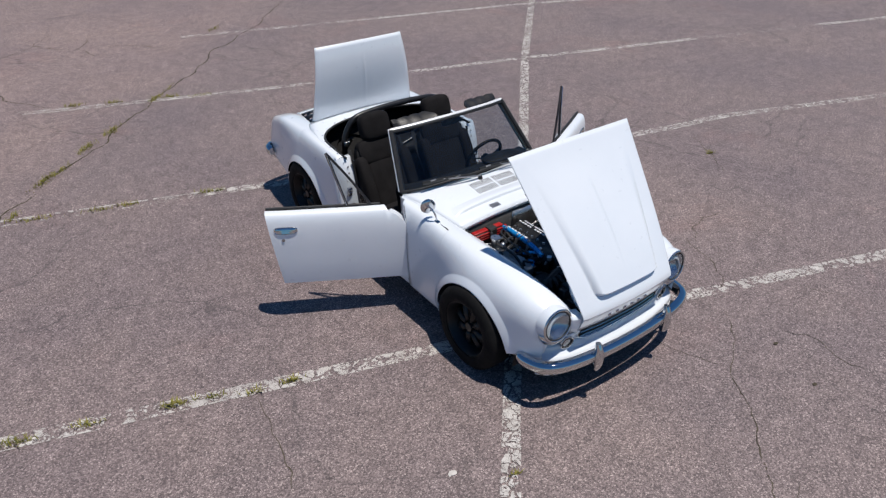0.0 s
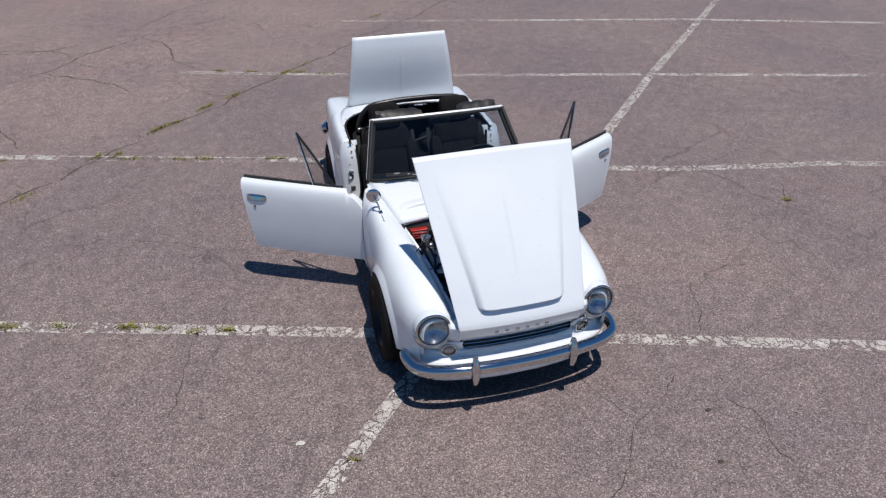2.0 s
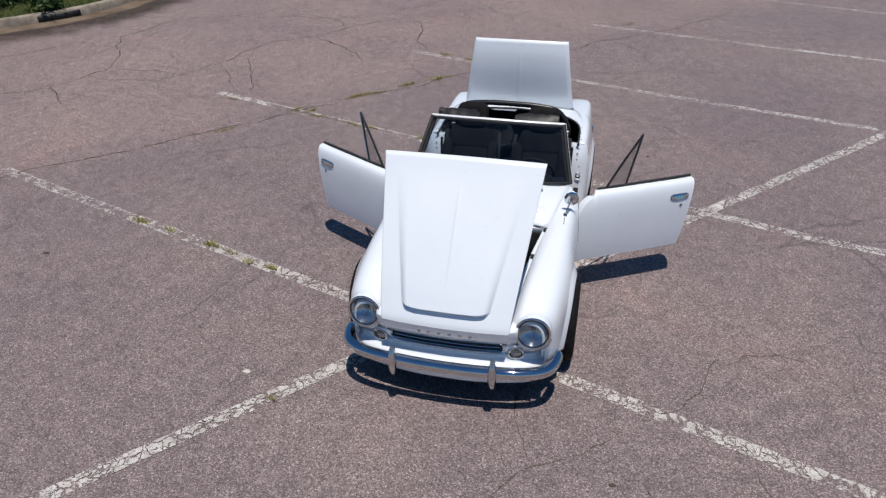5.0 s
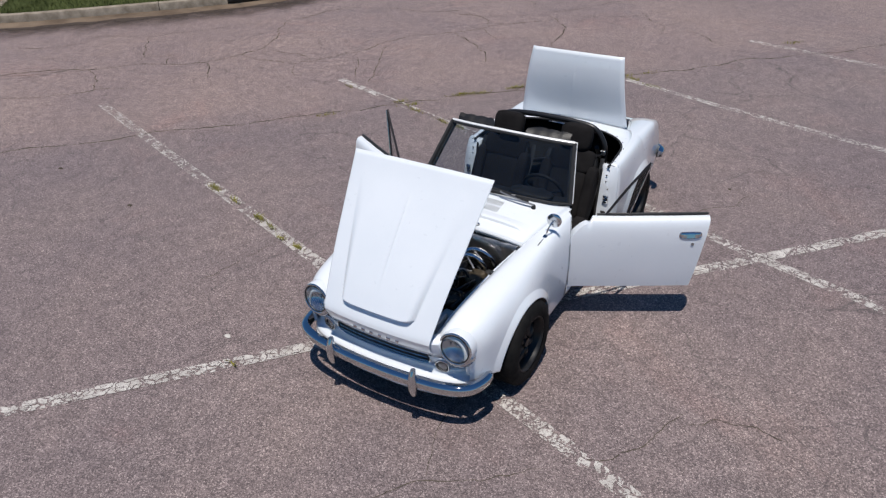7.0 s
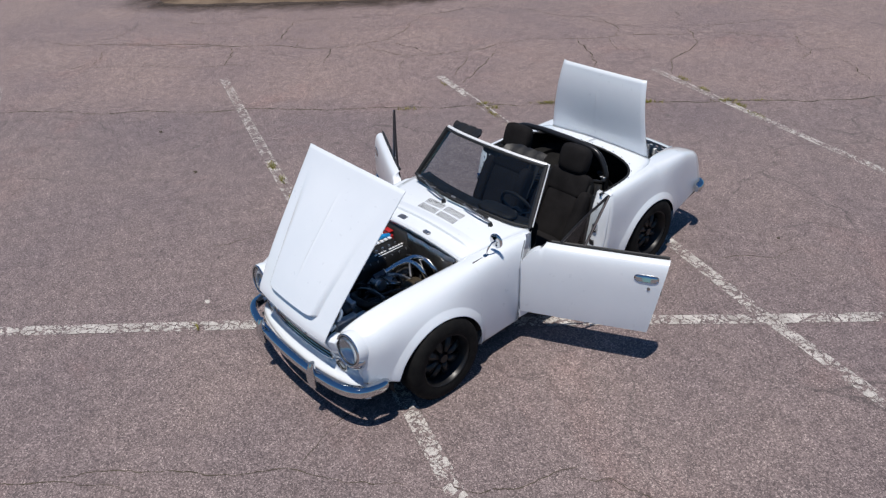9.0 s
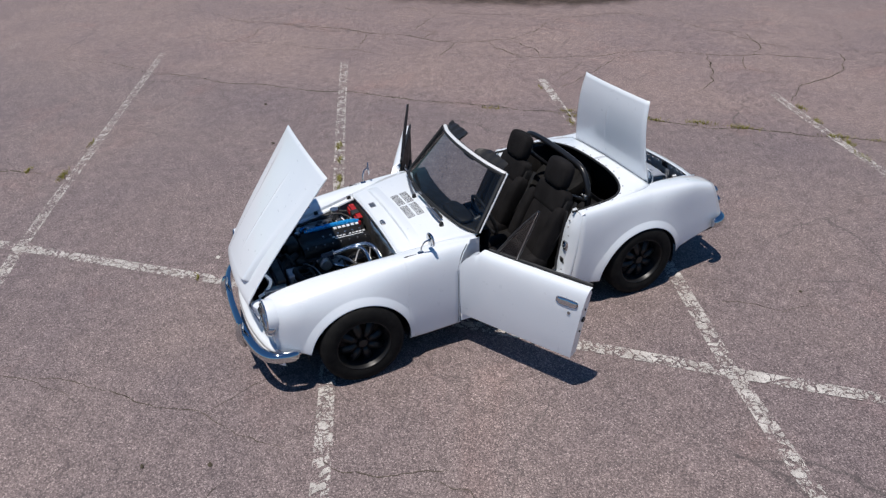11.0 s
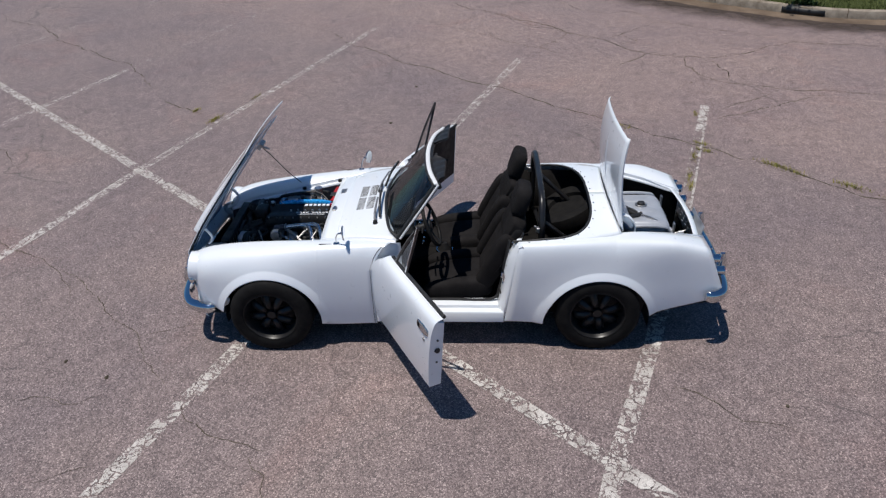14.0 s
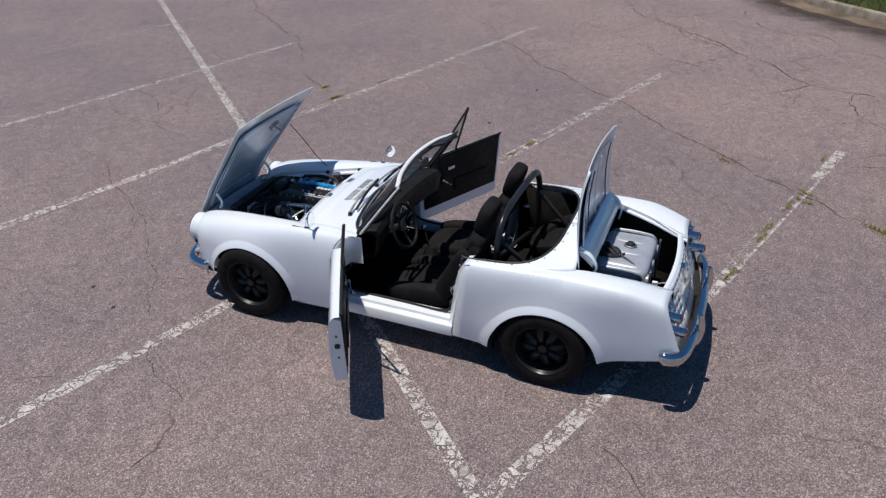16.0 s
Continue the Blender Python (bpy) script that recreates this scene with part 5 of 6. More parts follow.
for sd in (1, -1):
    bm = bmesh.new()
    grid(bm, [[(sd * min(0.597, table(y, XI) - 0.02), y, z) for y in (0.56, 0.65, 0.8, 0.95, 1.05, 1.15, 1.22)] for z in (0.225, 0.5, 0.795)])
    part("side_trim", bm, CARPET, car, solid=0.004)
    bm = bmesh.new()
    grid(bm, [[(sd * 0.605, y, z) for y in (-0.77, -0.6, DOOR_F - 0.01)] for z in (0.225, 0.5, 0.80)])
    part("kick_panel", bm, VINYL, car, solid=0.004)
    # white pillar face of the door opening with its latch
    bm = bmesh.new()
    rows = []
    for z in (0.26, 0.34, 0.45, 0.55, 0.65, 0.72, 0.78, 0.806):
        e = max(p.x for p in section(DOOR_R, n=90) if abs(p.z - z) < 0.02) - 0.002
        rows.append([(sd * x, 0.549 + (z - 0.80) * 0.16 + d + (0.034 - d) * 0.85 * max(0.0, (z - 0.66) / 0.146) ** 2, z) for x, d in ((0.548, 0.02), (0.562, -0.018), (0.6 * 0.562 + 0.4 * e, -0.022), (0.35 * 0.562 + 0.65 * e, -0.012), (e - 0.010, 0.022), (e, 0.034))])
    rows.append([(p[0], p[1] + 0.030, 0.811) for p in rows[-1]])
    grid(bm, rows)
    part("door_jamb", bm, WHITE, car, solid=0.004)
    bm = bmesh.new()
    box(bm, sd * 0.628, 0.486, 0.56, 0.040, 0.022, 0.072, Matrix.Rotation(radians(9), 4, "X"))
    ring(bm, (sd * 0.628, 0.472, 0.565), (0, 1, 0), 0.016, 0.006, 16, 6)
    part("striker", bm, CHROME, car, bevel=0.003)
    bm = bmesh.new()
    box(bm, sd * 0.622, 0.464, 0.44, 0.040, 0.008, 0.046, Matrix.Rotation(radians(9), 4, "X"))
    part("jamb_plate", bm, FRAME, car, bevel=0.002)
    for zz in (0.36, 0.64, 0.70, 0.75):
        bm = bmesh.new()
        ball(bm, (sd * (0.628 if zz < 0.7 else 0.606), 0.531 + (zz - 0.80) * 0.16, zz), 0.008, 0.005, 0.008, 10, 6)
        part("jamb_bolt", bm, STEEL, car)
    bm = bmesh.new()
    tube(bm, [(sd * 0.560, 0.525, 0.80), (sd * 0.556, 0.492, 0.6), (sd * 0.556, 0.462, 0.42), (sd * 0.582, 0.40, 0.335), (sd * 0.575, 0.1, 0.328), (sd * 0.575, -0.2, 0.328), (sd * 0.590, -0.36, 0.36), (sd * 0.600, -0.395, 0.5), (sd * 0.60, -0.39, 0.78)], 0.010, 8, 60)
    part("door_seal", bm, SEAL, car)
# white hinge pillars under the ends of the windscreen
for sd in (1, -1):
    bm = bmesh.new()
    rows = []
    for z in (0.30, 0.42, 0.55, 0.66, 0.75, 0.80):
        e = -0.385 + 0.165 * max(0, (z - 0.5) / 0.338) ** 1.6
        wing = max(p.x for p in section(DOOR_F - 0.004, n=60) if abs(p.z - min(z, 0.812)) < 0.02) - 0.006
        rows.append([(sd * wing, -0.4095, z), (sd * (0.5 * wing + 0.306), -0.4095, z), (sd * 0.606, -0.409, z), (sd * 0.604, (e - 0.406) / 2, z), (sd * 0.602, e, z)])
    grid(bm, rows)
    part("hinge_pillar", bm, WHITE, car, solid=0.003)
# piping round the rear of the cockpit, and snaps on the deck
edge = []
for i in range(41):
    u = -1 + i / 20
    a = math.copysign(abs(u) ** 0.75, u) * math.pi / 2
    x = 0.600 * math.copysign(abs(math.sin(a)) ** (2 / 3.1), a)
    y = 0.74 + 0.372 * max(math.cos(a), 0) ** (2 / 3.1)
    edge.append((x, y, table(y, ZI) + 0.040 * (1 - min(1, (x / table(y, XI)) ** 2)) + 0.001))
edge = [(-0.604, 0.545, 0.815), (-0.604, 0.64, 0.818)] + edge + [(0.604, 0.64, 0.818), (0.604, 0.545, 0.815)]
bm = bmesh.new()
tube(bm, edge, 0.009, 8)
part("cockpit_piping", bm, SEAL, car)
E3 = resample(edge, 20)
for i, p in enumerate(E3):
    out = Vector((p.x, (p.y - 0.55) * 1.1, 0)).normalized() if p.y > 0.75 else Vector((math.copysign(1, p.x), 0, 0))
    bm = bmesh.new()
    d = 0.024 if i % 2 else 0.030
    ball(bm, (p.x + out.x * d * 0.6, p.y + out.y * d, p.z + 0.001 + (0.004 if abs(p.x) < 0.4 else 0)), 0.0052, 0.0052, 0.005, 10, 6)
    part("snap_fastener", bm, CHROME, car)
# tunnel, dash, wheel, lever
bm = bmesh.new()
box(bm, 0, -0.08, 0.30, 0.17, 1.25, 0.17)
part("tunnel", bm, CARPET, car, bevel=0.03)
bm = bmesh.new()
rows = []
for x in [-0.575 + 1.15 * k / 16 for k in range(17)]:
    c = 0.06 * (x / 0.575) ** 2
    rows.append([(x, -0.385 + 2.2 * c, 0.862 - 0.5 * c), (x, -0.27 + c, 0.858 - 0.3 * c), (x, -0.185 + c, 0.838), (x, -0.165 + c, 0.800), (x, -0.18 + c, 0.74), (x, -0.19 + c, 0.66), (x, -0.24 + c, 0.63), (x, -0.45, 0.62)])
grid(bm, rows)
dash = part("dashboard", bm, VINYL, car, "black padded dashboard", solid=0.004)
bm = bmesh.new()
pad(bm, (0.30, -0.235, 0.862), 0.17, 0.075, 0.032, 0.7)
part("instrument_hood", bm, VINYL, dash)
for x, z, r in ((0.235, 0.765, 0.048), (0.365, 0.765, 0.048), (0.10, 0.755, 0.028), (0.03, 0.755, 0.028), (-0.04, 0.755, 0.028)):
    bm = bmesh.new()
    ring(bm, (x, -0.168, z), (0, 1, 0), r, 0.005, 22, 6)
    part("gauge_ring", bm, CHROME, dash)
    bm = bmesh.new()
    rod(bm, (x, -0.180, z), (x, -0.165, z), r, r, 20)
    part("gauge", bm, SEAL, dash)
stw = new("steering_wheel")
stw.parent = car
tagged(stw, "black three-spoke steering wheel")
sc, sax = Vector((0.305, -0.02, 0.790)), Vector((0, 0.93, 0.36)).normalized()
bm = bmesh.new()
ring(bm, sc, sax, 0.160, 0.013, 40, 10)
part("wheel_rim", bm, VINYL, stw)
q = sax.to_track_quat("Z", "Y").to_matrix()
for a in (0.25, math.pi - 0.25, -math.pi / 2):
    bm = bmesh.new()
    d = q @ Vector((math.cos(a), math.sin(a), 0))
    tube(bm, [sc - sax * 0.03, sc + d * 0.09 - sax * 0.018, sc + d * 0.155], 0.012, 8, 8, 0.35)
    part("spoke", bm, SEAL, stw)
bm = bmesh.new()
rod(bm, sc - sax * 0.03, sc - sax * 0.005, 0.042, 0.036, 20)
part("horn_button", bm, SEAL, stw)
bm = bmesh.new()
rod(bm, sc - sax * 0.28, sc - sax * 0.03, 0.028, 0.024, 14)
for sd in (1, -1):
    rod(bm, sc - sax * 0.07, sc - sax * 0.06 + Vector((sd * 0.13, 0.0, 0.02)), 0.006, 0.005, 8)
part("column", bm, SEAL, stw)
bm = bmesh.new()
rod(bm, (0.0, 0.04, 0.38), (0.0, -0.005, 0.60), 0.008, 0.007, 8)
lever = part("gear_lever", bm, CHROME, car)
bm = bmesh.new()
ball(bm, (0.0, -0.01, 0.618), 0.022)
part("knob", bm, CHROME, lever)
bm = bmesh.new()
bmesh.ops.create_cone(bm, cap_ends=True, segments=16, radius1=0.06, radius2=0.02, depth=0.07, matrix=Matrix.Translation((0, 0.05, 0.42)))
part("boot_gaiter", bm, VINYL, lever)
for i, (x, y, z) in enumerate(((0.03, -0.12, 0.48), (-0.03, -0.12, 0.48), (0.0, -0.155, 0.56), (0.05, -0.15, 0.60), (-0.05, -0.15, 0.60), (0.06, 0.15, 0.392), (-0.06, 0.2, 0.392))):
    bm = bmesh.new()
    rod(bm, (x, y, z - 0.01), (x, y + 0.012, z + 0.01), 0.010, 0.008, 10)
    part("switch", bm, CHROME, dash)
for x in (0.22, 0.32, 0.42):
    bm = bmesh.new()
    box(bm, x, -0.50, 0.34, 0.05, 0.012, 0.07, Matrix.Rotation(radians(-25), 4, "X"))
    rod(bm, (x, -0.50, 0.36), (x, -0.6, 0.55), 0.007)
    part("pedal", bm, STEEL, car, bevel=0.003)


bm = bmesh.new()
ring(bm, (0, 0.05, 0.398), (0, 0, 1), 0.062, 0.006, 24, 6)
part("gaiter_ring", bm, CHROME, lever)
for i, (x, y, z) in enumerate(((0.10, 0.34, 0.47), (-0.10, 0.36, 0.47), (0.455, 0.665, 0.70), (-0.455, 0.665, 0.70), (0.53, 0.72, 0.62), (0.38, 0.70, 0.60))):
    bm = bmesh.new()
    box(bm, x, y, z, 0.03, 0.05, 0.022, Matrix.Rotation(0.6 + i, 4, "Z"))
    part("belt_buckle", bm, CHROME, car, bevel=0.005)


def seat(x):
    st = new("seat")
    st.parent = car
    tagged(st, "black cloth bucket seat with a tall headrest")
    bm = bmesh.new()
    pad(bm, (x, 0.165, 0.345), 0.155, 0.255, 0.082, 0.5, Matrix.Rotation(radians(7), 4, "X"))
    part("cushion", bm, CLOTH, st)
    for sd in (1, -1):
        bm = bmesh.new()
        pad(bm, (x + sd * 0.195, 0.165, 0.360), 0.055, 0.250, 0.085, 0.6, Matrix.Rotation(radians(7), 4, "X"))
        part("cushion_bolster", bm, CLOTH, st)
        bm = bmesh.new()
        pad(bm, (x + sd * 0.195, 0.432, 0.585), 0.050, 0.070, 0.235, 0.55, Matrix.Rotation(radians(-27), 4, "X"))
        part("back_bolster", bm, CLOTH, st)
        bm = bmesh.new()
        rod(bm, (x + sd * 0.05, 0.582, 0.86), (x + sd * 0.05, 0.602, 0.95), 0.007)
        part("headrest_post", bm, STEEL, st)
    back = Matrix.Rotation(radians(-27), 4, "X")
    bm = bmesh.new()
    pad(bm, (x, 0.446, 0.570), 0.160, 0.058, 0.230, 0.42, back)
    part("backrest", bm, CLOTH, st)
    bm = bmesh.new()
    pad(bm, (x, 0.562, 0.805), 0.190, 0.058, 0.100, 0.42, back)
    part("shoulder_pad", bm, CLOTH, st)
    bm = bmesh.new()
    pad(bm, (x, 0.492, 0.62), 0.215, 0.050, 0.28, 0.4, back)
    part("seat_shell", bm, VINYL, st)
    bm = bmesh.new()
    pad(bm, (x, 0.610, 0.990), 0.132, 0.056, 0.108, 0.50, Matrix.Rotation(radians(-18), 4, "X"))
    part("headrest", bm, CLOTH, st)
    bm = bmesh.new()
    box(bm, x, 0.17, 0.252, 0.40, 0.42, 0.05)
    part("rail", bm, SEAL, st, bevel=0.008)
    for sd in (1, -1):
        bm = bmesh.new()
        tube(bm, [(x + sd * 0.23, 0.62, 0.84), (x + sd * 0.235, 0.54, 0.70), (x + sd * 0.225, 0.40, 0.48), (x + sd * 0.21, 0.36, 0.36)], 0.016, 6, 14, 0.2)
        part("belt", bm, SEAL, st)


seat(0.300)
seat(-0.300)
# roll bar with two braces
bm = bmesh.new()
tube(bm, [(0.50, 0.745, 0.47), (0.50, 0.745, 0.75), (0.490, 0.745, 0.90), (0.40, 0.745, 1.024), (0.22, 0.745, 1.056), (0, 0.745, 1.062), (-0.22, 0.745, 1.056), (-0.40, 0.745, 1.024), (-0.490, 0.745, 0.90), (-0.50, 0.745, 0.75), (-0.50, 0.745, 0.47)], 0.023, 14, 70)
rollbar = part("roll_bar", bm, BAR, car, "black tubular roll bar behind the seats")
for sd in (1, -1):
    bm = bmesh.new()
    tube(bm, [(sd * 0.42, 0.765, 0.86), (sd * 0.38, 0.98, 0.67), (sd * 0.34, 1.15, 0.52)], 0.018, 10, 8)
    part("brace", bm, BAR, rollbar)
    bm = bmesh.new()
    box(bm, sd * 0.497, 0.72, 0.845, 0.035, 0.03, 0.04)
    ball(bm, (sd * 0.485, 0.70, 0.865), 0.009)
    part("belt_bracket", bm, STEEL, rollbar, bevel=0.006)
bm = bmesh.new()
tube(bm, [(0.49, 0.755, 0.80), (0.1, 0.755, 0.70), (-0.30, 0.755, 0.58), (-0.49, 0.755, 0.50)], 0.016, 10, 8)
part("cross_tube", bm, BAR, rollbar)
# spare wheel lying on the shelf
bm = bmesh.new()
prof = [(-0.06, 0.16), (-0.075, 0.20), (-0.065, 0.255), (0, 0.272), (0.065, 0.255), (0.075, 0.20), (0.06, 0.16), (0.0, 0.15)]
turn = Matrix.Translation((-0.26, 1.02, 0.60)) @ Matrix.Rotation(radians(24), 4, "X")
grid(bm, [[turn @ Vector((r * math.cos(a), r * math.sin(a), h)) for h, r in prof] for a in [2 * math.pi * k / 36 for k in range(37)]])
rod(bm, turn @ Vector((0, 0, -0.03)), turn @ Vector((0, 0, 0.03)), 0.16, 0.16, 28)
bmesh.ops.remove_doubles(bm, verts=bm.verts, dist=0.0005)
part("spare_wheel", bm, RUBBER, car, "black spare wheel lying behind the seats")
bm = bmesh.new()
pad(bm, (0.30, 1.02, 0.54), 0.20, 0.14, 0.06, 0.6)
part("folded_cover", bm, VINYL, car, "folded black vinyl cover behind the seats")
# sun visors behind the windscreen rail, and the mirror on the glass
for x0, x1 in ((-0.468, -0.132), (0.138, 0.462)):
    bm = bmesh.new()
    rows = []
    for i in range(15):
        u = i / 14
        x = x0 + (x1 - x0) * u
        rail = -0.045 + 0.085 * (x / 0.507) ** 2
        inner = (1 - u) if x0 > 0 else u
        taper = 1 - 0.55 * max(0.0, inner - 0.84) / 0.16
        wr = 0.0035 * math.sin(23 * u + 1) + 0.002 * math.sin(41 * u)
        rear = max(0.088, rail + 0.060)
        top, mid = (rear - rail) * taper, 0.5 * (rear - rail) * taper
        rows.append([Vector((x, rail + 0.010, 1.200 - 0.03 * (x / 0.507) ** 2)), Vector((x, rail + mid, 1.232 + wr - 0.012 * (x / 0.5) ** 2)),
                     Vector((x, rail + top, 1.243 + wr - 0.004 * (x / 0.5) ** 2)), Vector((x, rail + top + 0.006, 1.228)), Vector((x, rail + mid, 1.214 + wr - 0.012 * (x / 0.5) ** 2)), Vector((x, rail + 0.014, 1.186 - 0.03 * (x / 0.507) ** 2))])
    vs = grid(bm, rows, closed=True)
    bm.faces.new(vs[0]), bm.faces.new(list(reversed(vs[-1])))
    part("sun_visor", bm, PADDED, windscreen, "black padded sun visor")
bm = bmesh.new()
pad(bm, (0.0, 0.005, 1.150), 0.085, 0.012, 0.026, 0.5)
rod(bm, (0.0, 0.0, 1.165), (0.0, -0.030, 1.205), 0.006)
part("rear_view_mirror", bm, SEAL, windscreen)
for sd in (1, -1):                                    # black inner channel of the pillars
    bm = bmesh.new()
    a, b = Vector(WS_B[0 if sd < 0 else -1]), Vector(WS_T[0 if sd < 0 else -1])
    o = Vector((-sd * 0.022, 0.016, 0))
    tube(bm, [a + o, a.lerp(b, 0.5) + o, b + o], 0.016, 8, 8)
    part("pillar_seal", bm, SEAL, windscreen)
    bm = bmesh.new()
    o = Vector((0, -0.009, -0.002))
    tube(bm, [a + o, a.lerp(b, 0.5) + o, b + o], 0.015, 8, 8)
    part("pillar_gasket", bm, SEAL, windscreen)
bm = bmesh.new()
tube(bm, [Vector(p) + Vector((0, 0.020, -0.020)) for p in WS_T], 0.016, 8, 25)
part("rail_seal", bm, SEAL, windscreen)
bm = bmesh.new()
tube(bm, [Vector(p) + Vector((0, -0.016, -0.014)) for p in WS_T], 0.010, 8, 25)
part("rail_gasket", bm, SEAL, windscreen)

# ---- trunk ----
bm = bmesh.new()
grid(bm, [[(x, y, 0.36) for x in (-0.50, 0, 0.50)] for y in (1.23, 1.6, 1.93)])
grid(bm, [[(x, 1.235, z) for x in (-0.53, 0, 0.53)] for z in (0.36, 0.805)])
part("trunk_floor", bm, CARPET, car, solid=0.004)
for sd in (1, -1):
    ys = [1.275 + 0.60 * i / 10 for i in range(11)]
    bm = bmesh.new()
    grid(bm, [[(sd * (table(y, XI) + a), y, table(y, ZI) + b) for a, b in ((0.0, 0.001), (-0.003, -0.020), (-0.022, -0.024), (-0.024, -0.034))] for y in ys])
    part("trunk_gutter", bm, WHITE, car)
    bm = bmesh.new()
    grid(bm, [[(sd * (table(y, XI) - 0.024 + 0.05 * k), y, table(y, ZI) - 0.034 - k * 0.38) for k in (0, 0.5, 1)] for y in ys])
    part("trunk_side", bm, CARPET, car)
bm = bmesh.new()
pad(bm, (-0.01, 1.505, 0.615), 0.275, 0.185, 0.125, 0.28, u=28, v=16)
tank = part("fuel_tank", bm, TANK, car, "silver-painted fuel tank in the trunk")
for x in (-0.16, 0.0, 0.16):
    bm = bmesh.new()
    pad(bm, (x, 1.515, 0.706), 0.060, 0.150, 0.040, 0.60)
    part("swage", bm, TANK, tank)
bm = bmesh.new()
ring(bm, (-0.062, 1.524, 0.748), (0, 0, 1), 0.036, 0.007, 24, 8)
part("filler_neck", bm, STEEL, tank)
bm = bmesh.new()
rod(bm, (-0.062, 1.524, 0.735), (-0.062, 1.524, 0.768), 0.030, 0.026, 18)
part("filler_cap", bm, SEAL, tank, bevel=0.003)
bm = bmesh.new()
pad(bm, (0.06, 1.40, 0.735), 0.065, 0.085, 0.022, 0.7, Matrix.Rotation(0.5, 4, "Z"))
ball(bm, (0.10, 1.48, 0.745), 0.016)
ball(bm, (0.07, 1.50, 0.745), 0.012)
part("sender_cover", bm, SEAL, tank)
bm = bmesh.new()
tube(bm, [(0.10, 1.49, 0.75), (0.16, 1.56, 0.752), (0.20, 1.66, 0.70), (0.18, 1.72, 0.58)], 0.006, 6, 12)
part("pipe", bm, STEEL, tank)
for x in (-0.2, 0.23):
    bm = bmesh.new()
    box(bm, x, 1.705, 0.60, 0.035, 0.012, 0.30)
    part("strap", bm, STEEL, tank, bevel=0.002)
bm = bmesh.new()
rod(bm, (-0.02, 1.72, 0.50), (-0.02, 1.90, 0.56), 0.006)
part("latch_rod", bm, STEEL, car)
bm = bmesh.new()
box(bm, 0.0, 1.885, 0.675, 0.07, 0.03, 0.06)
ball(bm, (0.0, 1.87, 0.70), 0.014)
part("trunk_latch", bm, CHROME, car, bevel=0.004)
for pts in ([(-0.10, 1.345, 0.70), (-0.02, 1.38, 0.755), (0.06, 1.43, 0.765), (0.10, 1.47, 0.755)], [(-0.02, 1.335, 0.70), (0.04, 1.37, 0.760), (0.10, 1.42, 0.768), (0.13, 1.47, 0.752)],
                          [(0.05, 1.335, 0.69), (0.10, 1.36, 0.75), (0.14, 1.41, 0.758), (0.12, 1.475, 0.758)]):
    bm = bmesh.new()
    tube(bm, pts, 0.013, 7, 14)
    part("cable", bm, SEAL, tank)
for x in (-0.275, 0.262):
    bm = bmesh.new()
    tube(bm, [(x, 1.36, 0.70), (x, 1.40, 0.735), (x, 1.60, 0.735), (x, 1.665, 0.70), (x, 1.685, 0.55)], 0.012, 8, 20)
    part("seam_edge", bm, TANK, tank)
for x in (-0.21, 0.0, 0.20):
    bm = bmesh.new()
    pad(bm, (x, 1.685, 0.64), 0.040, 0.022, 0.055, 0.7)
    part("swage", bm, TANK, tank)
bm = bmesh.new()
box(bm, 0.28, 1.745, 0.53, 0.02, 0.035, 0.36)
part("bracket", bm, TRIM, tank, bevel=0.003)
# inside of the trunk lid
bm = bmesh.new()
rows = []
for i in range(3, 16):
    p, t = LID[i], i / 17
    hw = 0.43 - 0.06 * t
    rows.append([p + Vector((hw * q, 0.022 + 0.028 * q * q - 0.010 * (abs(q) < 0.8) * math.sin(3 * math.pi * t) ** 2, 0)) for q in [-1 + 2 * k / 20 for k in range(21)]])
grid(bm, rows)
part("inner_panel", bm, WHITE, lid, solid=0.006)
for q in (-0.62, 0, 0.62):
    bm = bmesh.new()
    tube(bm, [LID[i] + Vector((q * (0.44 - 0.003 * i), 0.035 + 0.03 * q * q, 0)) for i in (4, 7, 10, 13, 15)], 0.008, 6, 10, 0.5)
    part("rib", bm, SEAL if q else WHITE, lid)
bm = bmesh.new()
rows = []
for y, z in ((1.266, 0.905), (1.270, 0.945), (1.282, 0.953), (1.296, 0.946), (1.322, 0.915), (1.348, 0.882), (1.362, 0.858), (1.366, 0.835), (1.362, 0.815)):
    rows.append([(x, y, z) for x in (-0.43, -0.2, 0, 0.2, 0.43)])
vs = grid(bm, rows)
bm.faces.new([r[0] for r in vs]), bm.faces.new([r[-1] for r in reversed(vs)])
part("hinge_cover", bm, WHITE, lid, solid=0.004)
for sd in (1, -1):
    bm = bmesh.new()
    tube(bm, [(sd * 0.425, 1.285, 0.93), (sd * 0.425, 1.345, 0.90), (sd * 0.425, 1.385, 0.83), (sd * 0.425, 1.375, 0.745)], 0.020, 8, 12, 0.4)
    part("hinge_arm", bm, WHITE, lid)
# tail panel with slots, plate and latch
bm = bmesh.new()


def tail_point(x, z):
    return Vector((x, 1.938 + (0.52 - z) * 0.36 - 0.20 * min(abs(x), 0.40) ** 2, z))


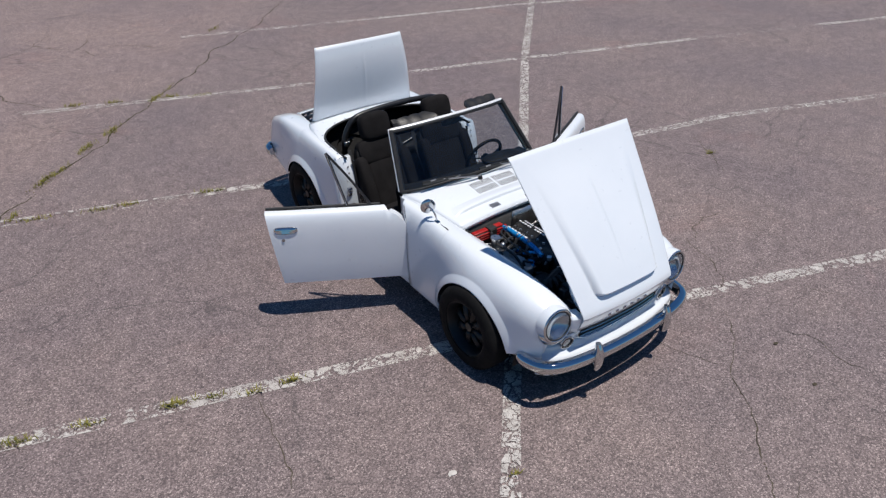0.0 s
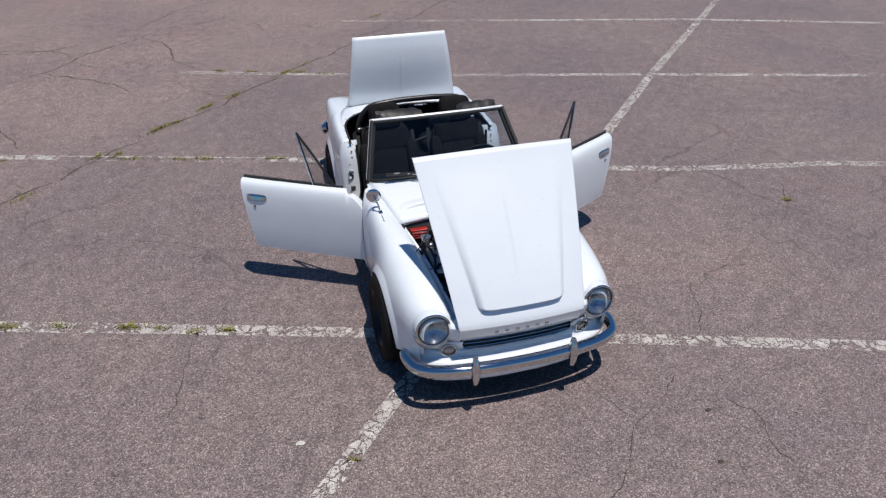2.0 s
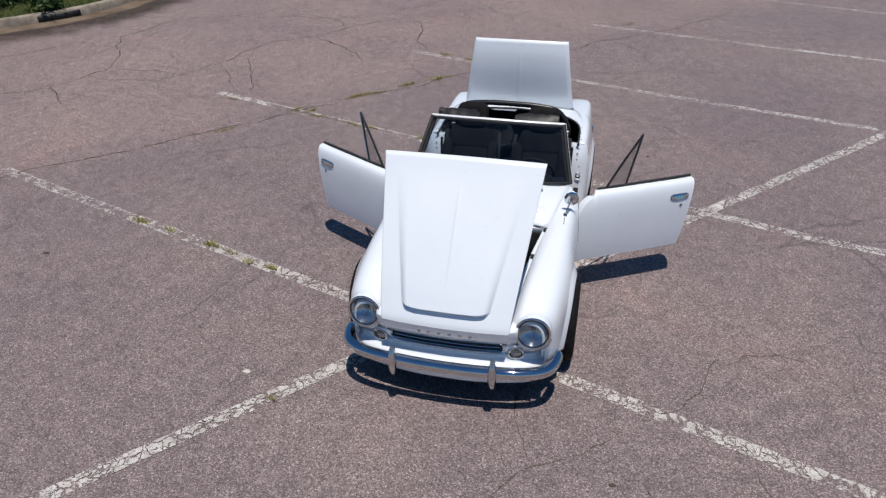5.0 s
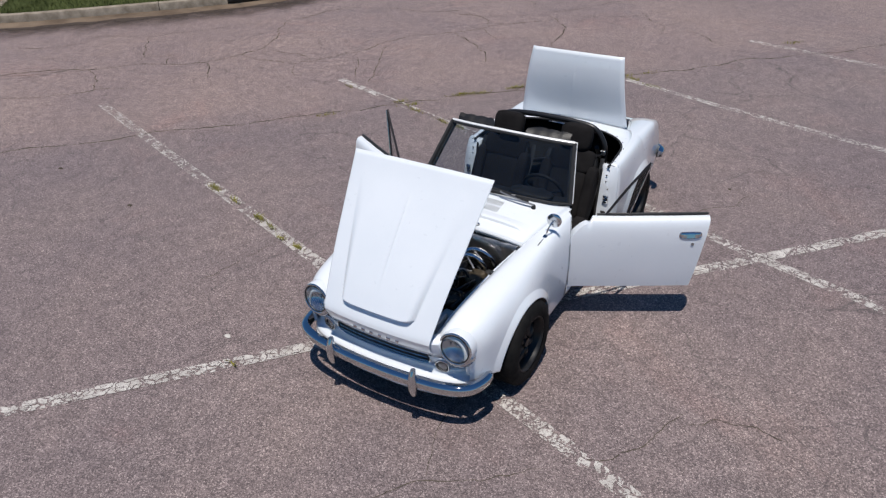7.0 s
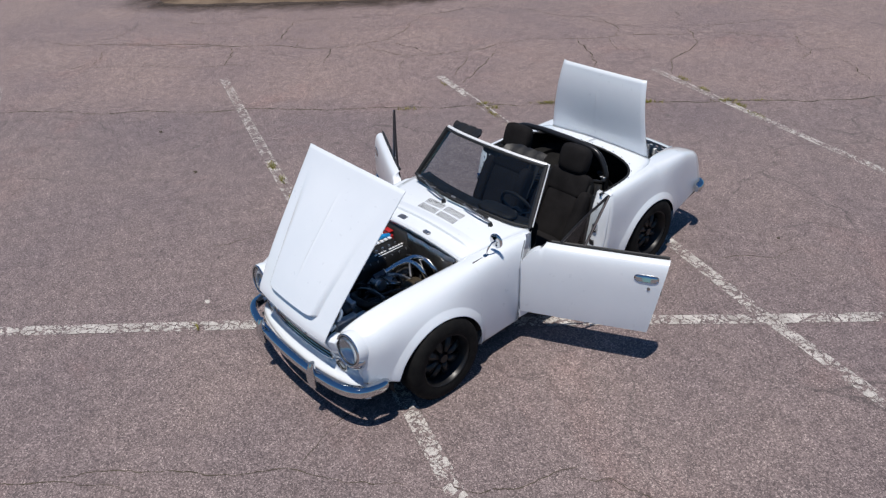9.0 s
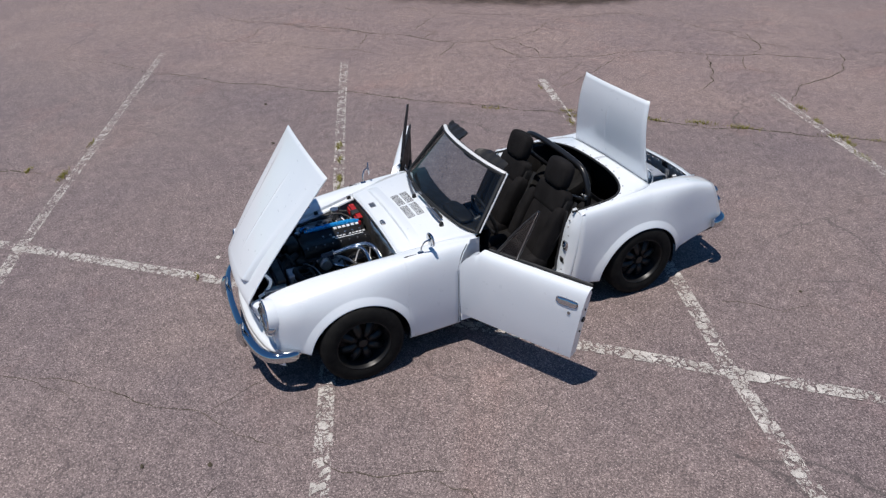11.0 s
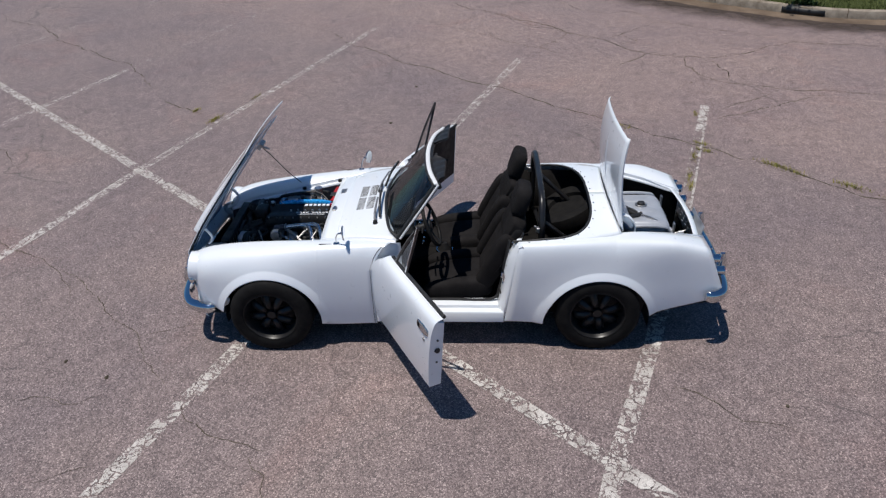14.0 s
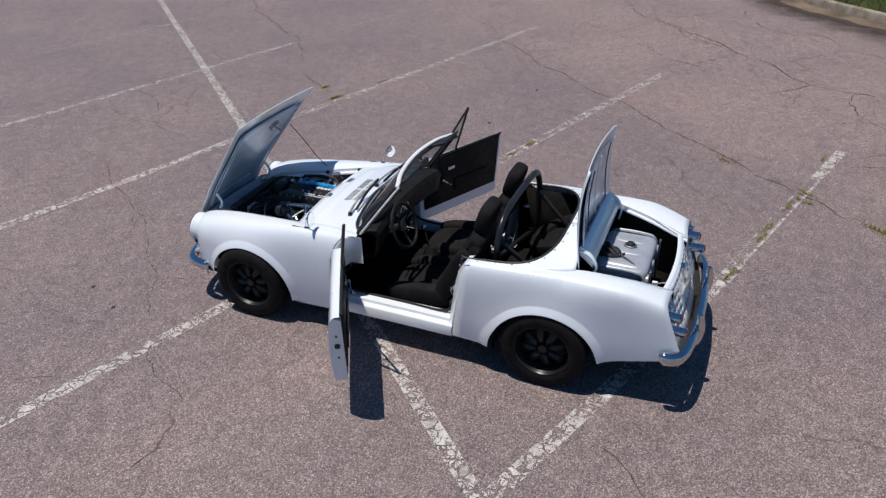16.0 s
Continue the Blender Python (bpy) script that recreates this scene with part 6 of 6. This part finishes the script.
xs = [-0.59, -0.50, -0.46]
for i in range(14):
    xs += [-0.43 + 0.0635 * i, -0.43 + 0.0635 * i + 0.032]
xs += [0.46, 0.50, 0.59]
zs = [0.315, 0.40, 0.450, 0.464, 0.505, 0.519, 0.560, 0.574, 0.615, 0.629, 0.670, 0.684, 0.725]
vs = [[bm.verts.new(tail_point(x, z)) for x in xs] for z in zs]
for j in range(len(zs) - 1):                          # rows of slots cut through the sheet
    for i in range(len(xs) - 1):
        slot = 3 <= i <= 30 and (i - 3) % 2 == 0 and j in (2, 4, 6, 8, 10) and not (abs(xs[i] + 0.019) < 0.17 and j in (4, 6, 8))
        if not slot:
            bm.faces.new((vs[j][i], vs[j][i + 1], vs[j + 1][i + 1], vs[j + 1][i]))
grid(bm, [[tail_point(x, 0.724) + Vector((0, d, 0.004 * (1 - x * x * 7) + 0.002)) for x in [-0.42 + 0.84 * k / 16 for k in range(17)]] for d in (0, -0.026, -0.034)])
tail = part("tail_panel", bm, WHITE, car, "white tail panel with rows of slots", solid=0.004)
bm = bmesh.new()
p = tail_point(0, 0.60)
box(bm, 0, p.y + 0.02, 0.60, 0.31, 0.006, 0.155, Matrix.Rotation(radians(-12), 4, "X"))
plate = part("number_plate", bm, ALU, tail, bevel=0.004)
for i in range(6):
    bm = bmesh.new()
    box(bm, -0.10 + 0.04 * i, p.y + 0.0245, 0.60, 0.022, 0.004, 0.06, Matrix.Rotation(radians(-12), 4, "X"))
    part("plate_bar", bm, BAY, tail)
for sd in (1, -1):
    for z, r, y in ((0.716, 0.016, 1.892), (0.645, 0.033, 1.946), (0.550, 0.033, 1.992)):
        p = Vector((sd * (0.542 if r > 0.03 else 0.520), y, z))
        bm = bmesh.new()
        rod(bm, p + Vector((0, -0.100, 0)), p, r, r * 0.94, 22)
        ring(bm, p, (0, 1, 0), r * 0.88, r * 0.12, 22, 6)
        tl = part("tail_lamp", bm, CHROME, car, "round tail lamp in a chrome barrel")
        bm = bmesh.new()
        ball(bm, p, r * 0.8, 0.014, r * 0.8)
        part("lens", bm, REDLENS if r > 0.03 else LENS, tl)
    # dark edge of the tail
    bm = bmesh.new()
    tube(bm, [tail_point(sd * 0.588, z) + Vector((0, 0.004, 0)) for z in (0.38, 0.46, 0.56, 0.64, 0.69)], 0.007, 6, 12)
    part("tail_seal", bm, SEAL, tail)
bm = bmesh.new()
sweep(bm, [(0.660, 1.860, 0.418), (0.652, 1.937, 0.418), (0.590, 1.994, 0.418), (0.40, 2.027, 0.418), (0, 2.046, 0.418), (-0.40, 2.027, 0.418), (-0.590, 1.994, 0.418), (-0.652, 1.937, 0.418), (-0.660, 1.860, 0.418)], PROF, 51)
rb = part("rear_bumper", bm, CHROME, car, "curved chrome rear bumper with two upright guards")
for sd in (1, -1):
    bm = bmesh.new()
    rows = []
    for i in range(9):
        t = i / 8
        z = 0.315 + 0.23 * t
        wdt = 0.024 * math.sin(math.pi * (0.12 + 0.76 * t)) ** 0.6
        dep = 0.042 * math.sin(math.pi * (0.1 + 0.8 * t)) ** 0.7
        rows.append([(sd * 0.305 + wdt * math.cos(a), 2.056 + dep * max(0, math.sin(a)) + 0.018 * min(0, math.sin(a)), z) for a in [2 * math.pi * k / 14 for k in range(14)]])
    vs = grid(bm, rows, closed=True)
    bm.faces.new(vs[0]), bm.faces.new(list(reversed(vs[-1])))
    part("bumper_guard", bm, CHROME, rb)
# underside, wheel houses and exhaust
bm = bmesh.new()
grid(bm, [[(x, y, 0.205) for x in (-0.58, 0, 0.58)] for y in (-0.76, 0, 0.75)])
# the last row reaches under the bumper to close the car's shadow there
grid(bm, [[(x * w, y - d * x * x, z) for x in (-1, -0.5, 0, 0.5, 1)] for y, z, w, d in ((0.75, 0.32, 0.40, 0), (1.48, 0.30, 0.40, 0), (1.52, 0.30, 0.64, 0), (1.80, 0.335, 0.632, 0), (1.90, 0.345, 0.625, 0), (2.04, 0.375, 0.640, 0.070))])
part("underbody", bm, BAY, car, solid=0.004)
# unseen box added under the tail to keep sky light off the ground
bm = bmesh.new()
box(bm, 0, 1.62, 0.255, 0.74, 0.50, 0.14)
part("under_tail_light_block", bm, BAY, car, bevel=0.03)
bm = bmesh.new()
rod(bm, (-0.58, 1.135, 0.289), (0.58, 1.135, 0.289), 0.04, None, 14)
ball(bm, (0, 1.135, 0.289), 0.12, 0.14, 0.12)
part("rear_axle", bm, BAY, car)
bm = bmesh.new()
grid(bm, [[(x, y, 0.215) for x in (-0.56, 0, 0.56)] for y in (-1.74, -1.48, -0.76)])
part("engine_undertray", bm, BAY, car, solid=0.004)
for sd in (1, -1):
    for (cy, cz), r in ((FA, RFA), (RA, RRA)):
        bm = bmesh.new()
        grid(bm, [[(sd * x, cy + (r + 0.006) * math.cos(a), cz + (r + 0.006) * math.sin(a)) for x in (0.46, 0.58, 0.655)] for a in [math.pi * (-0.06 + 1.12 * k / 20) for k in range(21)]])
        vs = [(sd * 0.46, cy + (r + 0.006) * math.cos(a), cz + (r + 0.006) * math.sin(a)) for a in [math.pi * (-0.06 + 1.12 * k / 20) for k in range(21)]]
        bm.faces.new([bm.verts.new(v) for v in vs])
        part("wheel_house", bm, BAY, car, smooth=False)
bm = bmesh.new()
tube(bm, [(-0.2, 0.8, 0.24), (-0.25, 1.4, 0.25), (-0.25, 1.95, 0.26)], 0.028, 10, 10)
part("exhaust_tailpipe", bm, STEEL, car)


# ---- cracks, weeds and marks on the asphalt ----
CRACKS = []                                          # one entry for each crack built so far


def crack(width, *points):
    """A jagged open crack, filled with dirt, by way of points: it wanders, pinches shut and opens again."""
    CRACKS.append(width)
    rnd = random.Random(len(CRACKS))
    P = [Vector((x, y, 0.0025)) for x, y in points]
    amp = 0.10
    for _ in range(9):                                # break each stretch again and again beside its middle
        if max((b - a).length for a, b in zip(P, P[1:])) < 0.045:
            break
        out = [P[0]]
        for a, b in zip(P, P[1:]):
            d = b - a
            if d.length > 0.045:
                out.append(a.lerp(b, rnd.uniform(0.4, 0.6)) + Vector((-d.y, d.x, 0)) * rnd.uniform(-amp, amp))
            out.append(b)
        P = out
    bm = bmesh.new()
    rows, w = [], width
    for i, p in enumerate(P):
        d = P[min(i + 1, len(P) - 1)] - P[max(i - 1, 0)]
        n = Vector((-d.y, d.x, 0)).normalized()
        w = 0.72 * w + 0.28 * width * rnd.choice((0.05, 0.5, 0.9, 1.3, 2.1))
        taper = 0.3 + 0.7 * min(1, 8 * i / len(P), 8 * (len(P) - 1 - i) / len(P))
        rows.append([p + n * w * taper / 2, p - n * w * taper / 2])
    grid(bm, rows)
    ob = part("asphalt_crack", bm, TAR, None, smooth=False)
    return tagged(ob, "dark open crack in the worn asphalt", "crack", "cracks in the asphalt", "structure")


def tuft(x, y, r, n, seed, along=(1.0, 0.0), h=0.04):
    """A patch of small weed blades round (x, y), drawn out along a crack or a line's edge."""
    rnd = random.Random(seed)
    a = Vector((along[0], along[1], 0)).normalized()
    c = Vector((-a.y, a.x, 0))
    bm = bmesh.new()
    for _ in range(n):
        p = Vector((x, y, 0.0005)) + a * rnd.gauss(0, r * 0.6) + c * rnd.gauss(0, r * 0.16)
        b = rnd.uniform(0, 6.283)
        lean = Vector((math.cos(b), math.sin(b), 0)) * rnd.uniform(0.4, 1.5)
        hh = h * rnd.uniform(0.25, 1.0)
        s_ = Vector((-lean.y, lean.x, 0)).normalized() * rnd.uniform(0.0015, 0.004)
        v = [bm.verts.new(q) for q in (p - s_, p + s_, p + lean * hh * 0.5 + s_ * 0.8 + Vector((0, 0, hh * 0.7)), p + lean * hh + Vector((0, 0, hh)), p + lean * hh * 0.5 - s_ * 0.8 + Vector((0, 0, hh * 0.7)))]
        bm.faces.new(v)
    ob = part("weed_tuft", bm, WEED, None, smooth=False)
    return tagged(ob, "small tuft of yellow-green weeds growing in a crack", "weeds", "weeds in the cracks", "stuff")


# the long seam beyond the car, and the one beside the drive lane
crack(0.015, (-6.2, 0.3), (-4.34, 2.15), (-3.33, 3.15), (-2.49, 4.05), (-1.75, 4.89), (-1.30, 5.42), (-0.90, 5.87), (-0.40, 6.45), (0.16, 7.03), (0.50, 7.48), (1.23, 8.30), (1.83, 8.96), (2.33, 9.52), (3.37, 10.72), (5.4, 13.3))
crack(0.016, (-9.3, 2.2), (-7.60, 3.42), (-6.80, 4.20), (-5.31, 5.48), (-4.83, 6.05), (-4.46, 6.24), (-3.96, 6.62), (-3.80, 7.08), (-3.70, 7.50), (-3.95, 8.15), (-4.37, 8.62), (-4.62, 9.10), (-4.45, 9.50), (-4.28, 10.37), (-3.3, 10.75), (-2.42, 10.94), (-1.52, 10.99), (-1.15, 11.15), (-0.62, 11.60))
# branches beside the lane
crack(0.010, (-6.37, 2.80), (-5.95, 3.16), (-6.01, 3.47), (-6.31, 3.70), (-6.74, 3.90))
crack(0.010, (-6.06, 3.2), (-5.48, 3.75), (-5.21, 4.12), (-4.86, 4.32), (-4.54, 4.66), (-4.37, 4.99), (-3.97, 5.30))
crack(0.010, (-5.31, 5.48), (-4.99, 5.38), (-4.57, 5.08), (-4.40, 4.96))
crack(0.011, (-3.96, 6.62), (-3.63, 6.38), (-3.35, 6.12))
crack(0.011, (-8.5, 5.35), (-7.50, 5.62), (-7.05, 5.88), (-6.76, 6.28), (-6.84, 6.80), (-6.40, 7.02), (-6.02, 7.12))
crack(0.013, (-4.94, 6.18), (-5.12, 6.38), (-5.55, 6.72), (-6.02, 7.12), (-5.86, 7.48), (-5.50, 7.88), (-5.25, 8.33), (-4.9, 8.7))
crack(0.013, (-3.80, 7.20), (-3.36, 7.10), (-2.91, 7.19), (-2.63, 7.35), (-2.40, 7.81), (-2.20, 8.20), (-2.13, 8.88), (-1.96, 9.40), (-1.47, 9.83), (-1.26, 10.09), (-0.84, 10.77), (-0.37, 11.24), (-0.08, 11.70))
crack(0.009, (-3.68, 7.32), (-3.49, 7.55), (-3.04, 7.64), (-2.60, 7.52))
crack(0.009, (-2.69, 7.25), (-2.46, 6.93), (-2.2, 6.75))
crack(0.009, (-7.44, 3.64), (-7.34, 4.16), (-7.59, 4.55), (-7.99, 4.95))
crack(0.010, (-5.20, 5.60), (-5.65, 5.15), (-6.10, 4.72), (-6.9, 4.2))
crack(0.009, (-4.40, 6.20), (-4.75, 6.6), (-5.12, 6.40))
crack(0.012, (-1.47, 9.83), (-1.10, 9.60), (-0.78, 9.38), (-0.45, 9.11), (-0.13, 8.60))
crack(0.010, (-1.16, 10.27), (-0.83, 9.97), (-0.60, 9.82), (-0.17, 10.11))
crack(0.010, (-1.08, 10.38), (-1.34, 10.78), (-1.70, 10.98), (-2.11, 11.18), (-2.50, 10.85))
crack(0.012, (-0.58, 11.58), (-0.22, 11.28), (0.04, 11.00), (0.22, 10.50), (0.26, 10.00), (0.44, 9.76), (0.70, 9.40))
crack(0.012, (-0.70, 11.70), (-0.34, 12.09), (-0.10, 12.55), (0.32, 13.25), (0.9, 13.9))
crack(0.010, (-1.69, 12.64), (-1.23, 12.32), (-1.09, 12.05), (-0.78, 11.88))
crack(0.012, (0.88, 12.45), (1.15, 12.05), (1.50, 11.80), (1.57, 11.45), (1.62, 11.30))
crack(0.009, (1.50, 11.80), (1.72, 12.31), (1.88, 12.57))
crack(0.009, (0.94, 12.32), (1.06, 12.56), (1.27, 12.93), (1.47, 12.90))
crack(0.010, (1.85, 11.68), (2.12, 11.57), (2.41, 11.27), (2.71, 11.01))
crack(0.010, (-0.05, 11.74), (0.45, 11.95), (0.94, 12.32))
crack(0.012, (-1.97, 8.74), (-1.62, 7.95), (-1.34, 7.46), (-1.12, 7.06))
crack(0.009, (-2.06, 7.95), (-1.70, 7.55), (-1.44, 7.18))
# finer ones near the car
crack(0.006, (4.01, 2.16), (3.90, 2.04), (3.76, 1.89), (3.49, 1.73), (3.35, 1.55), (3.19, 1.32), (2.95, 1.09), (2.60, 0.62))
crack(0.004, (3.31, 2.42), (3.33, 2.10), (3.41, 1.92), (3.49, 1.73))
crack(0.005, (4.57, 3.02), (4.47, 2.69), (4.32, 2.42), (4.10, 2.25))
crack(0.005, (4.11, 1.78), (4.22, 1.65), (4.22, 1.52), (4.16, 1.31), (4.21, 1.22))
crack(0.004, (4.73, 2.02), (4.80, 1.86), (4.88, 1.70))
crack(0.005, (6.34, 4.38), (6.17, 3.99), (5.9, 3.6))
crack(0.005, (0.84, 3.24), (0.79, 2.74), (0.72, 2.45))
crack(0.005, (5.17, 3.10), (4.99, 3.13), (4.75, 3.07), (4.6, 2.9))
crack(0.006, (3.85, 5.55), (4.16, 5.94), (4.22, 6.25))
crack(0.006, (3.00, 0.92), (2.35, 0.15), (1.93, -0.47), (1.6, -1.3))
crack(0.015, (-1.75, -0.30), (-1.60, -0.12), (-1.42, 0.18), (-1.22, 0.45))
crack(0.014, (-7.39, -6.55), (-5.55, -4.11), (-3.66, -1.83), (-2.9, -1.15), (-2.2, -0.6))
crack(0.010, (-0.21, -2.16), (0.03, -1.5), (0.35, -1.25))
rnd = random.Random(11)
SEAM_WAY, BAY_WAY = (0.66, 0.75), (0.96, -0.27)
for i, (x, y, r, n) in enumerate(((-0.09, 6.64, 0.10, 70), (0.30, 7.30, 0.16, 170), (0.49, 7.46, 0.12, 70), (0.80, 7.88, 0.15, 140), (1.15, 8.22, 0.14, 120), (1.83, 8.98, 0.12, 110), (3.55, 11.71, 0.15, 60), (-0.82, 5.83, 0.14, 60), (-0.28, 6.66, 0.08, 70), (2.1, 9.28, 0.12, 40))):
    tuft(x, y, r, n, 200 + i, SEAM_WAY)
for i, (x, y, r, n) in enumerate(((2.02, 8.93, 0.12, 80), (0.94, 9.30, 0.10, 70), (1.39, 9.13, 0.10, 70), (2.35, 8.78, 0.14, 50), (0.83, 6.31, 0.09, 60), (1.49, 6.15, 0.08, 50), (1.61, 6.11, 0.07, 50), (0.09, 6.50, 0.12, 60), (0.57, 6.36, 0.10, 50), (-1.25, 6.80, 0.05, 30))):
    tuft(x, y, r, n, 220 + i, BAY_WAY)
for i, (x, y, r, n) in enumerate(((1.08, 3.26, 0.05, 70), (0.84, 3.30, 0.06, 50), (0.40, 3.47, 0.08, 110), (-0.09, 3.60, 0.08, 50), (-0.46, 3.69, 0.12, 110), (0.62, 3.40, 0.05, 30), (1.78, 1.86, 0.03, 24), (6.15, 3.97, 0.04, 40), (-1.03, 0.68, 0.12, 150), (-1.36, 0.30, 0.07, 70), (-1.9, 0.95, 0.10, 50))):
    tuft(x, y, r, n, 240 + i, BAY_WAY)
# small litter: dark leaves and a pale fleck
for i, (x, y, r, m) in enumerate(((-0.92, 3.00, 0.032, TAR), (3.954, 1.713, 0.020, TAR), (3.80, 1.33, 0.018, TAR), (4.01, 6.25, 0.016, TAR), (-2.35, 3.16, 0.030, TAR), (1.50, 2.06, 0.028, FLECK))):
    bm = bmesh.new()
    ball(bm, (0, 0, 0), r, r * 0.6, 0.006, 9, 5)
    for v in bm.verts:
        v.co += Vector((rnd.uniform(-1, 1), rnd.uniform(-1, 1), 0)) * r * 0.25
    ob = part("litter", bm, m, None, smooth=False)
    ob.location = (x, y, 0.005)
    tagged(ob, "small dry leaf lying on the asphalt" if m is TAR else "pale fleck of old paint on the asphalt", "litter")

# ---- kerb and lawn beyond the lot ----
KERB = resample(spline([(-34, 25, 0), (-14, 9.75, 0), (-11.2, 7.55, 0), (-10.35, 6.86, 0), (-9.92, 6.50, 0), (-9.62, 6.38, 0), (-9.30, 6.50, 0), (-8.6, 7.20, 0), (-7.6, 8.32, 0), (-6.9, 9.12, 0), (-6.38, 9.82, 0), (-6.08, 10.45, 0), (-5.97, 11.1, 0), (-6.05, 11.9, 0), (-6.4, 12.9, 0), (-8, 15.6, 0), (-14, 24, 0), (-30, 44, 0)], 600), 420)


def beside(i, d, z):
    t = (KERB[min(i + 1, len(KERB) - 1)] - KERB[max(i - 1, 0)]).normalized()
    return KERB[i] + Vector((-t.y, t.x, 0)) * d + Vector((0, 0, z))


bm = bmesh.new()
rnd = random.Random(8)
rag = [rnd.uniform(0.8, 1.25) for _ in KERB]
grid(bm, [[beside(i, -0.36 * (rag[i] + rag[i - 1]) / 2, 0.004), beside(i, -0.18, 0.006), beside(i, 0.004, 0.009)] for i in range(len(KERB))])
tagged(part("gutter", bm, SAND, None, smooth=False), "tan concrete gutter strip along the kerb", "gutter", kind="structure")
bm = bmesh.new()
grid(bm, [[beside(i, -1.25 * rag[i], 0.0025), beside(i, -0.8, 0.003), beside(i, -0.30, 0.003)] for i in range(len(KERB))])
silt = part("silt_stain", bm, SILT, None, smooth=False)
across_uv(silt, 3)
tagged(silt, "dark brown silt washed along the gutter", "stain", kind="structure")
kerb = new("kerb")
tagged(kerb, "weathered concrete kerb round the lawn", "kerb", kind="structure")
for a in range(0, len(KERB) - 1, 13):
    b = min(a + 13, len(KERB) - 1)
    bm = bmesh.new()
    vs = grid(bm, [[beside(i, d, z) for d, z in ((0, -0.02), (0.012, 0.10), (0.030, 0.140), (0.060, 0.152), (0.150, 0.152), (0.165, 0.10))] for i in range(a, b + 1)])
    bm.faces.new(vs[0]), bm.faces.new(list(reversed(vs[-1])))
    for v in list(vs[-1]):
        v.co += (KERB[a] - KERB[b]).normalized() * 0.010
    part("kerb_stone", bm, CONCRETE, kerb)
j = min(range(len(KERB)), key=lambda q: (KERB[q] - Vector((-6.38, 9.82, 0))).length)
bm = bmesh.new()
grid(bm, [[beside(i, -0.006, z) for i in range(j - 2, j + 3)] for z in (0.02, 0.07, 0.12)])
tagged(part("drain_inlet", bm, SEAL, None, solid=0.01), "dark drain opening in the kerb face", "drain", kind="structure")
bm = bmesh.new()
grid(bm, [[beside(i, 0.15, 0.135), beside(i, 0.6, 0.15), beside(i, 0.6, 0.15) + Vector((-1.6, 1.2, 0.02)), beside(i, 0.6, 0.15) + Vector((-11, 8.2, 0.3)), beside(i, 0.6, 0.15) + Vector((-62, 46, 0.5))] for i in range(len(KERB))])
tagged(part("lawn_bank", bm, SOIL, None), "dark earth and grass behind the kerb", "lawn", kind="structure")
rnd = random.Random(5)
bm = bmesh.new()
near = [i for i, p in enumerate(KERB) if -13 < p.x < -5 and 1 < p.y < 16]
for _ in range(16000):
    i = rnd.choice(near)
    p = beside(i, 0.17 + 2.2 * rnd.random() ** 1.6, 0.13) + (KERB[min(i + 1, len(KERB) - 1)] - KERB[i]) * rnd.random()
    b = rnd.uniform(0, 6.283)
    lean = Vector((math.cos(b), math.sin(b), 0)) * rnd.uniform(0.2, 0.9)
    h = rnd.uniform(0.04, 0.13)
    s_ = Vector((-lean.y, lean.x, 0)).normalized() * 0.005
    bm.faces.new([bm.verts.new(q) for q in (p - s_, p + s_, p + lean * h + Vector((0, 0, h)))])
tagged(part("grass", bm, GRASS, None, smooth=False), "rough green grass behind the kerb", "grass", kind="stuff")


def shrub(x, y, z, r, h, n, seed):
    """A low shrub: stems and many small leaves."""
    rnd = random.Random(seed)
    root = new("shrub")
    root.location = (x, y, z)
    tagged(root, "dark green leafy shrub overhanging the kerb", "shrub", "shrubs behind the kerb")
    bm = bmesh.new()
    tips = []
    for _ in range(9):
        a = rnd.uniform(0, 6.283)
        e = Vector((math.cos(a) * r * rnd.uniform(0.3, 0.8), math.sin(a) * r * rnd.uniform(0.3, 0.8), h * rnd.uniform(0.4, 0.85)))
        tube(bm, [(0, 0, -0.02), e * 0.5 + Vector((0, 0, 0.05)), e], lambda t: 0.012 * (1 - 0.7 * t), 5, 5)
        tips.append(e)
    part("stems", bm, BRASS, root)
    bm = bmesh.new()
    for _ in range(n):
        c = rnd.choice(tips) + Vector((rnd.gauss(0, r * 0.28), rnd.gauss(0, r * 0.28), rnd.gauss(0, h * 0.22)))
        c.z = max(c.z, -z + 0.02) if c.z < 0.02 else c.z
        u = Vector((rnd.gauss(0, 1), rnd.gauss(0, 1), rnd.gauss(0, 0.6))).normalized()
        w = u.cross(Vector((rnd.gauss(0, 1), rnd.gauss(0, 1), rnd.gauss(0, 1)))).normalized()
        L = rnd.uniform(0.03, 0.06)
        bm.faces.new([bm.verts.new(q) for q in (c - u * L, c + w * L * 0.4, c + u * L, c - w * L * 0.4)])
    tagged(part("leaves", bm, LEAF, root, smooth=False), kind="stuff")


for i, (d, r, h, k) in enumerate(((0.22, 0.28, 0.26, 900), (1.5, 0.7, 0.8, 2200), (1.3, 0.6, 0.6, 1800), (1.9, 0.9, 1.0, 2600), (1.6, 0.7, 0.7, 2000), (1.8, 0.8, 0.9, 2200), (2.2, 0.9, 1.0, 2200))):
    tx = (-6.5, -6.2, -6.9, -7.4, -8.3, -8.9, -7.9)[i]
    j = min(range(len(KERB)), key=lambda q: abs(KERB[q].x - tx) + (0 if KERB[q].y < 12 else 99))
    p = beside(j, d, 0)
    shrub(p.x, p.y, 0.15, r, h, k, 60 + i)
